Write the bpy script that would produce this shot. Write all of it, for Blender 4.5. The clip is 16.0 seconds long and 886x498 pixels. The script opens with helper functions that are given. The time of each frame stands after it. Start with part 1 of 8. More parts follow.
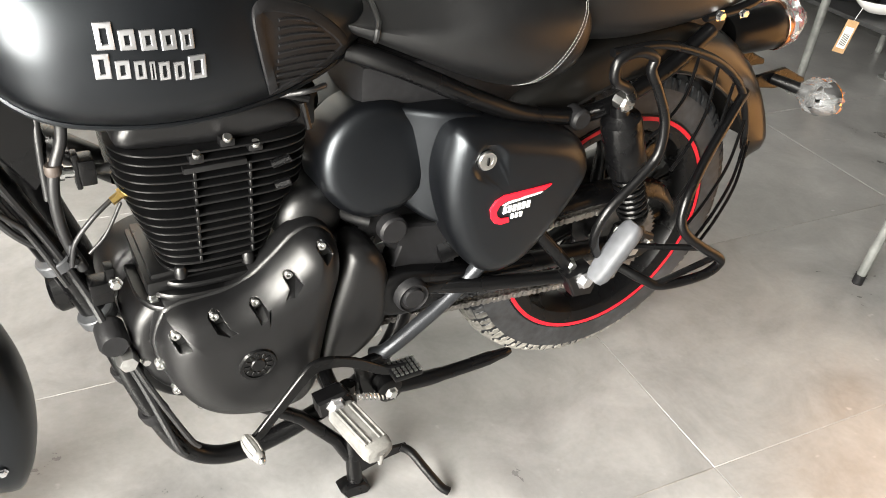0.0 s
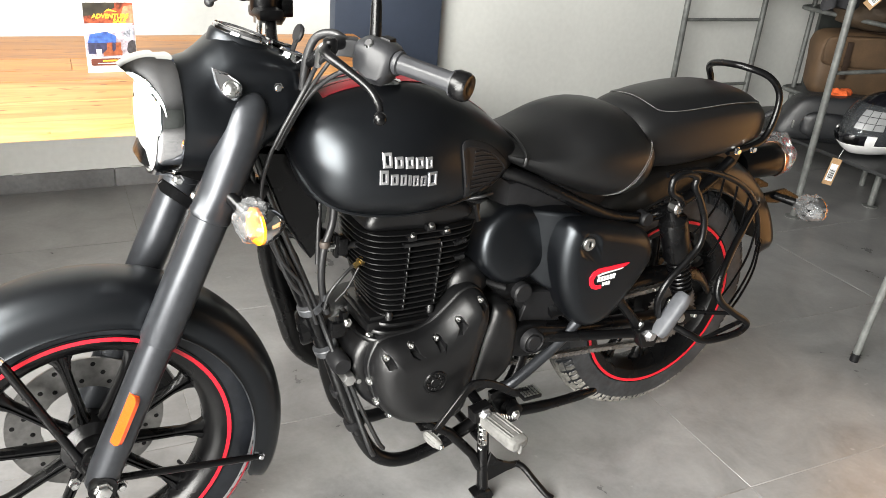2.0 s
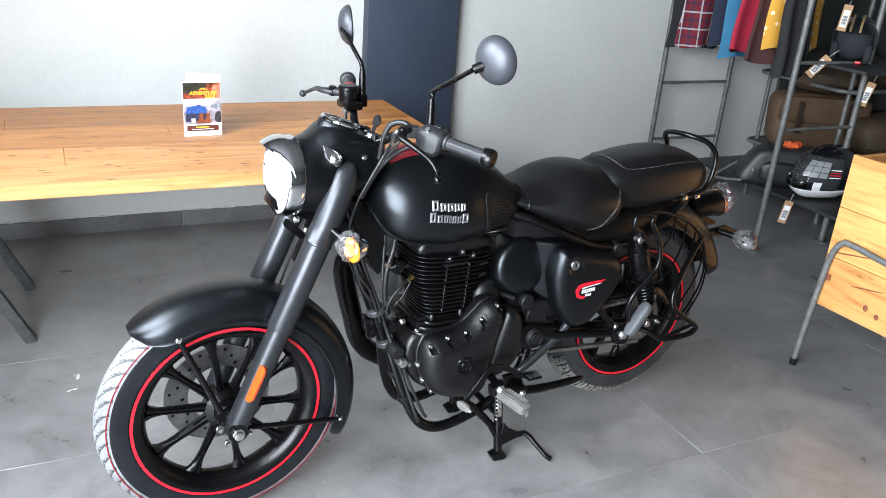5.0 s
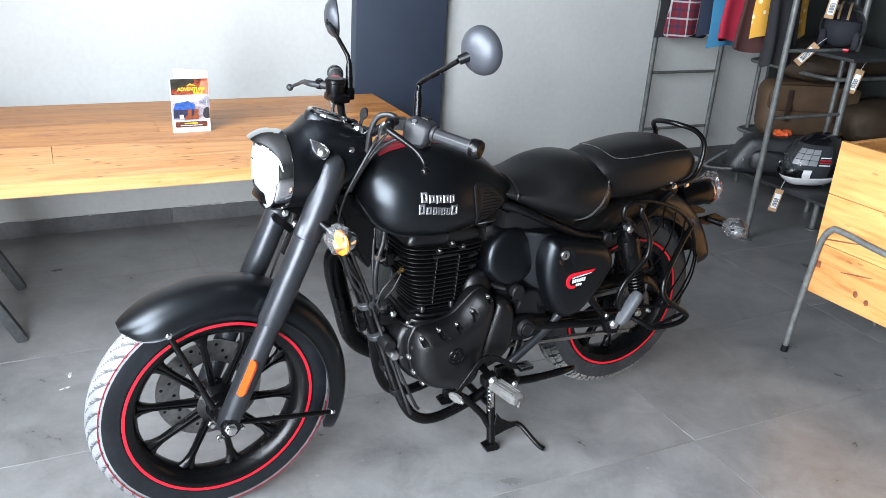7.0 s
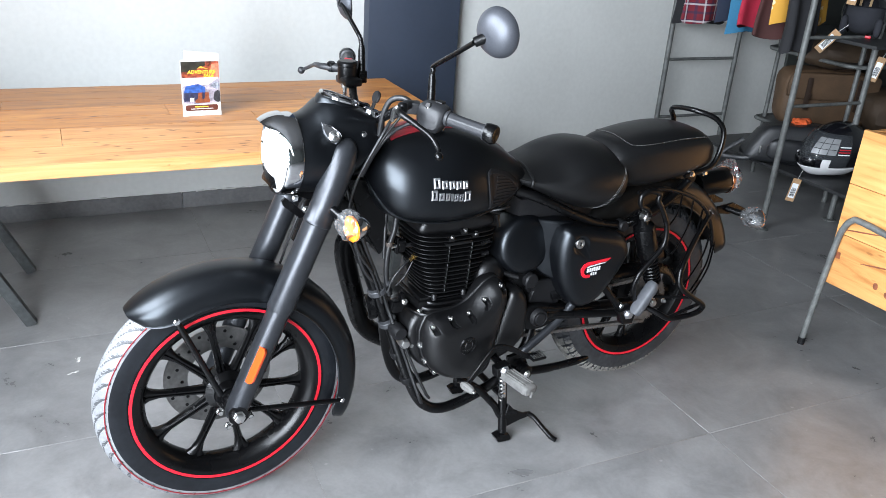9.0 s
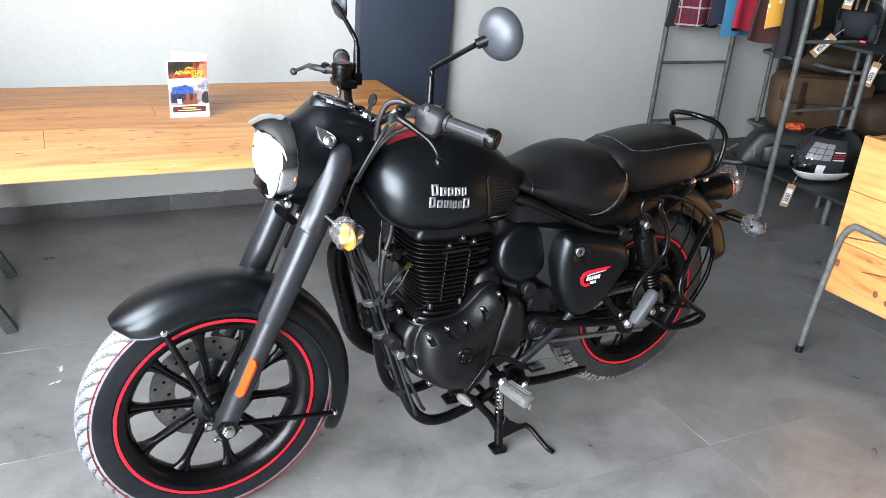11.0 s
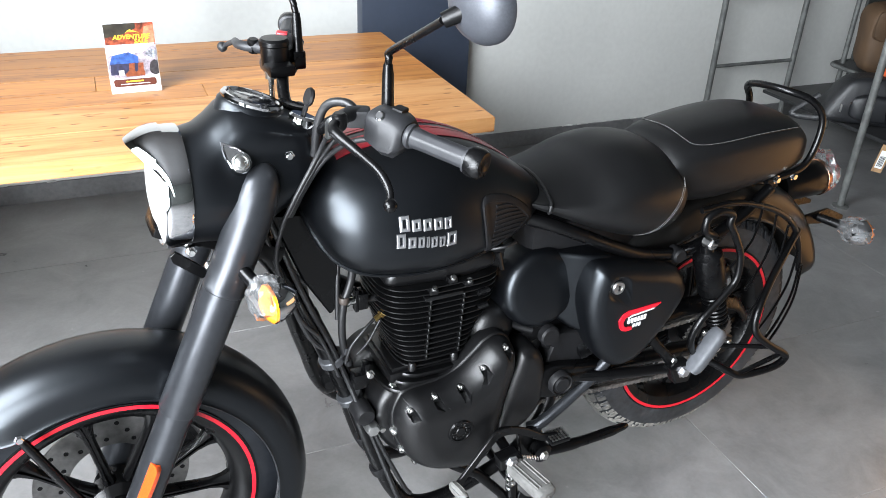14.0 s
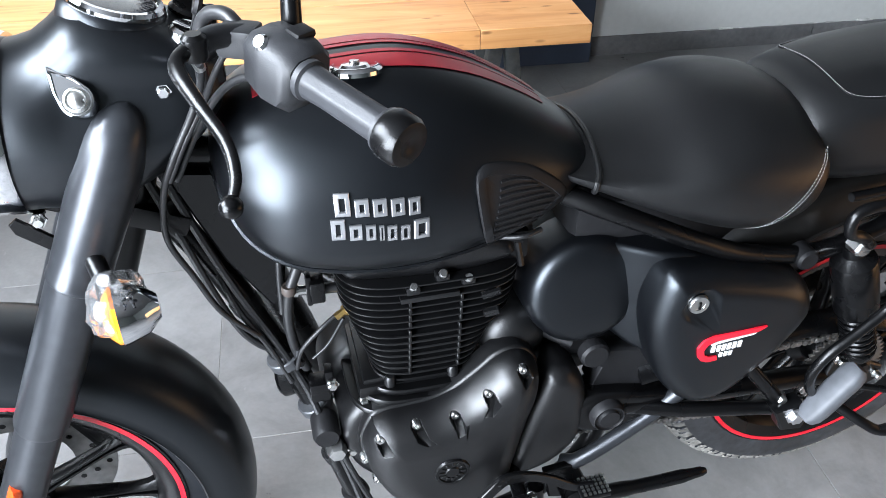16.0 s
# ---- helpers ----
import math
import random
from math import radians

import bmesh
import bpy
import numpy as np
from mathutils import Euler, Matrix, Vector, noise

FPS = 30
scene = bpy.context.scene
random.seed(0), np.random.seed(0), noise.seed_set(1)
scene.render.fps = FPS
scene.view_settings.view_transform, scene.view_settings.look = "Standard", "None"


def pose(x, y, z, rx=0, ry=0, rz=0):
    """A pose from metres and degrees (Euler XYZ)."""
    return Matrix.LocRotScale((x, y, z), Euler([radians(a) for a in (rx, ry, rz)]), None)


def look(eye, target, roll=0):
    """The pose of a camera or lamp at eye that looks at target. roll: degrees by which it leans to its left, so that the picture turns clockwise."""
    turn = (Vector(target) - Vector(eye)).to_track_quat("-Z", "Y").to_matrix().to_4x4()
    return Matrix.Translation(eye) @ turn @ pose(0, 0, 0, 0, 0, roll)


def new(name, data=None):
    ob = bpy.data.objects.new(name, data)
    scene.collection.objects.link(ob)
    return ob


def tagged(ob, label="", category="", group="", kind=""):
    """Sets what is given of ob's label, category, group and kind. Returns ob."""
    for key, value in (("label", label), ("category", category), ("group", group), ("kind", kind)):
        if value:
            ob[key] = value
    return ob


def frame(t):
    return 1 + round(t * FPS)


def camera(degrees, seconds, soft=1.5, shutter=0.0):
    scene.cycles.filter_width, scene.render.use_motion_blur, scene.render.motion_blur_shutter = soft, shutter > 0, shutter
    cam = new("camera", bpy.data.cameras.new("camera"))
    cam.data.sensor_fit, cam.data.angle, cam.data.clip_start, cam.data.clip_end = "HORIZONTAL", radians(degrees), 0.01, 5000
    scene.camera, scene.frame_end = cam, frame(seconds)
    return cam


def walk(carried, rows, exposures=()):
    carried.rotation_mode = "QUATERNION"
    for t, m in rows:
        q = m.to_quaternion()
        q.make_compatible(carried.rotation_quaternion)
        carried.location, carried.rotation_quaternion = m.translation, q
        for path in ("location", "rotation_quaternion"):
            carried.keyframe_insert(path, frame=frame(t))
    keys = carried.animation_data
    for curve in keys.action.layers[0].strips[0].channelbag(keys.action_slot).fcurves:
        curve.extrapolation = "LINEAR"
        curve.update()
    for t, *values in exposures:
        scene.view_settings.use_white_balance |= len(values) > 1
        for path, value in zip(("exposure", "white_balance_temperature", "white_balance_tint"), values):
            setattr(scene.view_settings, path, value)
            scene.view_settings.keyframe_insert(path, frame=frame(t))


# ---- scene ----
cam = camera(56.90, 16.0, soft=0.6)
# seconds, place of the eye, Euler angles in degrees
ROWS = [
    (0.0, -0.6742, 0.2691, 1.2497, 55.312, -4.496, -24.964),
    (0.5, -0.7484, 0.2607, 1.2838, 55.974, -3.718, -24.985),
    (1.0, -0.9478, 0.2102, 1.2989, 56.993, -3.503, -25.019),
    (1.5, -1.0673, 0.1202, 1.3544, 60.761, -4.862, -24.929),
    (2.0, -1.1552, -0.1464, 1.4069, 64.951, -4.318, -24.663),
    (2.5, -1.2622, -0.2965, 1.4592, 66.717, -4.443, -24.955),
    (3.0, -1.4709, -0.4126, 1.4861, 65.707, -5.724, -26.892),
    (3.5, -1.5625, -0.5299, 1.5921, 65.847, -6.060, -26.866),
    (4.0, -1.5505, -0.6241, 1.6334, 66.628, -5.776, -25.362),
    (6.5, -1.5070, -0.7082, 1.6293, 68.295, -3.365, -25.494),
    (7.0, -1.5119, -0.7003, 1.6267, 67.505, -3.568, -25.622),
    (7.5, -1.5158, -0.6978, 1.6239, 67.061, -3.848, -25.374),
    (8.0, -1.5147, -0.6840, 1.6164, 66.941, -4.106, -24.986),
    (8.5, -1.5106, -0.6725, 1.6176, 66.781, -3.828, -24.866),
    (9.0, -1.4984, -0.6633, 1.6096, 66.560, -3.780, -24.703),
    (11.5, -1.4937, -0.5346, 1.5923, 66.788, -4.514, -26.097),
    (12.0, -1.4492, -0.4605, 1.5851, 66.682, -4.493, -26.950),
    (12.5, -1.3201, -0.3719, 1.5776, 66.235, -5.460, -25.794),
    (13.0, -1.2159, -0.3047, 1.5676, 65.253, -5.294, -22.964),
    (13.5, -1.1422, -0.1937, 1.5554, 63.410, -3.246, -21.468),
    (14.0, -1.0746, -0.0394, 1.5631, 61.673, -2.304, -22.401),
    (14.5, -1.0269, 0.0734, 1.5478, 60.119, -2.588, -23.084),
    (15.0, -0.9098, 0.1923, 1.5170, 58.724, -3.713, -18.573),
    (15.5, -0.7468, 0.2903, 1.4996, 56.726, -2.527, -12.201),
    (16.0, -0.6531, 0.3730, 1.4387, 53.415, -0.583, -10.216),
]
# ---- walk ----
walk(cam, [(t, pose(x, y, z, rx, ry, rz)) for t, x, y, z, rx, ry, rz in ROWS],
     [(0.0, 0.58, 7300, 10), (1.0, 0.54, 7300, 10), (1.5, 0.20, 7000, 10), (2.0, -0.06, 7000, 10), (2.5, -0.24, 6950, 10), (3.0, -0.30, 6200, 10), (3.5, -0.48, 6150, 10), (6.5, -0.54, 5950, 10), (9.0, -0.56, 5950, 10), (11.5, -0.52, 6200, 10),
      (13.0, -0.46, 6200, 10), (14.0, -0.26, 6200, 10), (15.0, -0.04, 6350, 10), (16.0, 0.04, 5900, 10)])

# ---- daylight ----
world = bpy.data.worlds.new("daylight")
scene.world = world
world.use_nodes = True
wn = world.node_tree.nodes
sky = wn.new("ShaderNodeTexSky")
sky.sky_type = "NISHITA"
sky.sun_disc = False
sky.sun_elevation = radians(48)
sky.sun_rotation = radians(250)
sky.air_density, sky.dust_density, sky.ozone_density = 1.2, 2.5, 1.0
wn["Background"].inputs["Strength"].default_value = 0.05
world.node_tree.links.new(sky.outputs["Color"], wn["Background"].inputs["Color"])

sun = new("sun", bpy.data.lights.new("sun", "SUN"))
sun.data.energy, sun.data.angle, sun.data.color = 0.6, radians(20), (1.0, 0.97, 0.93)
sun.matrix_world = look((6, 14, 24), (0, 0, 0))


def window_light(name, place, target, w, h, watts, colour):
    lamp = new(name, bpy.data.lights.new(name, "AREA"))
    lamp.data.shape, lamp.data.size, lamp.data.size_y = "RECTANGLE", w, h
    lamp.data.energy, lamp.data.color = watts, colour
    lamp.matrix_world = look(place, target)
    return lamp


# skylight that enters by the tall shop window and by the high one beside it
window_light("daylight_main", (-2.60, -0.80, 1.40), (0.0, -0.70, 1.25), 2.1, 2.3, 700, (0.95, 0.98, 1.0))
window_light("daylight_upper", (-2.60, 1.12, 2.20), (0.0, 1.20, 1.55), 1.5, 1.2, 270, (0.95, 0.98, 1.0))

# ---- materials ----
def material(name, base, rough=0.5, metal=0.0, grain=0.0, grain_scale=60.0, stain=0.0, stain_scale=4.0,
             bump=0.0, bump_scale=200.0, coat=0.0, rough_var=0.0, spec=0.5, stretch=(1, 1, 1), sheen=(1, 1, 1)):
    """A surface with two scales of colour variation, uneven gloss and fine relief."""
    m = bpy.data.materials.new(name)
    m.use_nodes = True
    n, k = m.node_tree.nodes, m.node_tree.links
    b = n["Principled BSDF"]
    b.inputs["Base Color"].default_value = (*base, 1)
    b.inputs["Roughness"].default_value = rough
    b.inputs["Metallic"].default_value = metal
    b.inputs["Coat Weight"].default_value = coat
    b.inputs["Coat Roughness"].default_value = 0.15
    b.inputs["Specular IOR Level"].default_value = spec
    b.inputs["Specular Tint"].default_value = (*sheen, 1)
    tc, mp = n.new("ShaderNodeTexCoord"), n.new("ShaderNodeMapping")
    mp.inputs["Scale"].default_value = stretch
    k.new(tc.outputs["Object"], mp.inputs["Vector"])

    def noise_node(scale, detail=4.0):
        t = n.new("ShaderNodeTexNoise")
        t.inputs["Scale"].default_value, t.inputs["Detail"].default_value = scale, detail
        k.new(mp.outputs["Vector"], t.inputs["Vector"])
        return t

    colour = None
    for amount, scale in ((stain, stain_scale), (grain, grain_scale)):
        if amount:
            t = noise_node(scale)
            mul = n.new("ShaderNodeMapRange")
            mul.inputs["From Min"].default_value, mul.inputs["From Max"].default_value = 0.3, 0.7
            mul.inputs["To Min"].default_value, mul.inputs["To Max"].default_value = 1 - amount, 1 + amount
            k.new(t.outputs["Fac"], mul.inputs["Value"])
            mix = n.new("ShaderNodeVectorMath")
            mix.operation = "SCALE"
            if colour is None:
                mix.inputs[0].default_value = base
            else:
                k.new(colour, mix.inputs[0])
            k.new(mul.outputs["Result"], mix.inputs["Scale"])
            colour = mix.outputs["Vector"]
    if colour is not None:
        k.new(colour, b.inputs["Base Color"])
    if rough_var:
        t = noise_node(9.0)
        r = n.new("ShaderNodeMapRange")
        r.inputs["From Min"].default_value, r.inputs["From Max"].default_value = 0.3, 0.7
        r.inputs["To Min"].default_value, r.inputs["To Max"].default_value = rough - rough_var, rough + rough_var
        k.new(t.outputs["Fac"], r.inputs["Value"])
        k.new(r.outputs["Result"], b.inputs["Roughness"])
    if bump:
        t = noise_node(bump_scale, 3.0)
        bp = n.new("ShaderNodeBump")
        bp.inputs["Strength"].default_value, bp.inputs["Distance"].default_value = bump, 0.002
        k.new(t.outputs["Fac"], bp.inputs["Height"])
        k.new(bp.outputs["Normal"], b.inputs["Normal"])
    return m


PAINT = material("matte_black_paint", (0.0014, 0.0016, 0.0021), 0.335, grain=0.2, grain_scale=300, rough_var=0.02, bump=0.015, bump_scale=900, spec=0.42, sheen=(0.86, 0.93, 1.0))
PAINT_FORK = material("satin_black_tube", (0.030, 0.032, 0.036), 0.31, metal=0.60, grain=0.12, rough_var=0.03, spec=0.45)
ENGINE = material("engine_black_coating", (0.0024, 0.0024, 0.0027), 0.37, grain=0.25, grain_scale=120, rough_var=0.06, bump=0.12, bump_scale=700, stain=0.3, stain_scale=14, spec=0.43)
FRAME = material("black_powder_coat", (0.0016, 0.0016, 0.0018), 0.28, grain=0.2, rough_var=0.05, bump=0.05, bump_scale=500, spec=0.26)
FIN = material("cooling_fin_black", (0.0020, 0.0020, 0.0022), 0.32, grain=0.2, rough_var=0.05, spec=0.36)
RUBBER = material("black_rubber", (0.006, 0.006, 0.0066), 0.5, grain=0.25, grain_scale=90, bump=0.08, bump_scale=400, stain=0.2, stain_scale=10, spec=0.22)
TYRE = material("new_tyre_rubber", (0.008, 0.009, 0.011), 0.36, grain=0.2, grain_scale=80, stain=0.3, stain_scale=8, bump=0.05, bump_scale=300, spec=0.25)
TYRE_DUSTY = material("dusty_tyre_rubber", (0.020, 0.021, 0.023), 0.6, grain=0.4, grain_scale=60, stain=0.55, stain_scale=9, bump=0.1, bump_scale=300)
# front tread: window sheen on dusty new rubber, put into a pale base colour
TREAD_SHEEN_DUST = material("tread_sheen_and_dust", (0.18, 0.184, 0.19), 0.40, grain=0.15, grain_scale=120, stain=0.2, stain_scale=12)
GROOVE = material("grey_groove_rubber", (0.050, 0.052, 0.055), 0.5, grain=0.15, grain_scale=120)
TREAD_DUSTY = material("dust_on_tread", (0.17, 0.162, 0.145), 0.85, grain=0.4, grain_scale=70, stain=0.45, stain_scale=9, bump=0.15, bump_scale=300)
# road dust clings to the foot of the tyre; the rest of its tread is clean rubber
n, k = TREAD_DUSTY.node_tree.nodes, TREAD_DUSTY.node_tree.links
b = n["Principled BSDF"]
dust = b.inputs["Base Color"].links[0].from_socket
tc, sep, wob, add, low, mx = (n.new("ShaderNode" + q) for q in ("TexCoord", "SeparateXYZ", "TexNoise", "Math", "MapRange", "Mix"))
k.new(tc.outputs["Object"], sep.inputs["Vector"])
wob.inputs["Scale"].default_value = 14.0
k.new(tc.outputs["Object"], wob.inputs["Vector"])
add.operation = "MULTIPLY_ADD"
add.inputs[1].default_value = 0.16
k.new(wob.outputs["Fac"], add.inputs[0])
k.new(sep.outputs["Z"], add.inputs[2])
low.inputs["From Min"].default_value, low.inputs["From Max"].default_value = 0.36, 0.24
k.new(add.outputs["Value"], low.inputs["Value"])
mx.data_type = "RGBA"
mx.inputs["A"].default_value = (0.014, 0.0145, 0.016, 1)
k.new(low.outputs["Result"], mx.inputs["Factor"])
k.new(dust, mx.inputs["B"])
k.new(mx.outputs["Result"], b.inputs["Base Color"])
LEATHER = material("black_leatherette", (0.0022, 0.0023, 0.0026), 0.43, grain=0.2, grain_scale=200, bump=0.11, bump_scale=620, rough_var=0.04, spec=0.42)
CHROME = material("chrome", (0.64, 0.645, 0.66), 0.06, metal=1.0, rough_var=0.015)
STEEL = material("zinc_steel", (0.55, 0.55, 0.54), 0.28, metal=1.0, grain=0.15, rough_var=0.06)
SILVER = material("brushed_silver_badge", (0.46, 0.46, 0.475), 0.30, metal=0.9, grain=0.12, rough_var=0.06)
BRASS = material("brass_sensor", (0.55, 0.38, 0.14), 0.3, metal=1.0, grain=0.1)
RED = material("red_rim_tape", (0.50, 0.006, 0.018), 0.42, grain=0.08)
RED_STRIPE = material("tank_stripe_red", (0.20, 0.006, 0.012), 0.38, grain=0.1)
WHITE = material("white_print", (0.50, 0.50, 0.50), 0.5, grain=0.05)
ORANGE = material("orange_reflector", (0.52, 0.058, 0.008), 0.25, grain=0.12, grain_scale=400, bump=0.2, bump_scale=350, coat=0.6)
GREY_PLASTIC = material("grey_switch_plastic", (0.014, 0.0144, 0.0160), 0.48, grain=0.15, bump=0.1, bump_scale=600, spec=0.36)
GRIP = material("grey_rubber_grip", (0.018, 0.0187, 0.0210), 0.48, grain=0.15, bump=0.1, bump_scale=500, spec=0.38)
PEG_RUBBER = material("dusty_footpeg_rubber", (0.095, 0.093, 0.088), 0.75, grain=0.25, grain_scale=90, stain=0.3, stain_scale=20, bump=0.15, bump_scale=300)
PEG_GREY = material("grey_footpeg_rubber", (0.06, 0.063, 0.07), 0.6, grain=0.15, bump=0.1)
CHAIN = material("oiled_chain_steel", (0.22, 0.21, 0.20), 0.36, metal=0.9, grain=0.3)
DISC = material("brake_disc_steel", (0.24, 0.235, 0.23), 0.38, metal=1.0, grain=0.2)
WIRE = material("cable_sheath", (0.006, 0.006, 0.0066), 0.45)
FENDER_BROWN = material("rear_fender_paint", (0.0024, 0.0022, 0.0020), 0.30, grain=0.2, rough_var=0.03, spec=0.36)
MIRROR_SHELL = material("satin_mirror_shell", (0.045, 0.048, 0.056), 0.44, metal=0.45, grain=0.10, grain_scale=300)

# ---- shaping helpers ----
def part(name, bm, mat, parent=None, label="", m=None, angle=38, solid=0.0):
    """Links a bmesh as one mesh object, under a thing or a part."""
    bmesh.ops.remove_doubles(bm, verts=bm.verts, dist=1e-6)
    bmesh.ops.recalc_face_normals(bm, faces=bm.faces)
    lim = radians(angle)
    for e in bm.edges:
        e.smooth = len(e.link_faces) == 2 and e.calc_face_angle(4) < lim
    for f in bm.faces:
        f.smooth = True
    me = bpy.data.meshes.new(name)
    bm.to_mesh(me)
    bm.free()
    for q in (mat if isinstance(mat, (list, tuple)) else (mat,)):
        me.materials.append(q)
    ob = new(name, me)
    if m is not None:
        ob.matrix_basis = m
    if parent is not None:
        ob.parent = parent
    if label:
        ob["label"] = label
    if solid:
        md = ob.modifiers.new("thickness", "SOLIDIFY")
        md.thickness, md.offset = solid, 0
    return ob


def thing(name, m, label, category, group="", kind=""):
    ob = new(name)
    ob.empty_display_size = 0.1
    ob.matrix_basis = m
    return tagged(ob, label, category, group, kind)


def spline(pts, n=8, close=False):
    """A smooth line through the points."""
    p = [Vector(q) for q in pts]
    out, c = [], len(p)
    for i in range(c if close else c - 1):
        a, b = p[i], p[(i + 1) % c]
        z = p[i - 1] if close or i else a + (a - b)
        d = p[(i + 2) % c] if close or i + 2 < c else b + (b - a)
        for j in range(n):
            t = j / n
            out.append(0.5 * (2 * a + (b - z) * t + (2 * z - 5 * a + 4 * b - d) * t * t + (3 * a - z - 3 * b + d) * t ** 3))
    if not close:
        out.append(p[-1].copy())
    return out


def skin(bm, rings, close=True, caps=True, mat=0):
    """Faces between rings of equal length."""
    vs = [[bm.verts.new(q) for q in r] for r in rings]
    n = len(vs[0])
    for a, b in zip(vs, vs[1:]):
        for i in range(n if close else n - 1):
            j = (i + 1) % n
            f = bm.faces.new((a[i], a[j], b[j], b[i]))
            f.material_index = mat
    if caps and close:
        for r in (vs[0], vs[-1]):
            f = bm.faces.new(r)
            f.material_index = mat
    return vs


def tube(bm, pts, r, seg=10, close=False, mat=0, flat=1.0):
    """A round bar along a line; r is one radius or one for each point."""
    p = [Vector(q) for q in pts]
    c = len(p)
    rr = r if isinstance(r, (list, tuple)) else [r] * c
    rings, side = [], None
    for i in range(c):
        if close:
            d = p[(i + 1) % c] - p[i - 1]
        else:
            d = p[min(i + 1, c - 1)] - p[max(i - 1, 0)]
        d.normalize()
        if side is None:
            side = d.orthogonal().normalized()
        side = (side - d * side.dot(d)).normalized()
        up = d.cross(side)
        rings.append([p[i] + (side * math.cos(2 * math.pi * k / seg) + up * math.sin(2 * math.pi * k / seg) * flat) * rr[i] for k in range(seg)])
    if close:
        rings.append(rings[0])
    skin(bm, rings, caps=not close, mat=mat)
    return bm


def lathe(bm, prof, m, seg=32, mat=0, close=False):
    """Turns (radius, height) pairs about the local z axis of m."""
    rings = []
    for r, h in prof:
        rings.append([m @ Vector((max(r, 1e-4) * math.cos(2 * math.pi * k / seg), max(r, 1e-4) * math.sin(2 * math.pi * k / seg), h)) for k in range(seg)])
    if close:
        rings.append(rings[0])
    skin(bm, rings, caps=not close, mat=mat)
    return bm


def box(bm, x0, x1, y0, y1, z0, z1, bevel=0.0, seg=2, m=None, mat=0):
    v = bmesh.ops.create_cube(bm, size=1)["verts"]
    bmesh.ops.transform(bm, matrix=Matrix.Translation(((x0 + x1) / 2, (y0 + y1) / 2, (z0 + z1) / 2)) @ Matrix.Diagonal((x1 - x0, y1 - y0, z1 - z0, 1)), verts=v)
    faces = {f for q in v for f in q.link_faces}
    if bevel:
        es = list({e for q in v for e in q.link_edges})
        made = bmesh.ops.bevel(bm, geom=es, offset=bevel, segments=seg, affect="EDGES", profile=0.6)
        faces = set(made["faces"]) | {f for f in faces if f.is_valid}
    vs = {q for f in faces if f.is_valid for q in f.verts}
    for f in faces:
        if f.is_valid:
            f.material_index = mat
    if m is not None:
        bmesh.ops.transform(bm, matrix=m, verts=list(vs))
    return bm


def offset_loop(loop, d):
    """A closed 2D line moved inwards by d."""
    n = len(loop)
    area = sum(loop[i][0] * loop[(i + 1) % n][1] - loop[(i + 1) % n][0] * loop[i][1] for i in range(n))
    s = 1 if area > 0 else -1
    out = []
    for i in range(n):
        a, b = Vector(loop[i - 1]), Vector(loop[(i + 1) % n])
        t = (b - a)
        t = t.normalized() if t.length > 1e-9 else Vector((1, 0))
        out.append((loop[i][0] - t.y * d * s, loop[i][1] + t.x * d * s))
    return out


def rounded(loop, points, edge):
    """How far below its face a rounded cover lies at each of the points in its outline."""
    a = np.array([(p[0], p[1]) for p in loop])
    d = np.roll(a, -1, axis=0) - a
    best = []
    for q in points:
        w = np.array((q[0], q[1])) - a
        t = np.clip((w * d).sum(1) / np.maximum((d * d).sum(1), 1e-12), 0, 1)
        best.append(np.sqrt((((w - d * t[:, None])) ** 2).sum(1).min()))
    k = 1 - np.minimum(1.0, np.array(best) / edge)
    return edge * (1 - np.sqrt(np.maximum(0.0, 1 - k * k)))


def pillow(bm, outline, y0, y1, edge=0.015, dome=0.0, n=6, fine=1, sink=None, mat=0):
    """A cast cover: an outline in x and z, rounded over its edge, from the plane y0 to its face at y1."""
    loop = [Vector((q.x, q.y)) for q in spline([(a, b, 0) for a, b in outline], n, True)]
    s = 1 if y1 > y0 else -1
    c = sum(loop, Vector((0, 0))) / len(loop)
    rings = [[Vector((p.x, y0, p.y)) for p in loop]]
    steps = [1.0, 0.992, 0.98, 0.96, 0.935, 0.90, 0.86, 0.81, 0.75, 0.67, 0.58, 0.46, 0.32, 0.16, 0.01]
    if fine > 1:
        steps = [a + (b - a) * i / fine for a, b in zip(steps[:10], steps[1:11]) for i in range(fine)] + steps[10:]
    for f in steps:
        pts = [c + (p - c) * f for p in loop]
        ring = []
        for q, h in zip(pts, rounded(loop, pts, edge)):
            y = y1 - s * h + s * dome * (1 - f * f)
            if sink:
                y = sink(q.x, q.y, y)
            ring.append(Vector((q.x, y, q.y)))
        rings.append(ring)
    skin(bm, rings, caps=True, mat=mat)
    return bm


def plate(bm, outline, y0, y1, bevel=0.0015, mat=0):
    """A flat plate with a polygon outline in x and z."""
    s = 1 if y1 > y0 else -1
    lp = offset_loop(outline, bevel)
    rings = [[(x, y0, z) for x, z in lp], [(x, y0 + s * bevel, z) for x, z in outline], [(x, y1 - s * bevel, z) for x, z in outline], [(x, y1, z) for x, z in lp]]
    skin(bm, rings, caps=True, mat=mat)
    return bm


def axis_y(x, y, z):
    """A frame at the place whose z axis points to the left side of the machine."""
    return Matrix.Translation((x, y, z)) @ Matrix.Rotation(radians(90), 4, "X")


def along(a, b):
    """A frame at a whose z axis points to b."""
    d = Vector(b) - Vector(a)
    return Matrix.Translation(a) @ d.to_track_quat("Z", "Y").to_matrix().to_4x4()


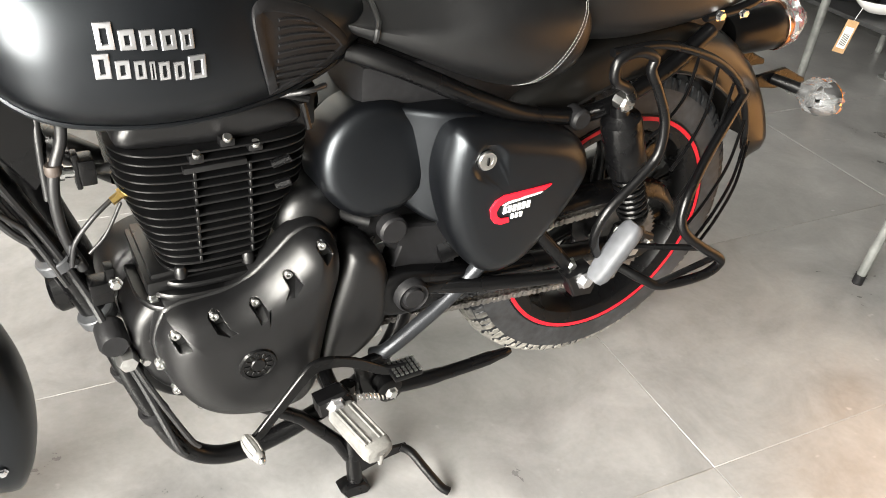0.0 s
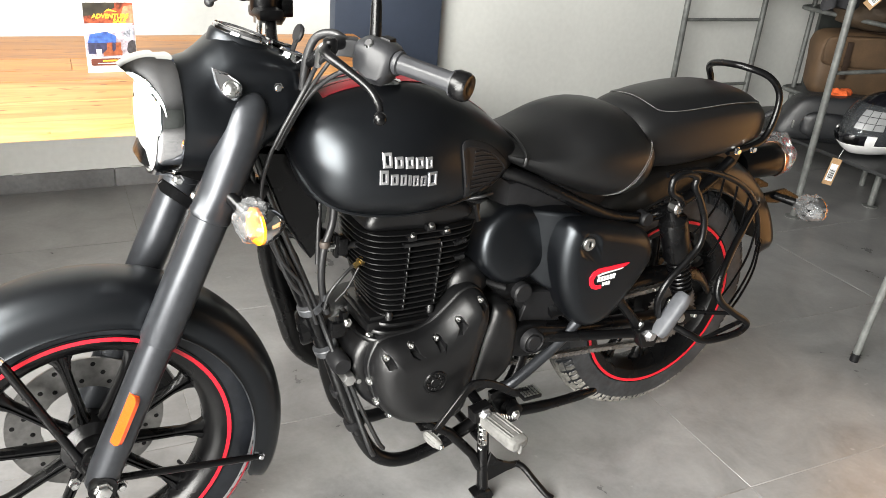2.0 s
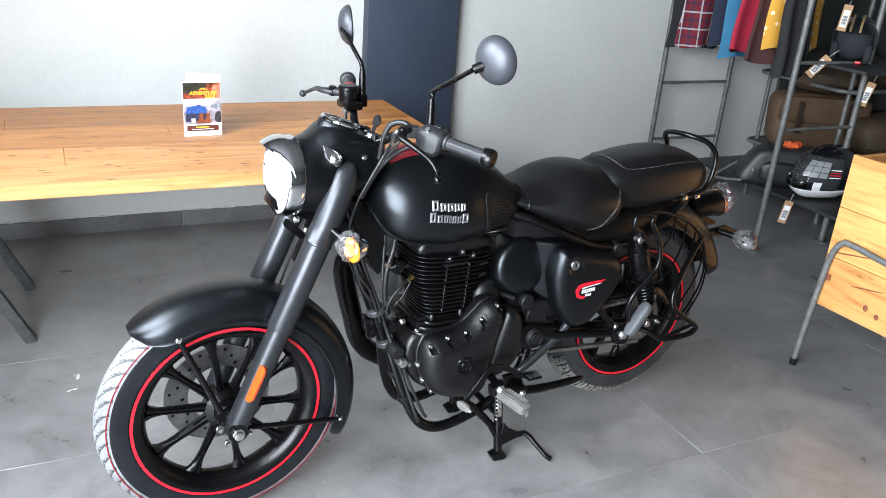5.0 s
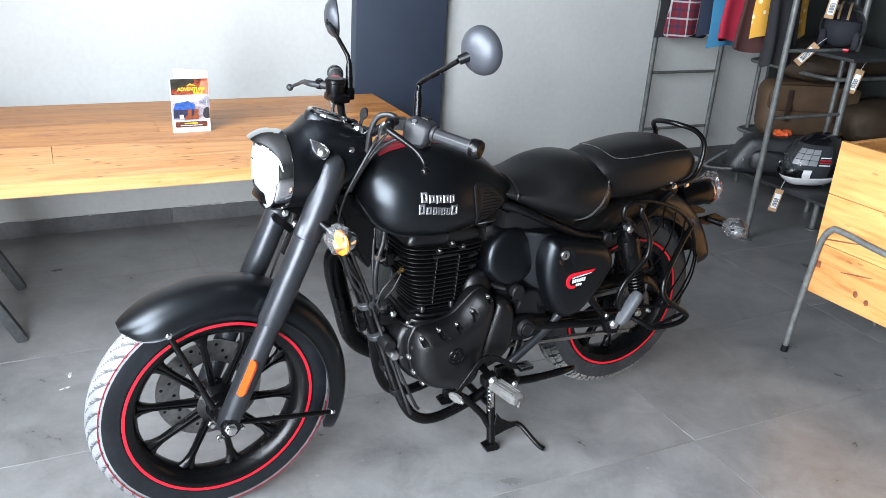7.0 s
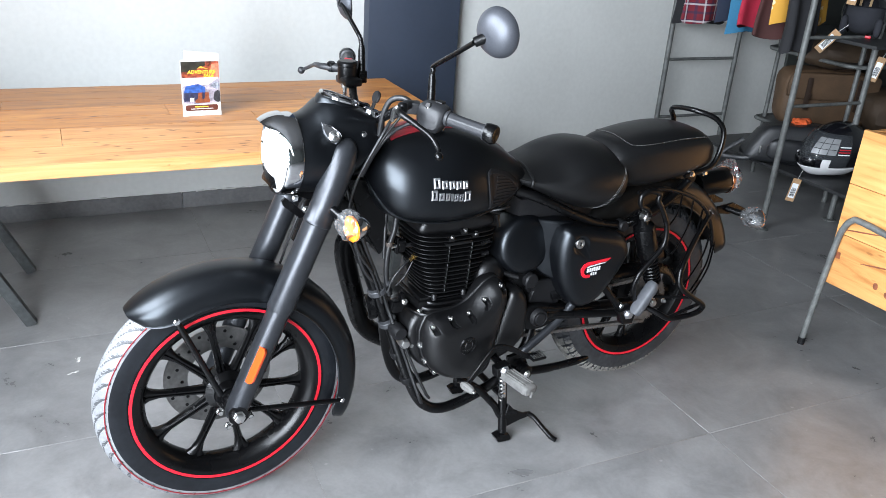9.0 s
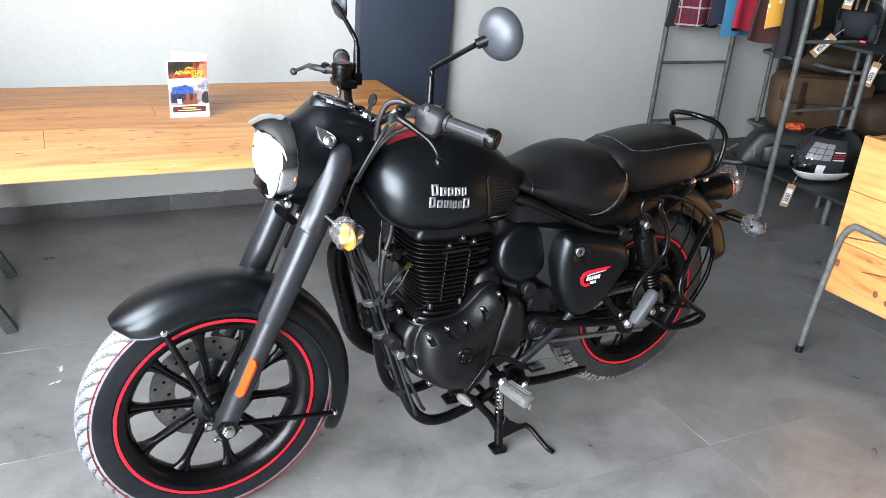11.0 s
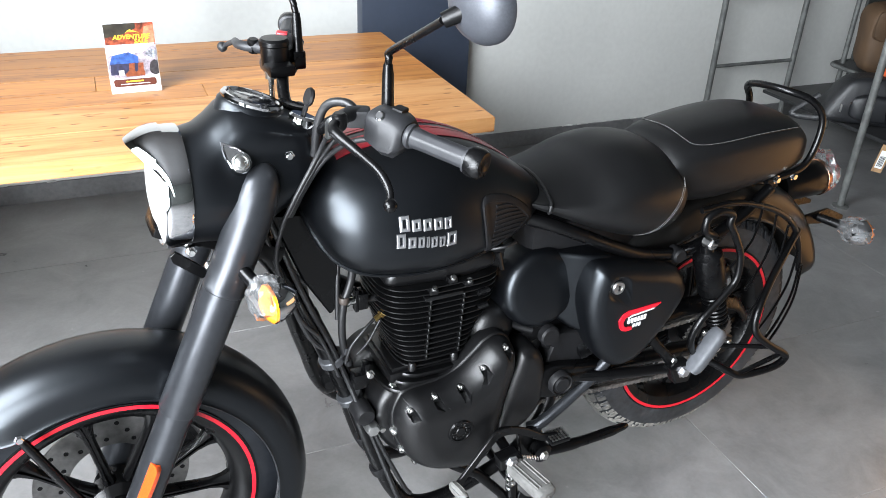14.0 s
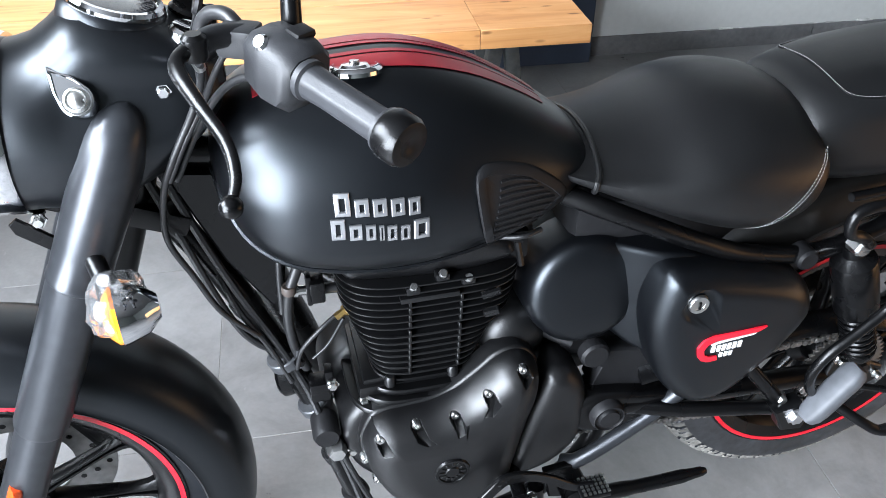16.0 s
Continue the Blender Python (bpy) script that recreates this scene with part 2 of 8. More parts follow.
def bolt(parent, x, y, z, r=0.006, h=0.006, mat=None, name="bolt", m=None):
    bm = bmesh.new()
    lathe(bm, [(r * 1.35, -0.002), (r * 1.35, 0.001), (r, 0.001), (r, h * 0.8), (r * 0.8, h), (0, h)], m if m is not None else axis_y(x, y, z), 6 if r > 0.005 else 8)
    return part(name, bm, mat or STEEL, parent)


def interp(x, xs, ys):
    return float(np.interp(x, xs, ys))


def smooth_table(xs, cols, n):
    """Resamples columns over xs by a smooth line."""
    pts = [spline([(x, c, 0) for x, c in zip(xs, col)], n) for col in cols]
    return [[q.x for q in pts[0]]] + [[q.y for q in p] for p in pts]

# ---- room ----
def wall_material(name, base, rough, cloud, cloud_scale, bump):
    return material(name, base, rough, grain=0.03, grain_scale=40, stain=cloud, stain_scale=cloud_scale, bump=bump, bump_scale=120, rough_var=0.05)


WALL = wall_material("grey_cement_paint", (0.56, 0.565, 0.542), 0.62, 0.05, 1.6, 0.12)
WALL_DARK = wall_material("dark_grey_wall", (0.055, 0.060, 0.056), 0.6, 0.12, 2.0, 0.1)
NAVY = wall_material("navy_column_paint", (0.030, 0.040, 0.062), 0.55, 0.10, 2.5, 0.08)
CEIL = wall_material("dark_ceiling_paint", (0.07, 0.07, 0.07), 0.8, 0.05, 2.0, 0.05)
PLASTER_EDGE = wall_material("chipped_plaster_edge", (0.55, 0.55, 0.53), 0.85, 0.3, 30.0, 0.3)


def tile_material():
    m = bpy.data.materials.new("cement_floor_tile")
    m.use_nodes = True
    n, k = m.node_tree.nodes, m.node_tree.links
    b = n["Principled BSDF"]
    tc, info = n.new("ShaderNodeTexCoord"), n.new("ShaderNodeObjectInfo")
    shift = n.new("ShaderNodeVectorMath")
    shift.operation = "MULTIPLY_ADD"
    k.new(info.outputs["Random"], shift.inputs[0])
    shift.inputs[1].default_value = (37, 23, 11)
    k.new(tc.outputs["Object"], shift.inputs[2])
    tint = None
    ramp = n.new("ShaderNodeValToRGB")
    ramp.color_ramp.elements[0].position, ramp.color_ramp.elements[0].color = 0.28, (0.118, 0.117, 0.117, 1)
    ramp.color_ramp.elements[1].position, ramp.color_ramp.elements[1].color = 0.72, (0.246, 0.244, 0.242, 1)
    t = n.new("ShaderNodeTexNoise")
    t.inputs["Scale"].default_value, t.inputs["Detail"].default_value, t.inputs["Roughness"].default_value = 4.5, 9.0, 0.68
    t.inputs["Distortion"].default_value = 0.4
    k.new(shift.outputs["Vector"], t.inputs["Vector"])
    k.new(t.outputs["Fac"], ramp.inputs["Fac"])
    fine = n.new("ShaderNodeTexNoise")
    fine.inputs["Scale"].default_value, fine.inputs["Detail"].default_value = 90.0, 3.0
    k.new(shift.outputs["Vector"], fine.inputs["Vector"])
    mr = n.new("ShaderNodeMapRange")
    mr.inputs["To Min"].default_value, mr.inputs["To Max"].default_value = 0.9, 1.1
    k.new(fine.outputs["Fac"], mr.inputs["Value"])
    mul = n.new("ShaderNodeVectorMath")
    mul.operation = "SCALE"
    k.new(ramp.outputs["Color"], mul.inputs[0])
    k.new(mr.outputs["Result"], mul.inputs["Scale"])
    # scuffs and pale dust spots
    spots = n.new("ShaderNodeTexNoise")
    spots.inputs["Scale"].default_value, spots.inputs["Detail"].default_value = 26.0, 2.0
    k.new(shift.outputs["Vector"], spots.inputs["Vector"])
    sr = n.new("ShaderNodeMapRange")
    sr.inputs["From Min"].default_value, sr.inputs["From Max"].default_value = 0.74, 0.80
    k.new(spots.outputs["Fac"], sr.inputs["Value"])
    mx = n.new("ShaderNodeMix")
    mx.data_type = "RGBA"
    mx.inputs["B"].default_value = (0.40, 0.39, 0.38, 1)
    sc = n.new("ShaderNodeMath")
    sc.operation = "MULTIPLY"
    sc.inputs[1].default_value = 0.35
    k.new(sr.outputs["Result"], sc.inputs[0])
    k.new(sc.outputs["Value"], mx.inputs["Factor"])
    k.new(mul.outputs["Vector"], mx.inputs["A"])
    k.new(mx.outputs["Result"], b.inputs["Base Color"])
    rr = n.new("ShaderNodeMapRange")
    rr.inputs["From Min"].default_value, rr.inputs["From Max"].default_value = 0.3, 0.7
    rr.inputs["To Min"].default_value, rr.inputs["To Max"].default_value = 0.26, 0.38
    k.new(t.outputs["Fac"], rr.inputs["Value"])
    k.new(rr.outputs["Result"], b.inputs["Roughness"])
    b.inputs["Specular IOR Level"].default_value = 0.85
    bp = n.new("ShaderNodeBump")
    bp.inputs["Strength"].default_value, bp.inputs["Distance"].default_value = 0.06, 0.002
    k.new(fine.outputs["Fac"], bp.inputs["Height"])
    k.new(bp.outputs["Normal"], b.inputs["Normal"])
    return m


TILE = tile_material()
GROUT = material("grey_grout", (0.22, 0.21, 0.195), 0.85, grain=0.2, grain_scale=80)

XL, XR, YF, YB, H = -2.65, 4.6, -3.5, 3.57, 3.1   # inner faces of the room


def slab(name, x0, x1, y0, y1, z0, z1, mat, label, category):
    bm = bmesh.new()
    box(bm, x0, x1, y0, y1, z0, z1)
    return tagged(part(name, bm, mat), label, category, kind="structure")


floor = slab("floor", XL - 0.2, XR + 0.2, YF - 0.2, YB + 0.2, -0.12, -0.0012, GROUT, "grey cement-look tiled showroom floor with thin joints", "floor")
slab("ceiling", XL - 0.2, XR + 0.2, YF - 0.2, YB + 0.2, H, H + 0.12, CEIL, "plain painted showroom ceiling", "ceiling")
slab("wall_back", XL - 0.2, XR + 0.2, YB, YB + 0.2, 0, H, WALL, "light grey cement-painted plaster wall", "wall")
slab("wall_right", XR, XR + 0.2, YF, YB, 0, H, WALL_DARK, "dark grey painted side wall", "wall")


def glazed_wall(name, along_x, at, lo, hi, openings):
    """A wall with its openings (from, to, sill, head), the piers, sills and heads butted together."""
    bm = bmesh.new()
    spans, last = [], lo
    for a, b, sill, head in openings:
        spans += [(last, a, 0, H), (a, b, 0, sill), (a, b, head, H)]
        last = b
    for a, b, z0, z1 in spans + [(last, hi, 0, H)]:
        if along_x:
            box(bm, a, b, at - 0.2, at, z0, z1)
        else:
            box(bm, at - 0.2, at, a, b, z0, z1)
    return tagged(part(name, bm, WALL_DARK), "dark grey plastered wall with glazed openings", "wall", kind="structure")


glazed_wall("wall_left", False, XL, YF, YB, ((-1.90, 0.28, 0.20, 2.62), (0.36, 1.88, 1.58, 2.84)))
slab("wall_front", XL - 0.2, XR + 0.2, YF - 0.2, YF, 0, H, WALL_DARK, "dark grey painted wall of the showroom", "wall")

# the column that stands out from the back wall, with its left side in view
bm = bmesh.new()
box(bm, 0.03, 0.56, YB - 0.075, YB + 0.01, 0, H, 0.004)
tagged(part("column", bm, NAVY), "flat navy blue painted wall column", "column", kind="structure")

# skirting of the floor tile, with a chipped plaster line above it
SKIRT = material("skirting_tile", (0.13, 0.13, 0.13), 0.45, grain=0.12, stain=0.25, stain_scale=5)
for i, (a, b) in enumerate(((XL, -0.96), (-0.957, 0.028), (0.562, 1.62), (1.623, 2.9), (2.903, XR))):
    bm = bmesh.new()
    box(bm, a, b, YB - 0.012, YB + 0.005, -0.004, 0.083, 0.002)
    tagged(part("skirting", bm, SKIRT), "grey tile skirting along the wall foot", "skirting", kind="structure")
bm = bmesh.new()
rnd = random.Random(5)
x = XL
while x < 3.2:
    w = rnd.uniform(0.01, 0.09)
    if rnd.random() < 0.5 and not 0.0 < x < 0.6:
        h = rnd.uniform(0.002, 0.008)
        box(bm, x, x + w, YB - rnd.uniform(0.004, 0.010), YB, 0.083, 0.083 + h)
    x += w + rnd.uniform(0.0, 0.05)
tagged(part("plaster_line", bm, PLASTER_EDGE), "chipped pale plaster line above the skirting", "trim", kind="structure")

# ---- motorcycle, in its own frame: x to the rear, y to its right side, z up ----
bike = thing("motorcycle", Matrix.Translation((0.265, 1.397, 0)) @ Matrix.Rotation(radians(4.2), 4, "Z"),
             "matte black retro motorcycle with red rim tape on its centre stand", "motorcycle")
HEAD = Vector((-1.11, 0, 0.98))
STEER = Matrix.Translation((0, -0.008, 0)) @ Matrix.Translation(HEAD) @ Matrix.Rotation(radians(0.8), 4, Vector((0.37, 0, 0.93))) @ Matrix.Translation(-HEAD)


def bp(name, bm, mat, label="", parent=None, front=False, angle=38, solid=0.0):
    return part(name, bm, mat, parent or bike, label, STEER if front and parent is None else None, angle, solid)


# -- wheels --
def tyre_meshes(R, width, bead, centre, groove, seg=1000):
    """The two sidewalls, and the tread with its grooves cut in; groove(turns, across) tells where."""
    prof = []
    hw = width / 2
    n = 44
    for i in range(n + 1):
        a = math.pi * i / n
        prof.append((bead + (R - bead) * (math.sin(a) ** 0.62), -hw * math.cos(a) * (0.80 + 0.20 * math.sin(a))))
    lo = next(i for i, (r, h) in enumerate(prof) if h > -hw * 0.80)

    def band(i0, i1, carve):
        bm = bmesh.new()
        grid = []
        for k in range(seg):
            th = 2 * math.pi * k / seg
            row = []
            for r, h in prof[i0:i1 + 1]:
                g = carve and groove(k / seg, h / hw)
                rr = r - (0.005 if g else 0.0)
                row.append(bm.verts.new((centre[0] + rr * math.cos(th), centre[1] + h, centre[2] + rr * math.sin(th))))
            grid.append(row)
        for k, (a, b) in enumerate(zip(grid, grid[1:] + grid[:1])):
            for i in range(len(a) - 1):
                f = bm.faces.new((a[i], a[i + 1], b[i + 1], b[i]))
                f.smooth = True
                f.material_index = 1 if carve and groove((k + 0.5) / seg, (prof[i0 + i][1] + prof[i0 + i + 1][1]) / 2 / hw) else 0
        bm.normal_update()
        return bm

    return band(0, lo, False), band(n - lo, n, False), band(lo, n - lo, True)


def front_groove(u, s):
    """Long grooves that sweep back from the middle of the tread, with a short one between each pair."""
    half = 0.5 if s > 0 else 0.0
    a = (u * 48 + 2.3 * abs(s) ** 0.8 + half) % 1
    b = (u * 48 + 0.50 + 2.0 * abs(s) ** 1.1 + half) % 1
    return (a < 0.17 and 0.06 < abs(s) < 0.76) or (b < 0.12 and 0.36 < abs(s) < 0.62)


def rear_groove(u, s):
    a = (u * 46 + (0.5 if s > 0 else 0) + 0.35 * abs(s)) % 1
    c = (u * 92 + 0.25 + 0.35 * abs(s)) % 1
    return (a < 0.24 and abs(s) > 0.18) or (c < 0.2 and abs(s) > 0.5) or abs(abs(s) - 0.30) < 0.04 or abs(abs(s) - 0.55) < 0.03


def wheel(name, centre, R, width, rim_r, groove, tyre_mat, front, turn, label):
    c = Vector(centre)
    w = new(name)
    w.empty_display_size = 0.05
    w.parent = bike
    w["label"] = label
    if front:
        w.matrix_basis = STEER
    walls = tyre_meshes(R, width, rim_r - 0.008, centre, groove)
    tyre = part("tyre", walls[0], tyre_mat, w, "black tubeless tyre with cut tread")
    part("sidewall", walls[1], tyre_mat, tyre)
    tread = part("tread", walls[2], TREAD_SHEEN_DUST if front else TREAD_DUSTY, tyre, "new tread, its window sheen and dust painted pale" if front else "tread whitened with dust")
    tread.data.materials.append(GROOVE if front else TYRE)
    hw = width * 0.43
    m = axis_y(*centre)
    if front:
        for h in (-0.0425, 0.0425):
            bm = bmesh.new()
            r = rim_r - 0.008 + (R - rim_r + 0.008) * (1 - (h / (width / 2)) ** 2) ** 0.31
            lathe(bm, [(r - 0.002, h - 0.0006), (r + 0.0005, h - 0.0006), (r + 0.0005, h + 0.0006), (r - 0.002, h + 0.0006)], m, 120, close=True)
            part("tread_line", bm, RED_STRIPE, tyre, "thin red moulding line on the tread")
    bm = bmesh.new()
    lathe(bm, [(rim_r + 0.004, -hw), (rim_r + 0.004, -hw + 0.006), (rim_r - 0.022, -hw + 0.010), (rim_r - 0.034, -0.012), (rim_r - 0.034, 0.012),
               (rim_r - 0.022, hw - 0.010), (rim_r + 0.004, hw - 0.006), (rim_r + 0.004, hw), (rim_r - 0.010, hw), (rim_r - 0.030, hw - 0.008),
               (rim_r - 0.046, 0.014), (rim_r - 0.046, -0.014), (rim_r - 0.030, -hw + 0.008), (rim_r - 0.010, -hw)], m, 96, close=True)
    part("rim", bm, FRAME, w, "black cast alloy rim")
    for s in (-1, 1):
        bm = bmesh.new()
        lathe(bm, [(rim_r - 0.0078, hw + 0.0004), (rim_r - 0.0078, hw + 0.0014), (rim_r + 0.0002, hw + 0.0014), (rim_r + 0.0002, hw + 0.0004)], m if s > 0 else m @ Matrix.Rotation(math.pi, 4, "X"), 96, close=True)
        part("rim_tape", bm, RED, w, "red reflective rim tape")
    bm = bmesh.new()
    lathe(bm, [(0.012, 0.062), (0.036, 0.062), (0.040, 0.055), (0.040, 0.030), (0.060, 0.018), (0.060, -0.018), (0.040, -0.030), (0.040, -0.060), (0.012, -0.060)], m, 40, close=True)
    part("hub", bm, FRAME, w)
    # ten cast spokes that flare towards the rim
    for k in range(10):
        a = 2 * math.pi * k / 10 + radians(turn)
        bm = bmesh.new()
        rings = []
        for r, tw, dp in ((0.050, 0.013, 0.016), (0.090, 0.010, 0.014), (0.150, 0.009, 0.012), (rim_r - 0.085, 0.010, 0.011), (rim_r - 0.060, 0.016, 0.012), (rim_r - 0.040, 0.030, 0.013)):
            e = Vector((math.cos(a), 0, math.sin(a)))
            t = Vector((-math.sin(a), 0, math.cos(a)))
            y = Vector((0, 1, 0))
            ring = []
            for u, v in ((-1, -0.5), (-0.6, -1), (-0.22, -1), (-0.15, -0.55), (0.15, -0.55), (0.22, -1), (0.6, -1), (1, -0.5), (1, 0.5), (0.6, 1), (-0.6, 1), (-1, 0.5)):
                ring.append(c + e * r + t * tw * u + y * dp * v)
            rings.append(ring)
        skin(bm, rings)
        part("spoke", bm, FRAME, w)
    return w


FW, RW = (-1.438, 0.0, 0.335), (-0.005, 0.0, 0.381)
front_wheel = wheel("front_wheel", FW, 0.341, 0.108, 0.2605, front_groove, TYRE, True, 28, "ten-spoke black alloy front wheel")
rear_wheel = wheel("rear_wheel", RW, 0.333, 0.124, 0.242, rear_groove, TYRE_DUSTY, False, 20, "ten-spoke black alloy rear wheel with dusty tyre")
bm = bmesh.new()
m = axis_y(FW[0], 0.072, FW[2])
lathe(bm, [(0.085, -0.0025), (0.150, -0.0025), (0.150, 0.0025), (0.085, 0.0025)], m, 64, close=True)
disc = part("brake_disc", bm, DISC, front_wheel, "drilled steel brake disc")
for k in range(36):
    a = 2 * math.pi * k / 36
    r = (0.100, 0.118, 0.136)[k % 3]
    bm = bmesh.new()
    lathe(bm, [(0.005, -0.0031), (0.005, 0.0031)], axis_y(FW[0] + r * math.cos(a), 0.072, FW[2] + r * math.sin(a)), 8)
    part("vent_hole", bm, FRAME, disc)
bm = bmesh.new()
for s in (-1, 1):
    bm = bmesh.new()
    lathe(bm, [(0.030, 0), (0.030, 0.010), (0.020, 0.026), (0.012, 0.030), (0, 0.030)], axis_y(FW[0], -0.062, FW[2]) if s > 0 else axis_y(FW[0], 0.062, FW[2]) @ Matrix.Rotation(math.pi, 4, "X"), 24)
    bp("axle_cover", bm, FRAME, front=True)
bm = bmesh.new()
tube(bm, [(FW[0] + 0.155, -0.02, FW[2] - 0.085), (FW[0] + 0.16, -0.055, FW[2] - 0.075)], 0.004, 8)
tube(bm, [(FW[0] + 0.16, -0.055, FW[2] - 0.075), (FW[0] + 0.13, -0.062, FW[2] - 0.07)], 0.006, 8)
bp("tyre_valve", bm, RUBBER, front=True)

# -- fork --
FT = Vector((-1.124, 0, 1.035))
FB = Vector((-1.440, 0, 0.326))
ax = (FT - FB).normalized()
for s in (-1, 1):
    y = Vector((0, 0.104 * s, 0))
    a, b = FB + y, FT + y
    L = (b - a).length
    m = along(a, b)
    bm = bmesh.new()
    lathe(bm, [(0.020, -0.022), (0.027, -0.012), (0.0305, 0.02), (0.0305, 0.305), (0.0312, 0.318), (0.0, 0.318)], m, 28)
    bp("fork_lower", bm, PAINT_FORK, "matte black lower fork leg", front=True)
    bm = bmesh.new()
    lathe(bm, [(0.0, 0.300), (0.0335, 0.300), (0.0350, 0.306), (0.0352, 0.565), (0.0, 0.565)], m, 28)
    bp("fork_cover", bm, PAINT_FORK, "satin black upper fork cover", front=True)
    bm = bmesh.new()
    lathe(bm, [(0.0355, 0.548), (0.0372, 0.550), (0.0372, 0.556), (0.0358, 0.559), (0.0362, 0.60), (0.0366, 0.62), (0.0370, 0.64), (0.0374, 0.66), (0.0376, 0.68), (0.0370, 0.70), (0.0358, 0.715), (0.0335, 0.73), (0.0302, 0.743), (0.0255, 0.754), (0.019, 0.763), (0.011, 0.769), (0.0, 0.772)], m, 28)
    # the ear leans in and blends into the nacelle's flank
    for v in bm.verts:
        u = max(0.0, ((v.co - a).dot((b - a).normalized()) - 0.575) / (L - 0.575))
        v.co += Vector((0.008, -0.024 * s, 0.004)) * u ** 1.5
    bp("fork_ear", bm, PAINT_FORK, "rounded fork ear below the nacelle", front=True)
    # axle pinch, nut and stay bolts
    q = a - ax * 0.004
    if s < 0:
        bm = bmesh.new()
        lathe(bm, [(0.026, 0.0), (0.026, 0.012), (0.0, 0.012)], axis_y(q.x, q.y - 0.02, q.z + 0.004), 24)
        bp("axle_collar", bm, FRAME, front=True)
        bm = bmesh.new()
        lathe(bm, [(0.017, 0), (0.017, 0.004), (0.0145, 0.004), (0.0145, 0.014), (0.011, 0.016), (0.0, 0.016)], axis_y(q.x, q.y - 0.031, q.z + 0.004), 6)
        bp("axle_nut", bm, STEEL, "bright axle nut", front=True)
        for dx, dz in ((-0.045, 0.022), (0.034, -0.010), (-0.024, -0.028)):
            o = bolt(bike, q.x + dx, q.y - 0.015, q.z + dz, 0.008, 0.012)
            o.matrix_basis = STEER
# long side reflector
REFL = 25
bm = bmesh.new()
c = FB + ax * 0.150 + Vector((-0.012, -0.130, 0.004))
m = along(c - ax * 0.052, c + ax * 0.052)
rings = []
for h, k in ((0.0, 0.5), (0.006, 0.9), (0.014, 1.0), (0.090, 1.0), (0.098, 0.9), (0.104, 0.5)):
    rings.append([m @ Matrix.Rotation(radians(REFL), 4, "Z") @ Vector((0.0155 * k * u, 0.006 * v, h)) for u, v in ((-1, 1), (-1, -0.4), (-0.8, -1), (0.8, -1), (1, -0.4), (1, 1))])
skin(bm, rings)
refl = bp("side_reflector", bm, ORANGE, "long orange side reflector", front=True)
bm = bmesh.new()
skin(bm, [[m @ Matrix.Rotation(radians(REFL), 4, "Z") @ Vector((0.0118 * u, 0.006 * v, h)) for u, v in ((-1, -0.9), (-1, -1.12), (1, -1.12), (1, -0.9))] for h in (0.010, 0.049)])
part("lower_cell", bm, material("amber_reflector_cell", (0.60, 0.130, 0.010), 0.25, grain=0.15, grain_scale=400, bump=0.2, bump_scale=350, coat=0.6), refl, "paler amber half")
# steel bridge, lower yoke
bm = bmesh.new()
q = FB + ax * 0.60
box(bm, -0.05, 0.03, -0.12, 0.12, -0.016, 0.016, 0.008, m=Matrix.Translation(q) @ ax.to_track_quat("Z", "X").to_matrix().to_4x4() @ Matrix.Rotation(radians(90), 4, "Z"))
bp("lower_yoke", bm, FRAME, front=True)
bm = bmesh.new()
tube(bm, [HEAD + Vector((-0.10, 0, -0.25)), HEAD + Vector((0.0, 0, 0.02))], 0.034, 20)
bp("steering_head", bm, FRAME)
# brake caliper and its hose on the right leg
bm = bmesh.new()
box(bm, -0.03, 0.03, -0.022, 0.022, -0.055, 0.055, 0.008, m=Matrix.Translation((FW[0] + 0.135, 0.080, FW[2] + 0.075)) @ Matrix.Rotation(radians(-25), 4, "Y"))
box(bm, -0.02, 0.02, -0.030, 0.030, -0.035, 0.035, 0.006, m=Matrix.Translation((FW[0] + 0.135, 0.085, FW[2] + 0.075)) @ Matrix.Rotation(radians(-25), 4, "Y"))
bp("brake_caliper", bm, FRAME, "black two-piston brake caliper", front=True)
bm = bmesh.new()
tube(bm, spline([(FW[0] + 0.12, 0.09, FW[2] + 0.13), (-1.24, 0.06, 0.62), (-1.18, 0.05, 0.80), (-1.14, 0.05, 0.95)], 8), 0.0045, 8)
tube(bm, spline([(FW[0] + 0.10, 0.075, FW[2] + 0.10), (-1.27, 0.075, 0.60), (-1.22, 0.03, 0.79), (-1.15, 0.03, 0.93)], 8), 0.0035, 8)
bp("brake_hose", bm, WIRE, "black brake hose with sensor wire", front=True)

# -- front mudguard --
def mudguard(centre, a0, a1, section, n, taper0, taper1):
    rings = []
    for i in range(n + 1):
        t = i / n
        a = radians(a0 + (a1 - a0) * t)
        k = 1.0
        d = t * abs(a1 - a0)
        e = (1 - t) * abs(a1 - a0)
        k0 = min(1, max(0, d / taper0)) if taper0 else 1
        k1 = min(1, max(0, e / taper1)) if taper1 else 1
        k = math.sqrt(max(0.0, 1 - (1 - k0) ** 2)) * math.sqrt(max(0.0, 1 - (1 - k1) ** 2))
        top = section[len(section) // 2][0]
        ring = []
        for r, y in section:
            rr = top - (top - r) * (0.15 + 0.85 * k)
            ring.append(Vector((centre[0] + rr * math.cos(a), centre[1] + y * (0.35 + 0.65 * k), centre[2] + rr * math.sin(a))))
        rings.append(ring)
    bm = bmesh.new()
    skin(bm, rings, close=False, caps=False)
    return bm


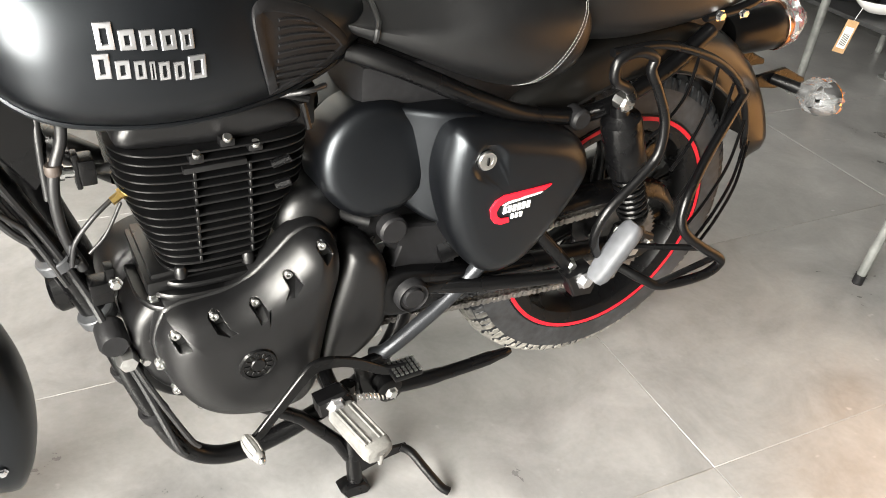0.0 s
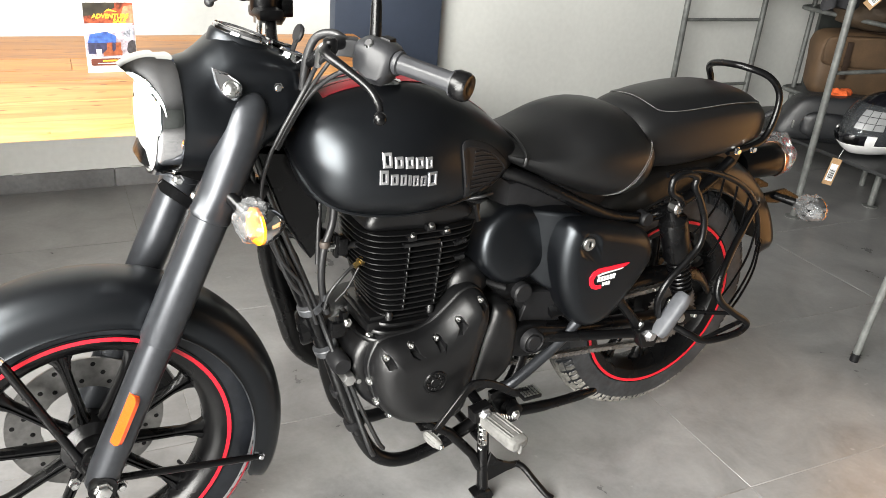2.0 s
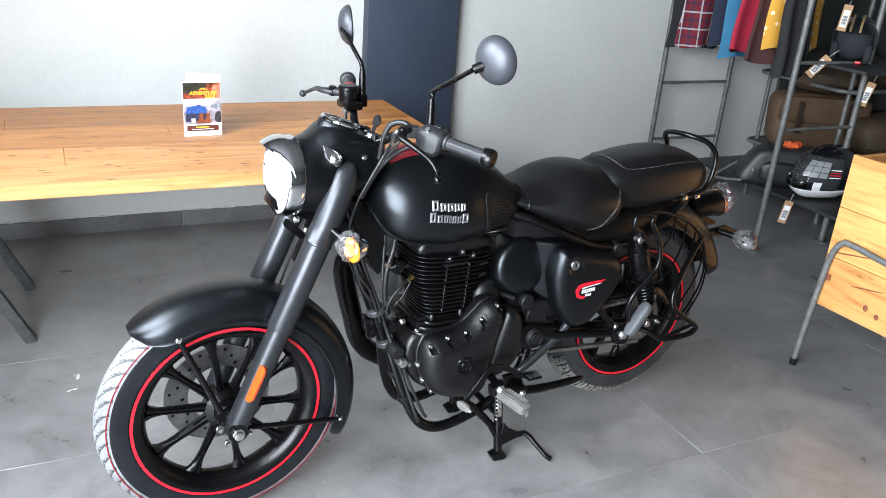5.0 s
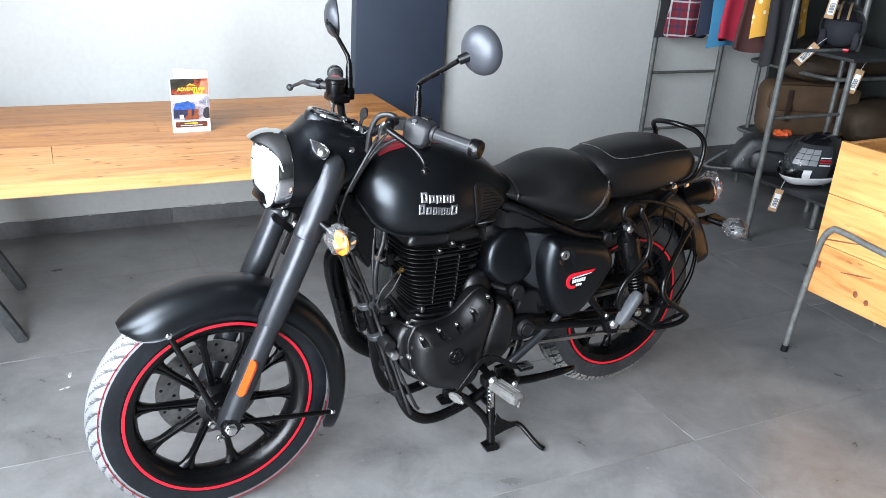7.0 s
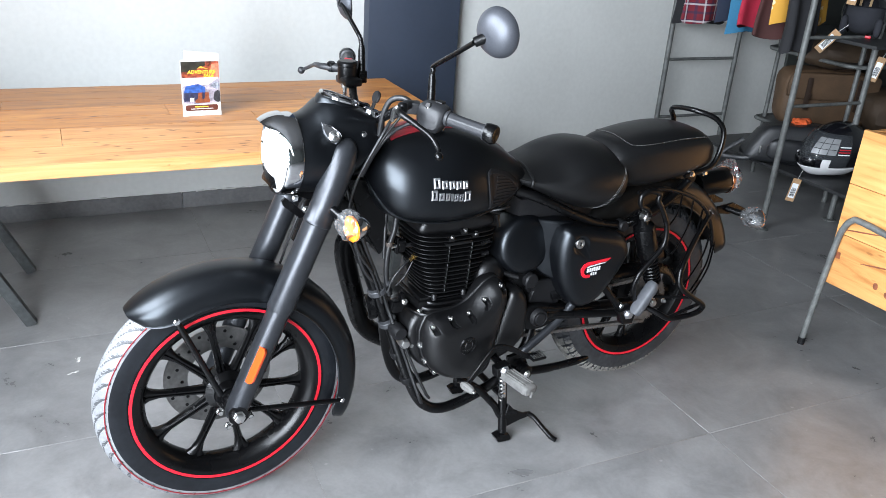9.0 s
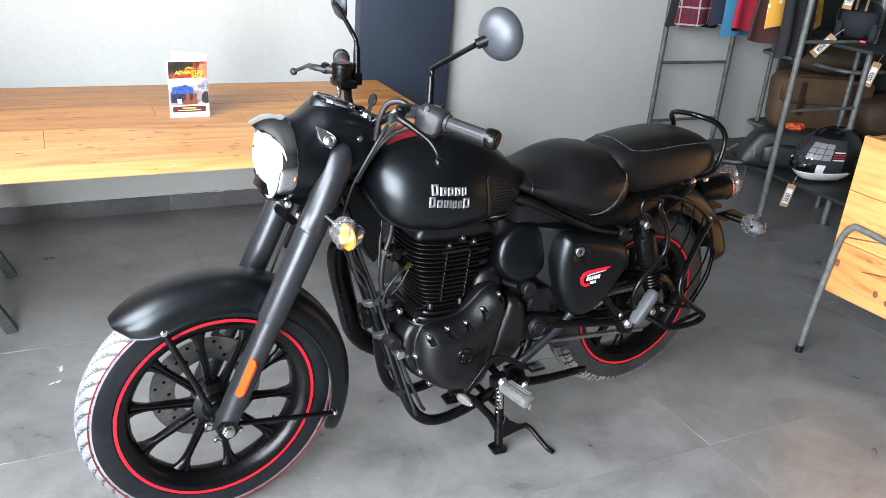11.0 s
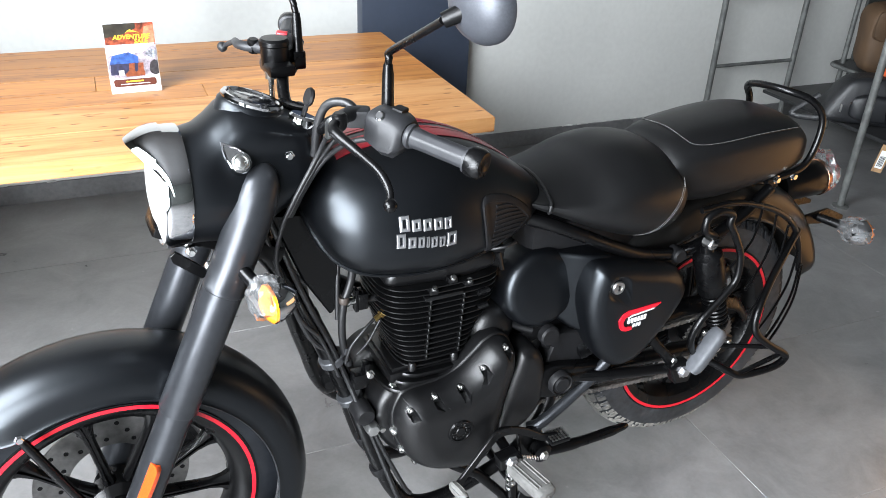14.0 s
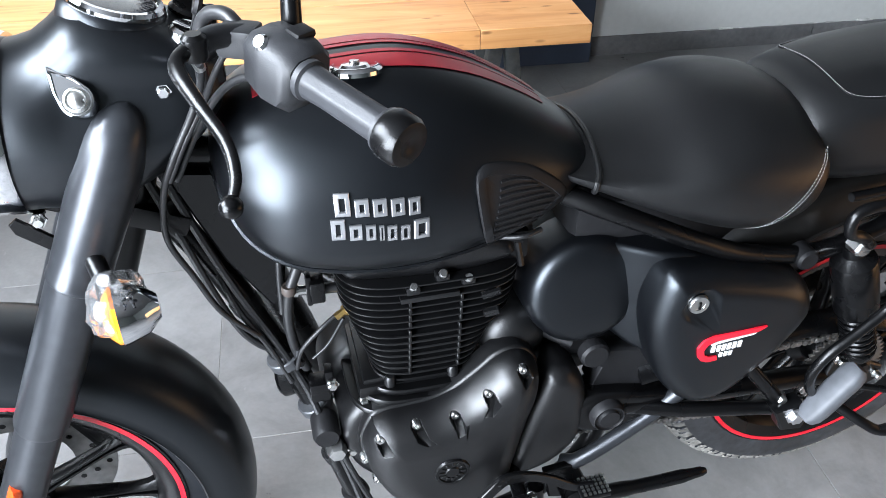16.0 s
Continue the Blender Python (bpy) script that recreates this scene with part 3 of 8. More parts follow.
def guard_section(top, low, hw):
    right = [(top, 0.0), (top - 0.001, hw * 0.25), (top - 0.005, hw * 0.5), (top - 0.013, hw * 0.72), (top - 0.026, hw * 0.90), (top - 0.045, hw * 0.985), (low + 0.012, hw), (low + 0.003, hw * 1.01), (low, hw * 1.04), (low - 0.002, hw * 1.02)]
    return [(r, -y) for r, y in right[:0:-1]] + right


bm = mudguard((FW[0], 0, FW[2] - 0.002), 130, -27, guard_section(0.374, 0.300, 0.080), 72, 16, 10)
bp("front_mudguard", bm, PAINT, "deep matte black front mudguard", front=True, solid=0.003)
for a, dz in ((116, 0.0),):
    r = 0.302
    o = bolt(bike, FW[0] + r * math.cos(radians(a)), -0.082, FW[2] + r * math.sin(radians(a)), 0.007, 0.006, CHROME, "rivet")
    o.matrix_basis = STEER
    bm = bmesh.new()
    p0 = Vector((FW[0] - 0.035, -0.082, FW[2] + 0.035))
    p1 = Vector((FW[0] + r * math.cos(radians(a)), -0.081, FW[2] + r * math.sin(radians(a))))
    tube(bm, [p0, p0.lerp(p1, 0.06), p0.lerp(p1, 0.5), p0.lerp(p1, 0.94), p1], [0.010, 0.0085, 0.0085, 0.0085, 0.006], 12)
    bp("mudguard_stay", bm, FRAME, "black tubular mudguard stay", front=True)
bm = bmesh.new()
p0, p1 = Vector((FW[0] + 0.03, -0.10, FW[2] - 0.02)), Vector((FW[0] + 0.309, -0.083, FW[2] - 0.077))
tube(bm, [p0, p0.lerp(p1, 0.1), p0.lerp(p1, 0.9), p1], [0.007, 0.0075, 0.0075, 0.005], 10)
bp("mudguard_stay", bm, FRAME, "black tubular mudguard stay", front=True)
o = bolt(bike, p1.x + 0.002, -0.084, p1.z, 0.006, 0.006, CHROME, "rivet")
o.matrix_basis = STEER

# small bracket and bolts under the headlamp
bm = bmesh.new()
plate(bm, [(-1.288, 0.876), (-1.278, 0.884), (-1.232, 0.842), (-1.226, 0.826), (-1.240, 0.822), (-1.284, 0.862)], -0.046, -0.040, 0.0015)
bp("lamp_bracket", bm, FRAME, "black stamped lamp bracket", front=True)
for x, z in ((-1.253, 0.880), (-1.225, 0.846), (-1.203, 0.838)):
    o = bolt(bike, x, -0.048, z, 0.0075, 0.008)
    o.matrix_basis = STEER

# -- headlamp nacelle --
LC = Vector((-1.247, 0, 0.984))
LM = Matrix.Translation(LC) @ Matrix.Rotation(radians(-87), 4, "Y")     # its z axis points forwards
NAC = ((-1.257, 1.080, 0.884, 0.1000, 2.0), (-1.235, 1.083, 0.884, 0.102, 2.0), (-1.215, 1.088, 0.882, 0.104, 2.05), (-1.195, 1.101, 0.882, 0.105, 2.2), (-1.172, 1.119, 0.886, 0.105, 2.5), (-1.150, 1.125, 0.896, 0.104, 2.8), (-1.115, 1.116, 0.915, 0.102, 3.0),
       (-1.075, 1.100, 0.945, 0.100, 3.1), (-1.045, 1.087, 0.975, 0.096, 3.1), (-1.022, 1.075, 1.000, 0.082, 3.0), (-1.012, 1.065, 1.020, 0.060, 3.0))


def nacelle_y(x, z):
    """The half width of the nacelle at a place of its side."""
    zt, zb, hw, sq = (interp(x, [r[0] for r in NAC], [r[i] for r in NAC]) for i in (1, 2, 3, 4))
    return nacelle_waist(x, z) * hw * max(0.0, 1 - min(1.0, abs(z - (zt + zb) / 2) / ((zt - zb) / 2)) ** sq) ** (1 / sq)


def nacelle_waist(x, z):
    """A hollow runs along each flank of the nacelle, between its crown and the fork ears."""
    u = max(0.0, min(1.0, (x + 1.232) / 0.060))
    v = (z - 1.045) / 0.036
    return 1 - u * u * (3 - 2 * u) * (0.15 * math.exp(-v * v) + 0.10 * max(0.0, min(1.0, (z - 0.985) / 0.05)))


rings = []
for x, zt, zb, hw, sq in NAC:
    zc, hh = (zt + zb) / 2, (zt - zb) / 2
    ring = []
    for k in range(72):
        a = 2 * math.pi * k / 72
        ca, sa = math.cos(a), math.sin(a)
        z = zc + hh * math.copysign(abs(sa) ** (2 / sq), sa)
        ring.append(Vector((x, nacelle_waist(x, z) * hw * math.copysign(abs(ca) ** (2 / sq), ca), z)))
    rings.append(ring)
bm = bmesh.new()
skin(bm, rings)
nacelle = bp("headlamp_nacelle", bm, PAINT, "matte black headlamp nacelle", front=True)
bm = bmesh.new()
lathe(bm, [(0.0940, 0.040), (0.0965, 0.0445), (0.1005, 0.044), (0.1035, 0.040), (0.1045, 0.033), (0.1045, 0.020), (0.1055, 0.006), (0.104, 0.002), (0.098, 0.002), (0.097, 0.032)], LM, 96, close=True)
ring_part = bp("headlamp_rim", bm, CHROME, "chrome headlamp rim", front=True)
bm = bmesh.new()
lathe(bm, [(0.0, 0.0), (0.03, 0.002), (0.06, 0.010), (0.080, 0.022), (0.0945, 0.038)], LM, 72)
bp("reflector_bowl", bm, material("satin_reflector", (0.66, 0.67, 0.69), 0.38, metal=1.0, rough_var=0.05), "bright headlamp reflector bowl", front=True)
LAMP_GLASS = bpy.data.materials.new("headlamp_glass")
LAMP_GLASS.use_nodes = True
gb = LAMP_GLASS.node_tree.nodes["Principled BSDF"]
# partly opaque white, standing in for window light that the bowl reflects
gb.inputs["Base Color"].default_value = (0.95, 0.96, 0.97, 1)
gb.inputs["Roughness"].default_value = 0.30
gb.inputs["Transmission Weight"].default_value = 0.62
gb.inputs["IOR"].default_value = 1.45
bm = bmesh.new()
lathe(bm, [(0.0965, 0.035), (0.0935, 0.040), (0.085, 0.044), (0.070, 0.048), (0.040, 0.053), (0.0, 0.055)], LM, 72)
bp("headlamp_lens", bm, LAMP_GLASS, "domed headlamp lens whitened for light reflected by its bowl", front=True)
bm = bmesh.new()
lathe(bm, [(0.0, 0.010), (0.014, 0.010), (0.014, 0.030), (0.010, 0.036), (0.0, 0.038)], LM, 24)
bp("lamp_shield", bm, CHROME, front=True)
# peak above the lamp
bm = bmesh.new()
rings = []
for i in range(9):
    t = i / 8
    ring = []
    for k in range(65):
        a = radians(14 + 152 * k / 64)
        q = math.sin(math.pi * k / 64)
        reach = 0.056 * t * q ** 1.25
        r = 0.1065 - 0.021 * t * t * q
        ring.append(LM @ Vector((r * math.sin(a), -r * math.cos(a), 0.031 + reach)))
    rings.append(ring)
skin(bm, rings, close=False, caps=False)
bp("headlamp_peak", bm, CHROME, "chrome headlamp peak", front=True, solid=0.002)
for s in (-1, 1):
    o = bolt(bike, 0, 0, 0, 0.006, 0.006, CHROME, "rim_screw", m=LM @ Matrix.Translation((-0.098, 0.040 * s, 0.0)) @ Matrix.Rotation(radians(-90), 4, "Y"))
    o.matrix_basis = STEER
# pilot lamps in their teardrop bezels
for s in (-1, 1):
    px, pz = (-1.166, 1.045) if s < 0 else (-1.166, 1.036)
    nrm = Vector((-0.10, s, 0.62)).normalized()
    e1 = Vector((-0.52, 0, 0.85))
    e1 = (e1 - nrm * e1.dot(nrm)).normalized()
    e2 = nrm.cross(e1) * s
    mid = Vector((px, (nacelle_y(px, pz) + 0.009) * s, pz))
    drop = [(0.019 * math.cos(radians(a)), 0.019 * math.sin(radians(a))) for a in range(70, 291, 20)] + [(0.022, -0.0135), (0.036, -0.006), (0.047, 0.0), (0.036, 0.006), (0.024, 0.0135)]
    rings = []
    for f, h in ((1.05, -0.012), (1.0, 0.003), (0.94, 0.006), (0.86, 0.0065), (0.80, 0.0045), (0.3, 0.0045), (0.02, 0.0045)):
        rings.append([mid + e1 * (u * f) + e2 * (v * f) + nrm * h for u, v in drop])
    bm = bmesh.new()
    skin(bm, rings)
    pl = bp("pilot_bezel", bm, CHROME, "chrome teardrop pilot lamp bezel", front=True)
    bm = bmesh.new()
    lathe(bm, [(0.0135, 0.002), (0.0135, 0.008), (0.011, 0.0095), (0.0095, 0.0075), (0.006, 0.010), (0.0, 0.0115)], Matrix.Translation(mid) @ nrm.to_track_quat("Z", "Y").to_matrix().to_4x4(), 24)
    part("pilot_lens", bm, STEEL, pl, "clear pilot lens with a dark ring")
    o = bolt(bike, -1.068, 0.112 * s, 1.045, 0.007, 0.005, CHROME, "nacelle_screw", m=Matrix.Translation((-1.080, (nacelle_y(-1.080, 1.04) - 0.001) * s, 1.040)) @ Matrix.Rotation(radians(-90 * s), 4, "X"))
    o.matrix_basis = STEER

# instrument on the nacelle's top
IM8 = Matrix.Translation((-1.118, 0.0, 1.116)) @ Matrix.Rotation(radians(18), 4, "Y") @ Matrix.Scale(0.80, 4)
bm = bmesh.new()
lathe(bm, [(0.074, -0.030), (0.072, -0.006), (0.067, 0.0), (0.0, 0.0)], IM8, 48)
bp("instrument_pod", bm, PAINT, "matte black round speedometer pod", front=True)
bm = bmesh.new()
lathe(bm, [(0.055, 0.0), (0.066, 0.0), (0.067, 0.006), (0.064, 0.011), (0.057, 0.011), (0.054, 0.006)], IM8, 64, close=True)
inst = bp("speedometer_bezel", bm, CHROME, "chrome speedometer ring", front=True)
DIAL = material("dial_black", (0.012, 0.012, 0.014), 0.12, coat=1.0, grain=0.1)
bm = bmesh.new()
lathe(bm, [(0.0566, 0.001), (0.0566, 0.007), (0.050, 0.009), (0.0, 0.010)], IM8, 48)
part("dial_glass", bm, DIAL, inst, "dark glossy dial under glass")
bm = bmesh.new()
for k in range(25):
    a = radians(-35 + 250 * k / 24)
    d = Vector((math.cos(a), math.sin(a), 0))
    w = 0.0012 if k % 2 else 0.0022
    box(bm, -0.005, 0.005, -w / 2, w / 2, 0, 0.0006, m=IM8 @ Matrix.Translation(d * 0.045 + Vector((0, 0, 0.0098))) @ Matrix.Rotation(a, 4, "Z"))
part("dial_marks", bm, GREY_PLASTIC, inst, "pale dial ticks")
for s, nm in ((-1, "ignition_plate"), (1, "lamp_switch")):
    q = Matrix.Translation((-1.040, 0.034 * s, 1.088)) @ Matrix.Rotation(radians(20), 4, "Y")
    bm = bmesh.new()
    lathe(bm, [(0.026, -0.02), (0.026, 0.002), (0.022, 0.006), (0.010, 0.004), (0.0, 0.004)], q, 32)
    bp(nm, bm, CHROME if s < 0 else FRAME, "bright ignition lock plate" if s < 0 else "black round knob", front=True)
bm = bmesh.new()
q = Matrix.Translation((-1.040, -0.034, 1.092)) @ Matrix.Rotation(radians(20), 4, "Y")
box(bm, -0.0015, 0.0015, -0.008, 0.008, 0.0, 0.022, 0.001, m=q)
lathe(bm, [(0.015, -0.004), (0.017, 0.0), (0.015, 0.004)], q @ Matrix.Translation((0, 0, 0.034)) @ Matrix.Rotation(radians(90), 4, "Y"), 20)
bp("ignition_key", bm, RUBBER, "key with a black plastic head in the lock", front=True)

# -- handlebar and its fittings; the right half stands a little further forward and higher --
RC = Vector((-1.03, 0.05, 1.07))
RM = Matrix.Translation(RC) @ Matrix.Rotation(radians(8), 4, "Z") @ Matrix.Rotation(radians(7), 4, "X") @ Matrix.Diagonal((1, 1.14, 1, 1)) @ Matrix.Translation(-RC)
right_side = []
bm = bmesh.new()
BAR = spline([(-0.873, -0.346, 1.100), (-0.90, -0.31, 1.108), (-0.955, -0.215, 1.120), (-1.005, -0.135, 1.116), (-1.030, -0.085, 1.085), (-1.035, -0.045, 1.070), (-1.035, 0.045, 1.070), (-1.030, 0.085, 1.085), (-1.005, 0.135, 1.116), (-0.955, 0.215, 1.120), (-0.90, 0.31, 1.108), (-0.873, 0.346, 1.100)], 6)
tube(bm, [RM @ q if q.y > 0.06 else q for q in BAR], 0.011, 14)
bp("handlebar", bm, FRAME, "black tubular handlebar", front=True)
for s in (-1, 1):
    bm = bmesh.new()
    box(bm, -1.058, -1.012, 0.045 * s - 0.014, 0.045 * s + 0.014, 1.035, 1.088, 0.006)
    bp("bar_clamp", bm, FRAME, "black handlebar clamp", front=True)
for s in (-1, 1):
    g0, g1 = Vector((-0.938, 0.243 * s, 1.1165)), Vector((-0.873, 0.346 * s, 1.100))
    L = (g1 - g0).length
    m = along(g0, g1)
    bm = bmesh.new()
    rings = []
    for h, r in ((-0.004, 0.0165), (0.0, 0.020), (0.006, 0.020), (0.008, 0.0170), (0.03, 0.0160), (L * 0.5, 0.0162), (L - 0.022, 0.0165), (L - 0.020, 0.021), (L - 0.004, 0.0225), (L, 0.0205), (L + 0.001, 0.010)):
        rings.append([m @ Vector(((r - (0.0018 if k % 4 == 0 and 0.02 < h < L - 0.025 else 0)) * math.cos(math.pi * k / 16), (r - (0.0018 if k % 4 == 0 and 0.02 < h < L - 0.025 else 0)) * math.sin(math.pi * k / 16), h)) for k in range(32)])
    skin(bm, rings)
    grip = bp("grip", bm, GRIP, "ribbed dark grey rubber grip", front=True)
    right_side += [grip] if s > 0 else []
    bm = bmesh.new()
    lathe(bm, [(0.0225, L - 0.016), (0.024, L - 0.012), (0.024, L + 0.004), (0.021, L + 0.010), (0.010, L + 0.012), (0.006, L + 0.010), (0.0, L + 0.010)], m, 28)
    part("bar_end", bm, FRAME, grip, "glossy black bar-end weight")
    # switch housing
    bm = bmesh.new()
    c = Vector((-0.958, 0.206 * s, 1.114)) if s > 0 else Vector((-0.948, -0.201, 1.119))
    mm = Matrix.Translation(c) @ (g1 - g0).to_track_quat("Y", "Z").to_matrix().to_4x4()
    rings = []
    fw = 0.009 if s < 0 else 0.0
    for h, w, u, d in ((-0.036, 0.018, 0.020, -0.022), (-0.030, 0.023, 0.025, -0.034), (-0.004, 0.025, 0.028, -0.046), (0.018, 0.025, 0.027, -0.044), (0.028, 0.023, 0.024, -0.028), (0.034, 0.019, 0.020, -0.020)):
        prof = [(-w, d * 0.7), (-w * 0.7, d), (w * 0.7, d), (w + fw, d * 0.7), (w + fw, u * 0.5), ((w + fw) * 0.66, u * 0.92), (0, u), (-w * 0.62, u * 0.92), (-w, u * 0.5)]
        rings.append([mm @ Vector((a, h, b)) for a, b in prof])
    skin(bm, rings)
    sw = bp("switch_housing", bm, GREY_PLASTIC, "grey plastic switch housing", front=True, angle=50)
    right_side += [sw] if s > 0 else []
    bm = bmesh.new()
    lathe(bm, [(0.0085, 0.0), (0.0085, 0.004), (0.006, 0.007), (0.0, 0.007)], mm @ Matrix.Translation((0.024, -0.010, 0.019)) @ Matrix.Rotation(radians(48), 4, "Y"), 16)
    part("chrome_button", bm, CHROME, sw, "small chrome screw button")
    bm = bmesh.new()
    box(bm, -0.010, 0.012, -0.010, 0.010, 0.0, 0.008, 0.003, m=mm @ Matrix.Translation((-0.010, 0.004, 0.023)))
    part("rocker_switch", bm, RUBBER if s < 0 else RED, sw, "rocker switch")
    # lever, its perch and pivot
    bm = bmesh.new()
    box(bm, -0.022, 0.018, -0.018, 0.018, -0.016, 0.014, 0.007, m=Matrix.Translation((-0.990, 0.162 * s, 1.128)) @ Matrix.Rotation(radians(26 * s), 4, "Z"))
    tube(bm, spline([(-0.985, 0.158 * s, 1.13), (-1.015, 0.172 * s, 1.136), (-1.035, 0.190 * s, 1.135)], 5), [0.012] * 10 + [0.010], 12)
    perch = bp("lever_perch", bm, GREY_PLASTIC, "cast grey lever perch", front=True)
    right_side += [perch] if s > 0 else []
    bm = bmesh.new()
    lathe(bm, [(0.010, -0.014), (0.012, -0.010), (0.012, 0.008), (0.008, 0.012), (0.0, 0.012)], Matrix.Translation((-1.034, 0.192 * s, 1.137)), 20)
    part("pivot_bolt", bm, FRAME, perch)
    bm = bmesh.new()
    LV = spline([(-1.036, 0.186 * s, 1.135), (-1.052, 0.215 * s, 1.130), (-1.038, 0.262 * s, 1.116), (-1.018, 0.305 * s, 1.096), (-1.014, 0.335 * s, 1.078), (-1.020, 0.354 * s, 1.064)], 6)
    tube(bm, LV, [0.0105 - 0.0050 * min(1.0, i / 14) + 0.0012 * math.sin(i / 30 * math.pi) for i in range(len(LV))], 12, flat=0.75)
    bmesh.ops.create_icosphere(bm, subdivisions=3, radius=0.0105, matrix=Matrix.Translation((-1.021, 0.356 * s, 1.062)))
    lever = bp("clutch_lever" if s < 0 else "brake_lever", bm, FRAME if s < 0 else GREY_PLASTIC, "glossy black ball-end lever", front=True)
    right_side += [lever] if s > 0 else []
    # mirror on its bent stem
    if s < 0:
        S0, S1, S2, S3 = (-0.941, -0.164, 1.130), (-0.937, -0.155, 1.205), (-0.936, -0.160, 1.226), (-0.936, -0.333, 1.313)
        MC, aim = Vector((-0.893, -0.356, 1.337)), Vector((0.86, 0.32, 0.10))
    else:
        S0, S1, S2, S3 = (-0.982, 0.160, 1.140), (-0.980, 0.170, 1.218), (-0.982, 0.180, 1.238), (-0.992, 0.285, 1.310)
        MC, aim = Vector((-0.965, 0.315, 1.318)), Vector((0.90, -0.28, 0.08))
    bm = bmesh.new()
    tube(bm, [Vector(S0), Vector(S0).lerp(Vector(S1), 0.8), Vector(S1)], [0.0105, 0.0095, 0.0075], 14)
    box(bm, -0.012, 0.012, -0.012, 0.012, -0.02, 0.014, 0.004, m=Matrix.Translation(Vector(S0) + Vector((0, 0, -0.004))))
    mir = bp("mirror", bm, FRAME, "round black mirror on a bent stem", front=True)
    bm = bmesh.new()
    tube(bm, spline([S1, Vector(S1).lerp(Vector(S2), 0.5), S2, Vector(S2).lerp(Vector(S3), 0.5), S3], 6), 0.0062, 12)
    part("stem", bm, FRAME, mir)
    q = aim.to_track_quat("Z", "Y").to_matrix().to_4x4()
    m = Matrix.Translation(MC) @ q
    bm = bmesh.new()
    lathe(bm, [(0.0, -0.028), (0.020, -0.026), (0.040, -0.019), (0.052, -0.008), (0.0565, 0.0), (0.0575, 0.006), (0.055, 0.009), (0.0, 0.009)], m, 48)
    part("mirror_back", bm, MIRROR_SHELL, mir, "domed satin black mirror shell")
    bm = bmesh.new()
    lathe(bm, [(0.053, 0.009), (0.053, 0.0105), (0.0, 0.0105)], m, 48)
    part("mirror_glass", bm, CHROME, mir, "clear mirror glass")
    bm = bmesh.new()
    tube(bm, [Vector(S3), Vector(S3).lerp(MC, 0.6)], [0.011, 0.013], 14)
    part("mirror_joint", bm, FRAME, mir)
for ob in right_side:
    ob.matrix_basis = STEER @ RM
# front brake reservoir
bm = bmesh.new()
lathe(bm, [(0.024, -0.024), (0.026, -0.018), (0.026, 0.016), (0.028, 0.018), (0.028, 0.026), (0.024, 0.030), (0.0, 0.030)], Matrix.Translation((-1.030, 0.150, 1.150)), 28)
box(bm, -1.055, -1.005, 0.10, 0.175, 1.118, 1.140, 0.008)
bp("brake_reservoir", bm, FRAME, "round black brake fluid reservoir", front=True)
bm = bmesh.new()
lathe(bm, [(0.011, -0.006), (0.011, 0.006), (0.0, 0.006)], Matrix.Translation((-1.046, 0.128, 1.118)), 16)
tube(bm, [(-1.046, 0.128, 1.112), (-1.046, 0.128, 1.055), (-1.05, 0.115, 1.02)], 0.0055, 10)
bp("banjo_hose", bm, STEEL, "bright banjo bolt with a braided hose", front=True)
# cables that loop from the bar into the nacelle
for nm, lab, pts, r in (("clutch_cable", "black clutch cable", [(-1.034, -0.172, 1.112), (-1.034, -0.135, 1.090), (-1.040, -0.112, 1.056), (-1.056, -0.102, 1.018), (-1.084, -0.096, 0.965), (-1.103, -0.085, 0.914), (-1.112, -0.068, 0.84), (-1.092, -0.052, 0.765), (-1.066, -0.044, 0.69), (-1.024, -0.036, 0.63)], 0.0042),
               ("switch_wire", "thin black wire", [(-1.00, -0.15, 1.12), (-1.020, -0.135, 1.085), (-1.040, -0.105, 1.035), (-1.068, -0.098, 0.985), (-1.092, -0.090, 0.935)], 0.0035),
               ("switch_wire", "thin black wire", [(-0.970, -0.18, 1.095), (-1.000, -0.145, 1.078), (-1.026, -0.105, 1.040), (-1.055, -0.088, 0.990), (-1.085, -0.080, 0.930)], 0.0045),
               ("throttle_cable", "thick black cable looped over the bar", [(-0.985, -0.165, 1.125), (-1.00, -0.135, 1.142), (-1.022, -0.105, 1.132), (-1.034, -0.090, 1.095), (-1.036, -0.075, 1.035)], 0.0075)):
    bm = bmesh.new()
    tube(bm, spline(pts, 8), r, 10)
    bp(nm, bm, WIRE, lab, front=True)
bm = bmesh.new()
tube(bm, spline([(-1.028, -0.182, 1.134), (-1.040, -0.176, 1.132), (-1.040, -0.160, 1.120), (-1.034, -0.140, 1.092)], 4), 0.006, 10)
bp("cable_adjuster", bm, STEEL, "bright clutch cable adjuster", front=True)

# -- turn signals, the front pair still in clear film --
FILM = bpy.data.materials.new("clear_packing_film")
FILM.use_nodes = True
n, k = FILM.node_tree.nodes, FILM.node_tree.links
clear, gloss, fres, both = (n.new("ShaderNode" + q) for q in ("BsdfTransparent", "BsdfGlossy", "Fresnel", "MixShader"))
clear.inputs["Color"].default_value = (0.93, 0.94, 0.95, 1)
gloss.inputs["Roughness"].default_value = 0.14
fres.inputs["IOR"].default_value = 1.45
k.new(fres.outputs["Fac"], both.inputs["Fac"])
haze, milk = n.new("ShaderNodeMixShader"), n.new("ShaderNodeBsdfDiffuse")
haze.inputs["Fac"].default_value = 0.06
milk.inputs["Color"].default_value = (0.85, 0.86, 0.87, 1)
k.new(clear.outputs["BSDF"], haze.inputs[1])
k.new(milk.outputs["BSDF"], haze.inputs[2])
k.new(haze.outputs["Shader"], both.inputs[1])
k.new(gloss.outputs["BSDF"], both.inputs[2])
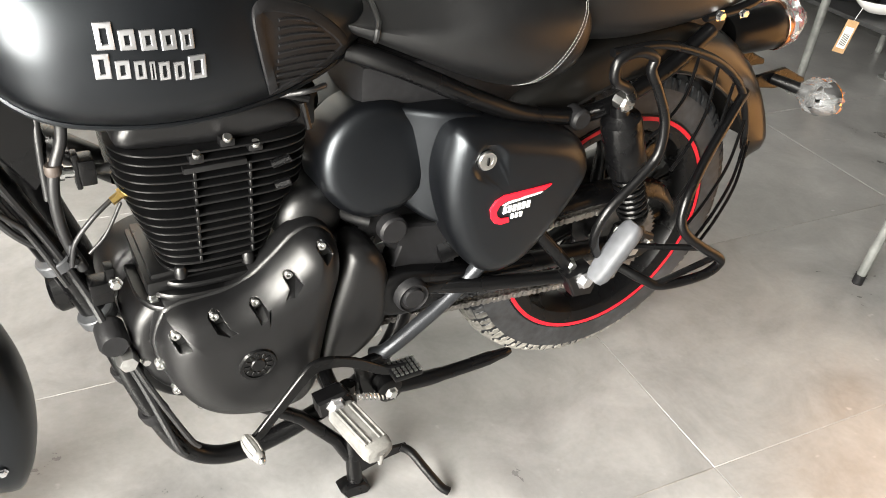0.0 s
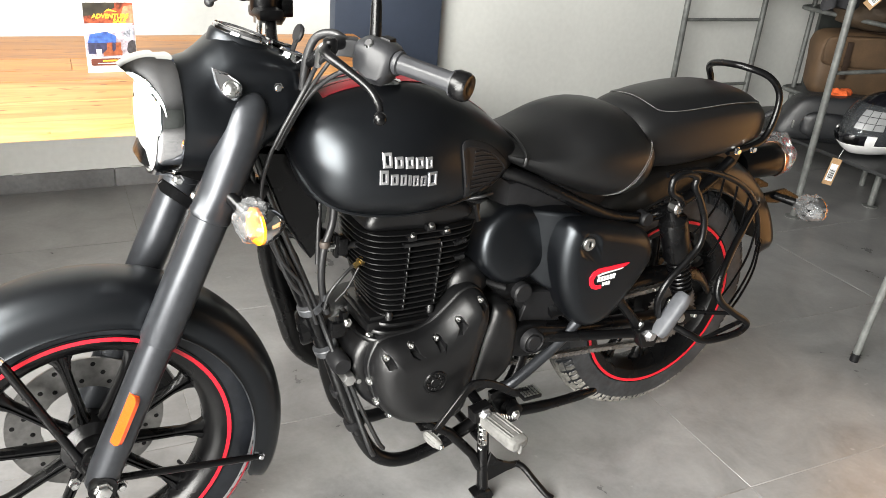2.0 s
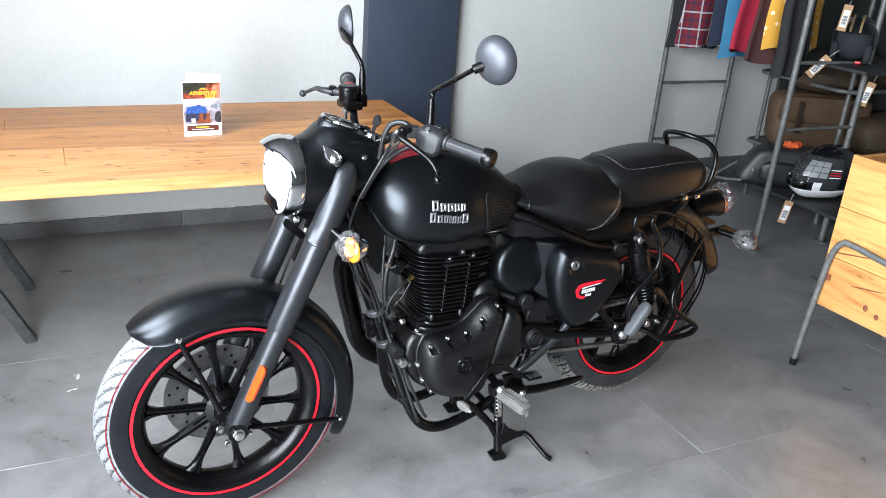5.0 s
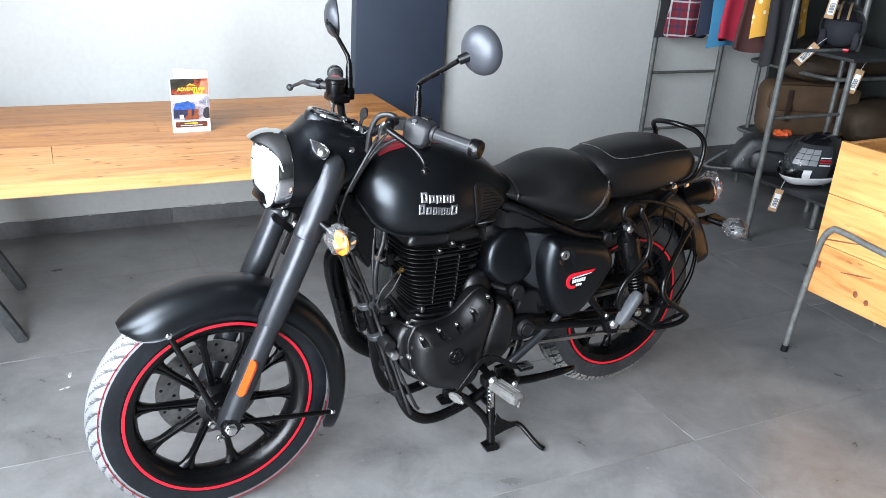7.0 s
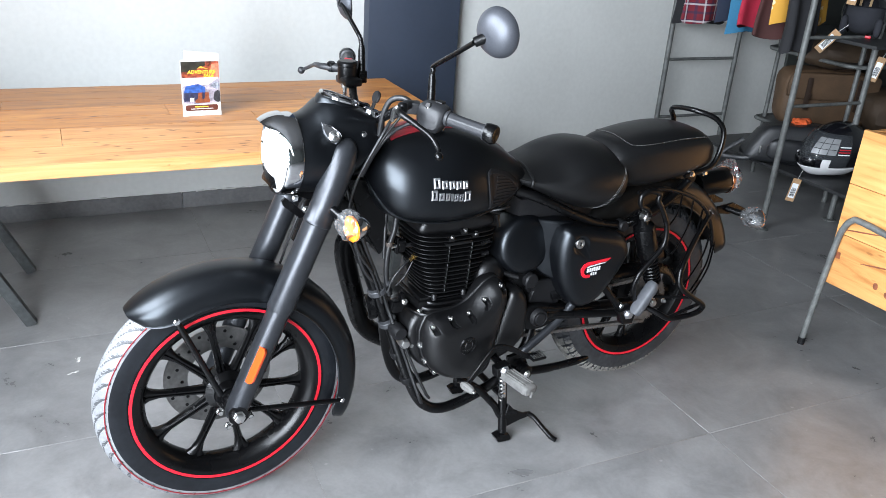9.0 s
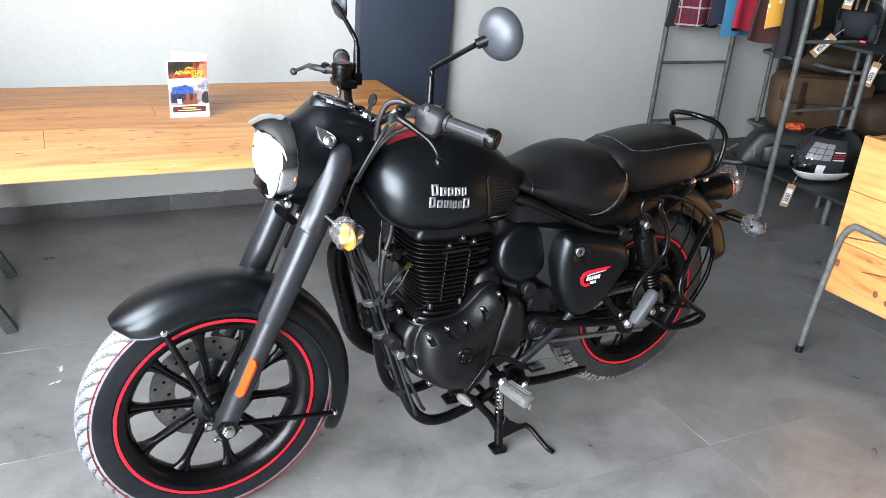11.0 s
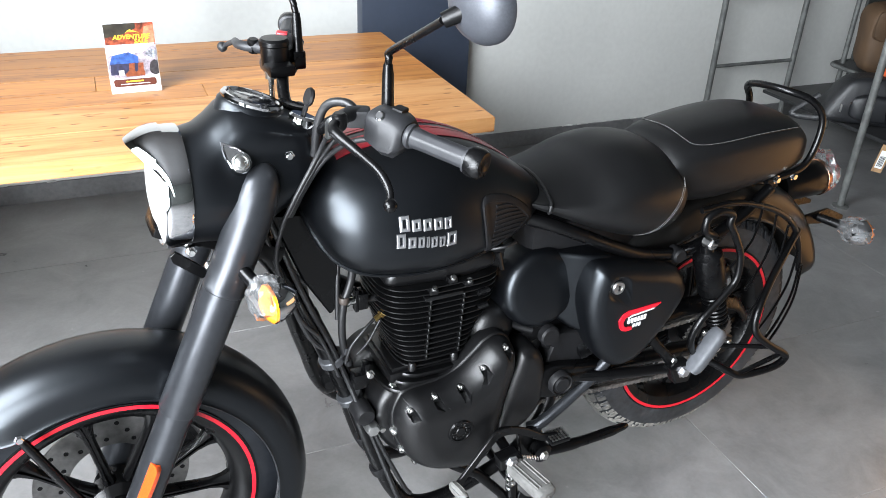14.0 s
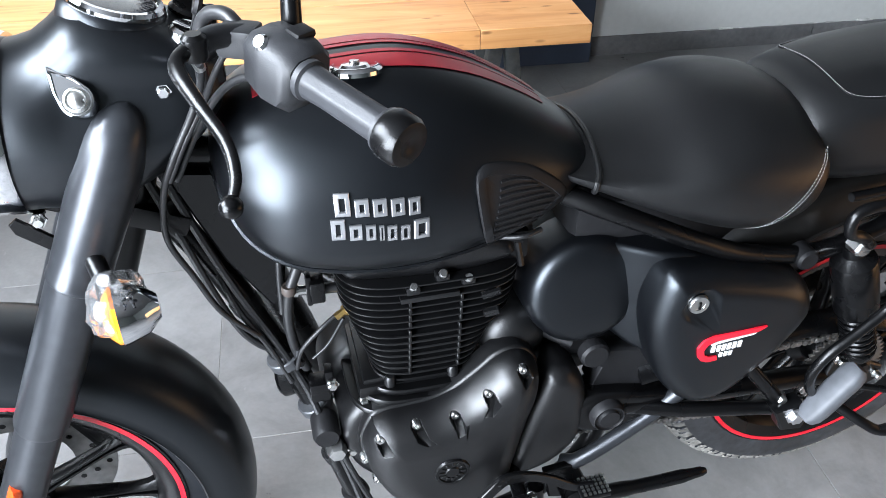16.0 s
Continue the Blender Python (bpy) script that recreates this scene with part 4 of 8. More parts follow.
k.new(both.outputs["Shader"], n["Material Output"].inputs["Surface"])
n.remove(n["Principled BSDF"])
AMBER = material("amber_lens", (0.80, 0.23, 0.012), 0.18, coat=0.8, grain=0.1, grain_scale=200)


def crumpled(bm, centre, size, seed, amount=0.28):
    """A loose, crumpled bag of thin film round a lamp."""
    r = bmesh.ops.create_icosphere(bm, subdivisions=3, radius=1.0)
    for v in r["verts"]:
        p = v.co.copy()
        k = 1 + amount * (noise.noise(p * 2.3 + Vector((seed, 0, 0))) + 0.8 * noise.noise(p * 6.5 + Vector((0, seed, 0))) + 0.35 * noise.noise(p * 15.0 + Vector((0, 0, seed))))
        v.co = Vector(centre) + Vector((p.x * size[0], p.y * size[1], p.z * size[2])) * k


def turn_signal(base, tip, aim, front, film_size, seed):
    base, tip = Vector(base), Vector(tip)
    bm = bmesh.new()
    tube(bm, [base, base.lerp(tip, 0.5), base.lerp(tip, 0.85)], [0.011, 0.012, 0.017], 14)
    sig = bp("turn_signal", bm, FRAME, "round turn signal wrapped in clear packing film", front=front)
    m = Matrix.Translation(tip) @ Vector(aim).to_track_quat("Z", "Y").to_matrix().to_4x4()
    bm = bmesh.new()
    lathe(bm, [(0.0, -0.042), (0.014, -0.040), (0.028, -0.024), (0.034, -0.004), (0.035, 0.004), (0.0, 0.004)], m, 32)
    part("lamp_shell", bm, CHROME, sig, "chromed lamp shell")
    bm = bmesh.new()
    lathe(bm, [(0.033, 0.004), (0.033, 0.008), (0.024, 0.016), (0.010, 0.020), (0.0, 0.020)], m, 32)
    part("lens", bm, AMBER, sig, "amber lens")
    bm = bmesh.new()
    crumpled(bm, tip + (base - tip) * 0.12, film_size, seed, 0.20)
    part("packing_film", bm, FILM, sig, "crumpled clear plastic film", angle=5)
    return sig


for s in (-1, 1):
    turn_signal((-1.195, 0.11 * s, 0.880), (-1.160, 0.205 * s, 0.845), (-0.98, 0.15 * s, 0.0), True, (0.034, 0.040, 0.038), 3.0 + s)

# -- tank --
TXS = (-1.046, -1.035, -1.010, -0.960, -0.880, -0.800, -0.720, -0.650, -0.600, -0.565, -0.55)
TZB = (0.905, 0.862, 0.815, 0.783, 0.767, 0.763, 0.771, 0.790, 0.812, 0.840, 0.865)
TZT = (0.935, 0.972, 1.000, 1.022, 1.034, 1.034, 1.012, 0.975, 0.940, 0.912, 0.895)
THW = (0.030, 0.085, 0.125, 0.157, 0.172, 0.170, 0.153, 0.130, 0.108, 0.085, 0.06)


def tank_ring(x, zb, zt, hw, n=36):
    ring = []
    zc = zb + (zt - zb) * 0.42
    for k in range(n):
        a = 2 * math.pi * k / n
        ca, sa = math.cos(a), math.sin(a)
        e = 2 / 2.25
        y = hw * math.copysign(abs(ca) ** e, ca)
        z = zc + (zt - zc if sa > 0 else zc - zb) * math.copysign(abs(sa) ** (2 / (2.0 if sa > 0 else 2.9)), sa)
        ring.append(Vector((x, y, z)))
    return ring


cols = smooth_table(TXS, (TZB, TZT, THW), 4)
bm = bmesh.new()
skin(bm, [tank_ring(*c) for c in zip(*cols)])
tank = bp("fuel_tank", bm, PAINT, "teardrop matte black fuel tank")


def tank_y(x, z):
    """The half width of the tank at a place of its side."""
    zb, zt, hw = interp(x, cols[0], cols[1]), interp(x, cols[0], cols[2]), interp(x, cols[0], cols[3])
    zc = zb + (zt - zb) * 0.42
    p = 2.0 if z > zc else 2.9
    s = min(1.0, abs(z - zc) / (zt - zc if z > zc else zc - zb))
    ca = math.sqrt(max(0.0, 1 - (s ** (p / 2)) ** 2))
    return hw * ca ** (2 / 2.25)


def tank_z(x, y):
    """The height of the tank's top at a place."""
    zb, zt, hw = interp(x, cols[0], cols[1]), interp(x, cols[0], cols[2]), interp(x, cols[0], cols[3])
    zc = zb + (zt - zb) * 0.42
    ca = min(1.0, abs(y) / hw) ** (2.25 / 2)
    return zc + (zt - zc) * math.sqrt(1 - ca * ca)


# seam flange under the tank
for s in (-1, 1):
    bm = bmesh.new()
    pts = []
    for i in range(len(cols[0]) - 2):
        x = cols[0][i]
        z = cols[1][i] + (cols[2][i] - cols[1][i]) * 0.10
        pts.append((x, tank_y(x, z) * s, z - 0.002))
    tube(bm, pts, 0.0042, 8)
    part("tank_seam", bm, PAINT, tank, "rolled seam along the tank foot")
    # knee pad with its ribs
    bm = bmesh.new()
    pad = [(-0.738, 0.915), (-0.728, 0.932), (-0.700, 0.930), (-0.655, 0.912), (-0.612, 0.878), (-0.597, 0.852), (-0.620, 0.836), (-0.665, 0.820), (-0.708, 0.808), (-0.720, 0.822), (-0.732, 0.868)]
    loop = [(q.x, q.y) for q in spline([(a, b, 0) for a, b in pad], 4, True)]
    rings = []
    for d, h in ((0.0, 0.0), (0.0, 0.0035), (0.002, 0.005), (0.012, 0.005), (0.014, 0.003)):
        rings.append([Vector((x, (tank_y(x, z) + h) * s, z)) for x, z in offset_loop(loop, d)])
    lp = offset_loop(loop, 0.014)
    cx, cz = sum(p[0] for p in lp) / len(lp), sum(p[1] for p in lp) / len(lp)
    for f in (0.66, 0.33, 0.03):
        rings.append([Vector((cx + (x - cx) * f, (tank_y(cx + (x - cx) * f, cz + (z - cz) * f) + 0.003) * s, cz + (z - cz) * f)) for x, z in lp])
    skin(bm, rings)
    padp = part("knee_pad", bm, RUBBER, tank, "ribbed black rubber knee pad")
    for k in range(9):
        z = 0.832 + 0.0095 * k
        x0 = -0.712 + 0.0010 * k
        x1 = -0.640 + 0.020 * math.sin(min(k, 5) / 5 * 1.5) - 0.010 * max(0, k - 4)
        pts = []
        for i in range(9):
            x = x0 + (x1 - x0) * i / 8
            zz = z - 0.010 * (i / 8) ** 2
            pts.append((x, (tank_y(x, zz) + 0.0035) * s, zz))
        bm = bmesh.new()
        tube(bm, pts, 0.0022, 6)
        part("pad_rib", bm, RUBBER, padp)
    # raised silver badge, drawn as plain hollow blocks in two rows
    for row, z0, h, x0, widths in ((0, 0.9035, 0.026, -0.912, (0.020, 0.018, 0.018, 0.018, 0.016)), (1, 0.872, 0.026, -0.918, (0.018, 0.016, 0.013, 0.006, 0.013, 0.013, 0.022))):
        x = x0
        for k, w in enumerate(widths):
            hh = h * (1.05 if (k == 0 or (row == 1 and k == 6)) else 0.80)
            x0, x1 = x + w * 0.02, x + w * 0.92
            tilt = -0.002 * k
            q = [(x0, z0 + tilt), (x1, z0 + tilt), (x1, z0 + hh + tilt), (x0, z0 + hh + tilt)]
            rings = []
            sub = []
            for a, b in zip(q, q[1:] + q[:1]):
                for i in range(3):
                    sub.append((a[0] + (b[0] - a[0]) * i / 3, a[1] + (b[1] - a[1]) * i / 3))
            mx, mz = sum(p[0] for p in sub) / len(sub), sum(p[1] for p in sub) / len(sub)
            wall = min(0.0055, w * 0.30)
            fx, fz = 1 - 2 * wall / (x1 - x0), 1 - 2 * wall / hh
            for gx, gz, e in ((1.0, 1.0, -0.001), (1.0, 1.0, 0.0022), (0.88, 0.90, 0.0032), (max(fx, 0.15) + 0.10, fz + 0.06, 0.0032), (max(fx, 0.15), fz, 0.0022), (max(fx, 0.15), fz, -0.001)):
                rings.append([Vector((mx + (px - mx) * gx, (tank_y(mx + (px - mx) * gx, mz + (pz - mz) * gz) + e) * s, mz + (pz - mz) * gz)) for px, pz in sub])
            bm = bmesh.new()
            skin(bm, rings, caps=False)
            part("badge_block", bm, SILVER, tank, "raised silver badge frame")
            x += w + 0.0032
# filler cap
CAPM = Matrix.Translation((-0.862, -0.050, tank_z(-0.862, -0.050) - 0.004)) @ Matrix.Rotation(radians(-12), 4, "X") @ Matrix.Scale(0.80, 4)
bm = bmesh.new()
lathe(bm, [(0.042, 0.0), (0.042, 0.006), (0.038, 0.011), (0.034, 0.012), (0.032, 0.009), (0.024, 0.009), (0.020, 0.013), (0.0, 0.015)], CAPM, 48)
cap = part("filler_cap", bm, CHROME, tank, "round chrome filler cap")
bm = bmesh.new()
lathe(bm, [(0.008, 0.0145), (0.008, 0.018), (0.0, 0.018)], CAPM, 16)
part("lock", bm, STEEL, cap)
# red stripes along the tank's top, laid on the paint
for y0, y1 in ((0.052, 0.022), (0.018, 0.010), (-0.010, -0.018), (-0.022, -0.052)):
    bm = bmesh.new()
    rings = []
    for i in range(25):
        x = -0.985 + 0.375 * i / 24
        k = 1.0 if i < 10 else 1 - 0.45 * ((i - 10) / 14) ** 1.5
        rings.append([Vector((x, (y0 + (y1 - y0) * j / 4) * k, tank_z(x, (y0 + (y1 - y0) * j / 4) * k) + 0.0009)) for j in range(5)])
    skin(bm, rings, close=False, caps=False)
    part("tank_stripe", bm, RED_STRIPE, tank, "deep red stripe on the tank top", solid=0.0006)


# -- seats --
def seat_mesh(xs, zt, zb, hw, n=5, crown=0.02, sq=3.2):
    c = smooth_table(xs, (zt, zb, hw), n)
    rings = []
    for x, t, b, w in zip(*c):
        ring = []
        zc = b + (t - b) * 0.5
        for k in range(40):
            a = 2 * math.pi * k / 40
            ca, sa = math.cos(a), math.sin(a)
            e = 2 / sq
            y = w * math.copysign(abs(ca) ** e, ca) * (1.0 if sa < 0 else 1 - 0.12 * sa)
            z = zc + (t - b) / 2 * math.copysign(abs(sa) ** e, sa)
            if sa > 0:
                z -= crown * (abs(y) / w) ** 2 * sa
            ring.append(Vector((x, y, z)))
        rings.append(ring)
    bm = bmesh.new()
    skin(bm, rings)
    return bm, c


bm, sc = seat_mesh((-0.625, -0.605, -0.545, -0.470, -0.405, -0.345, -0.285, -0.240, -0.212, -0.198),
                   (0.890, 0.896, 0.900, 0.917, 0.944, 0.955, 0.948, 0.932, 0.908, 0.882),
                   (0.876, 0.862, 0.836, 0.800, 0.770, 0.748, 0.742, 0.754, 0.782, 0.816),
                   (0.055, 0.098, 0.130, 0.155, 0.170, 0.173, 0.168, 0.156, 0.134, 0.10), crown=0.03, sq=2.7)
seat = bp("rider_seat", bm, LEATHER, "black leatherette rider seat with pale stitching")
bm, pc = seat_mesh((-0.246, -0.238, -0.200, -0.100, 0.020, 0.110, 0.170, 0.205, 0.216),
                   (0.895, 0.922, 0.948, 0.968, 0.976, 0.967, 0.944, 0.910, 0.888),
                   (0.835, 0.820, 0.800, 0.795, 0.806, 0.820, 0.832, 0.850, 0.862),
                   (0.078, 0.100, 0.116, 0.128, 0.130, 0.120, 0.100, 0.072, 0.040), crown=0.012, sq=3.8)
pillion = bp("pillion_seat", bm, LEATHER, "black leatherette pillion pad with pale stitching")
STITCH = material("pale_thread", (0.17, 0.17, 0.165), 0.7, grain=0.1)


def pad_side(x, angle):
    """A point of the pillion pad's near flank, by the angle round its section."""
    t, b, w = (interp(x, pc[0], pc[i]) for i in (1, 2, 3))
    ca, sa = math.cos(angle), math.sin(angle)
    y = w * abs(ca) ** (2 / 3.8) * (1 - 0.12 * sa)
    return y, (t + b) / 2 + (t - b) / 2 * sa ** (2 / 3.8) - 0.012 * (y / w) ** 2 * sa


def stitches(parent, pts, r=0.0005, gap=0.4):
    """A seam of single stitches along a line."""
    bm = bmesh.new()
    acc = spline(pts, 10)
    line = [acc[0]]
    for p in acc[1:]:
        while (p - line[-1]).length > 0.0055:
            line.append(line[-1] + (p - line[-1]).normalized() * 0.0055)
    for a, b in zip(line, line[1:]):
        tube(bm, [a, a.lerp(b, 1 - gap)], r, 5)
    part("stitching", bm, STITCH, parent, "line of pale stitches")


pts = []
for i in range(49):
    q = 2 * math.pi * i / 48
    x = -0.004 + 0.182 * math.copysign(abs(math.cos(q)) ** 0.6, math.cos(q))
    y, z = pad_side(x, math.pi / 2 - radians(58) * abs(math.sin(q)) ** 0.35)
    pts.append((x, math.copysign(y, math.sin(q)) + (0 if abs(math.sin(q)) > 0.01 else -y), z + 0.001))
stitches(pillion, [(x, y, z + 0.0014) for x, y, z in pts])
bm = bmesh.new()
tube(bm, spline(pts, 3), 0.0012, 6)
part("piping", bm, LEATHER, pillion, "welt round the pad's top")
for s in (-1, 1):
    for dx in (0.0, 0.009):
        pts = []
        for i in range(12):
            t = i / 11
            x = -0.331 + dx + 0.102 * t
            t2, b2, w2 = interp(x, sc[0], sc[1]), interp(x, sc[0], sc[2]), interp(x, sc[0], sc[3])
            z = 0.760 + 0.126 * t
            zc = (t2 + b2) / 2
            sa = min(0.98, abs(z - zc) / ((t2 - b2) / 2))
            y = w2 * (1 - sa ** 2.7) ** (1 / 2.7) * (1 - (0.12 * sa if z > zc else 0))
            pts.append((x, (y + 0.0012) * s, z))
        stitches(seat, pts)

# rolled lip at the nose of the rider seat
x = -0.556
t2, b2, w2 = (interp(x, sc[0], sc[i]) for i in (1, 2, 3))
lip = []
for k in range(29):
    a = math.radians(-20 + 220 * k / 28)
    ca, sa = math.cos(a), math.sin(a)
    y = w2 * math.copysign(abs(ca) ** (2 / 2.7), ca) * (1.0 if sa < 0 else 1 - 0.12 * sa)
    lip.append((x - 0.02 * (1 - max(0, sa)) + 0.012, y * 1.01, (t2 + b2) / 2 + (t2 - b2) / 2 * math.copysign(abs(sa) ** (2 / 2.7), sa) - (0.03 * (abs(y) / w2) ** 2 * sa if sa > 0 else 0) + 0.001))
bm = bmesh.new()
tube(bm, lip, 0.0045, 8)
part("seat_lip", bm, LEATHER, seat, "rolled lip at the seat nose")

# -- side panels, airbox, frame rail --
for s in (-1, 1):
    bm = bmesh.new()
    side = [(-0.440, 0.722), (-0.457, 0.685), (-0.460, 0.622), (-0.440, 0.540), (-0.402, 0.474), (-0.358, 0.442), (-0.302, 0.450), (-0.250, 0.497), (-0.196, 0.572), (-0.184, 0.622), (-0.222, 0.676), (-0.330, 0.708), (-0.395, 0.722)]

    def dish(x, z, y, s=s):
        """A shallow round dish in the left panel, in which the lock sits."""
        d = math.hypot(x + 0.396, z - 0.670) / 0.029
        return y - s * 0.007 * (1 - d * d) ** 0.5 if s < 0 and d < 1 else y

    pillow(bm, side, 0.10 * s, 0.176 * s, 0.038, 0.006, 10, 2, dish)
    cover = bp("side_panel", bm, PAINT, "matte black triangular side panel")
    if s < 0:
        bm = bmesh.new()
        lathe(bm, [(0.0160, 0.0), (0.0160, 0.003), (0.0145, 0.0055), (0.009, 0.0055), (0.009, 0.0045), (0.0, 0.005)], axis_y(-0.402, -0.1755, 0.676), 32)
        lock = part("panel_lock", bm, STEEL, cover, "round bright key lock")
        bm = bmesh.new()
        box(bm, -0.4035, -0.4005, -0.1825, -0.1795, 0.670, 0.682)
        part("keyhole", bm, FRAME, lock)
        # red and white transfer with plain bars in place of its lettering
        DY = -0.1835
        def strip(name, pts, mat, lift):
            b2 = bmesh.new()
            plate(b2, pts, DY + 0.004, DY - lift, 0.0002)
            part(name, b2, mat, cover, "thin printed transfer")
        strip("transfer", [(-0.385, 0.572), (-0.389, 0.590), (-0.381, 0.604), (-0.366, 0.611), (-0.276, 0.613), (-0.288, 0.605), (-0.360, 0.600), (-0.372, 0.594), (-0.377, 0.584), (-0.374, 0.574), (-0.366, 0.569), (-0.352, 0.568), (-0.350, 0.559), (-0.366, 0.558), (-0.378, 0.563)], RED, 0.0008)
        strip("transfer", [(-0.367, 0.5930), (-0.356, 0.5975), (-0.292, 0.6030), (-0.297, 0.6000), (-0.355, 0.5940), (-0.363, 0.5910)], WHITE, 0.0009)
        for k in range(6):
            x = -0.364 + 0.0088 * k
            z = 0.577 + 0.0004 * k
            strip("transfer_bar", [(x, z), (x + 0.0056, z + 0.0002), (x + 0.0064, z + 0.0122), (x + 0.0008, z + 0.0120)], WHITE, 0.0009)
        for k in range(3):
            x = -0.348 + 0.0080 * k
            z = 0.5645 + 0.0002 * k
            strip("transfer_bar", [(x, z), (x + 0.0048, z + 0.0001), (x + 0.0054, z + 0.0086), (x + 0.0006, z + 0.0085)], WHITE, 0.0009)
    # neck that joins the airbox to the panel
    bm = bmesh.new()
    neck = [(-0.560, 0.722), (-0.48, 0.734), (-0.37, 0.715), (-0.350, 0.62), (-0.385, 0.545), (-0.445, 0.540), (-0.500, 0.575), (-0.560, 0.62)]

    def waist(x, z, y, s=s):
        """The neck falls away from the panel towards the round cover."""
        u = max(0.0, min(1.0, (x + 0.520) / 0.100))
        return y - s * 0.044 * (1 - u * u * (3 - 2 * u))

    pillow(bm, neck, 0.02 * s, 0.126 * s, 0.010, 0.0, 8, 3, waist)
    bp("airbox_neck", bm, PAINT, "matte black airbox side")
    # round airbox cover
    bm = bmesh.new()
    lathe(bm, [(0.094, 0.0), (0.094, 0.064), (0.091, 0.078), (0.083, 0.087), (0.071, 0.091), (0.036, 0.093), (0.0, 0.0935)], Matrix.Translation((-0.536, 0.010 * s, 0.646)) @ Matrix.Rotation(radians(-90 * s), 4, "X") @ Matrix.Rotation(radians(7 * s), 4, "X"), 64)
    bp("airbox_cover", bm, PAINT, "round matte black airbox cover")
for s in (-1, 1):
    bm = bmesh.new()
    tube(bm, spline([(-0.590, 0.085 * s, 0.835), (-0.535, 0.112 * s, 0.818), (-0.475, 0.120 * s, 0.790), (-0.385, 0.122 * s, 0.745), (-0.29, 0.120 * s, 0.706), (-0.16, 0.118 * s, 0.690), (-0.02, 0.112 * s, 0.735), (0.08, 0.105 * s, 0.80)], 6), 0.0145, 14)
    bp("seat_rail", bm, FRAME, "black tubular rear frame rail")

# -- frame tubes --
bm = bmesh.new()
tube(bm, spline([(-1.140, 0, 0.870), (-1.070, 0, 0.745), (-0.995, 0, 0.560), (-0.950, 0, 0.430)], 5), 0.0205, 16)
bp("down_tube", bm, FRAME, "black front down tube")
for s in (-1, 1):
    bm = bmesh.new()
    tube(bm, spline([(-0.953, 0.020 * s, 0.440), (-0.925, 0.055 * s, 0.330), (-0.885, 0.080 * s, 0.215), (-0.840, 0.088 * s, 0.158), (-0.770, 0.090 * s, 0.140), (-0.66, 0.090 * s, 0.165), (-0.56, 0.090 * s, 0.215), (-0.49, 0.090 * s, 0.31), (-0.47, 0.075 * s, 0.43), (-0.47, 0.045 * s, 0.56), (-0.50, 0.040 * s, 0.70)], 6), 0.0165, 14)
    bp("cradle_tube", bm, FRAME, "black lower cradle tube")
bm = bmesh.new()
tube(bm, spline([(-1.13, 0, 0.93), (-0.95, 0, 0.90), (-0.75, 0, 0.86), (-0.56, 0, 0.82)], 5), 0.022, 16)
bp("top_tube", bm, FRAME)
bm = bmesh.new()
plate(bm, [(-1.105, 0.905), (-1.040, 0.900), (-0.985, 0.800), (-0.972, 0.742), (-0.978, 0.690), (-0.998, 0.672), (-1.050, 0.760)], -0.030, 0.030, 0.004)
bp("frame_gusset", bm, FRAME, "black pressed gusset behind the steering head")
# horn behind the down tube, facing forwards
bm = bmesh.new()
lathe(bm, [(0.0, -0.016), (0.038, -0.014), (0.040, 0.004), (0.035, 0.010), (0.030, 0.010), (0.026, 0.006), (0.012, 0.008), (0.0, 0.012)], Matrix.Translation((-0.992, 0.035, 0.475)) @ Matrix.Rotation(radians(-100), 4, "Y") @ Matrix.Rotation(radians(-12), 4, "X"), 40)
bp("horn", bm, FRAME, "round black horn")

# -- crankcase and covers --
bm = bmesh.new()
pillow(bm, [(-0.905, 0.470), (-0.86, 0.492), (-0.74, 0.492), (-0.62, 0.530), (-0.545, 0.50), (-0.535, 0.38), (-0.58, 0.29), (-0.70, 0.268), (-0.82, 0.276), (-0.895, 0.335), (-0.92, 0.42)], 0.12, -0.085, 0.02, 0.0, 5)
bp("crankcase", bm, ENGINE, "black crankcase")
# starter gear housing behind the cylinder and the round timing cover on the far side
bm = bmesh.new()
lathe(bm, [(0.056, -0.06), (0.056, 0.008), (0.050, 0.024), (0.036, 0.036), (0.016, 0.042), (0.0, 0.043)], axis_y(-0.636, -0.040, 0.562), 40)
bp("starter_housing", bm, ENGINE, "domed black starter gear housing")
bm = bmesh.new()
lathe(bm, [(0.085, -0.06), (0.085, 0.010), (0.078, 0.022), (0.060, 0.030), (0.0, 0.034)], axis_y(-0.852, 0.050, 0.440), 48)
bp("timing_cover", bm, ENGINE, "round black timing cover")
cover_line = [(-0.880, 0.482), (-0.896, 0.425), (-0.873, 0.335), (-0.832, 0.284), (-0.775, 0.258), (-0.715, 0.250), (-0.658, 0.272), (-0.640, 0.340), (-0.621, 0.438), (-0.606, 0.510), (-0.616, 0.556), (-0.645, 0.580), (-0.680, 0.572), (-0.714, 0.542), (-0.758, 0.509), (-0.812, 0.500), (-0.852, 0.497)]
bm = bmesh.new()
pillow(bm, cover_line, -0.070, -0.104, 0.007, 0.0, 5)
flange = bp("cover_flange", bm, ENGINE, "cast rim of the engine cover")
loop = [(q.x, q.y) for q in spline([(a, b, 0) for a, b in cover_line], 5, True)]
inner = offset_loop(loop, 0.004)
SCREWS = ((-0.868, 0.467), (-0.812, 0.484), (-0.752, 0.491), (-0.700, 0.526), (-0.648, 0.563), (-0.890, 0.395), (-0.872, 0.338), (-0.838, 0.292))


def inward(x, z):
    return Vector((0.45, -1.0)).normalized()


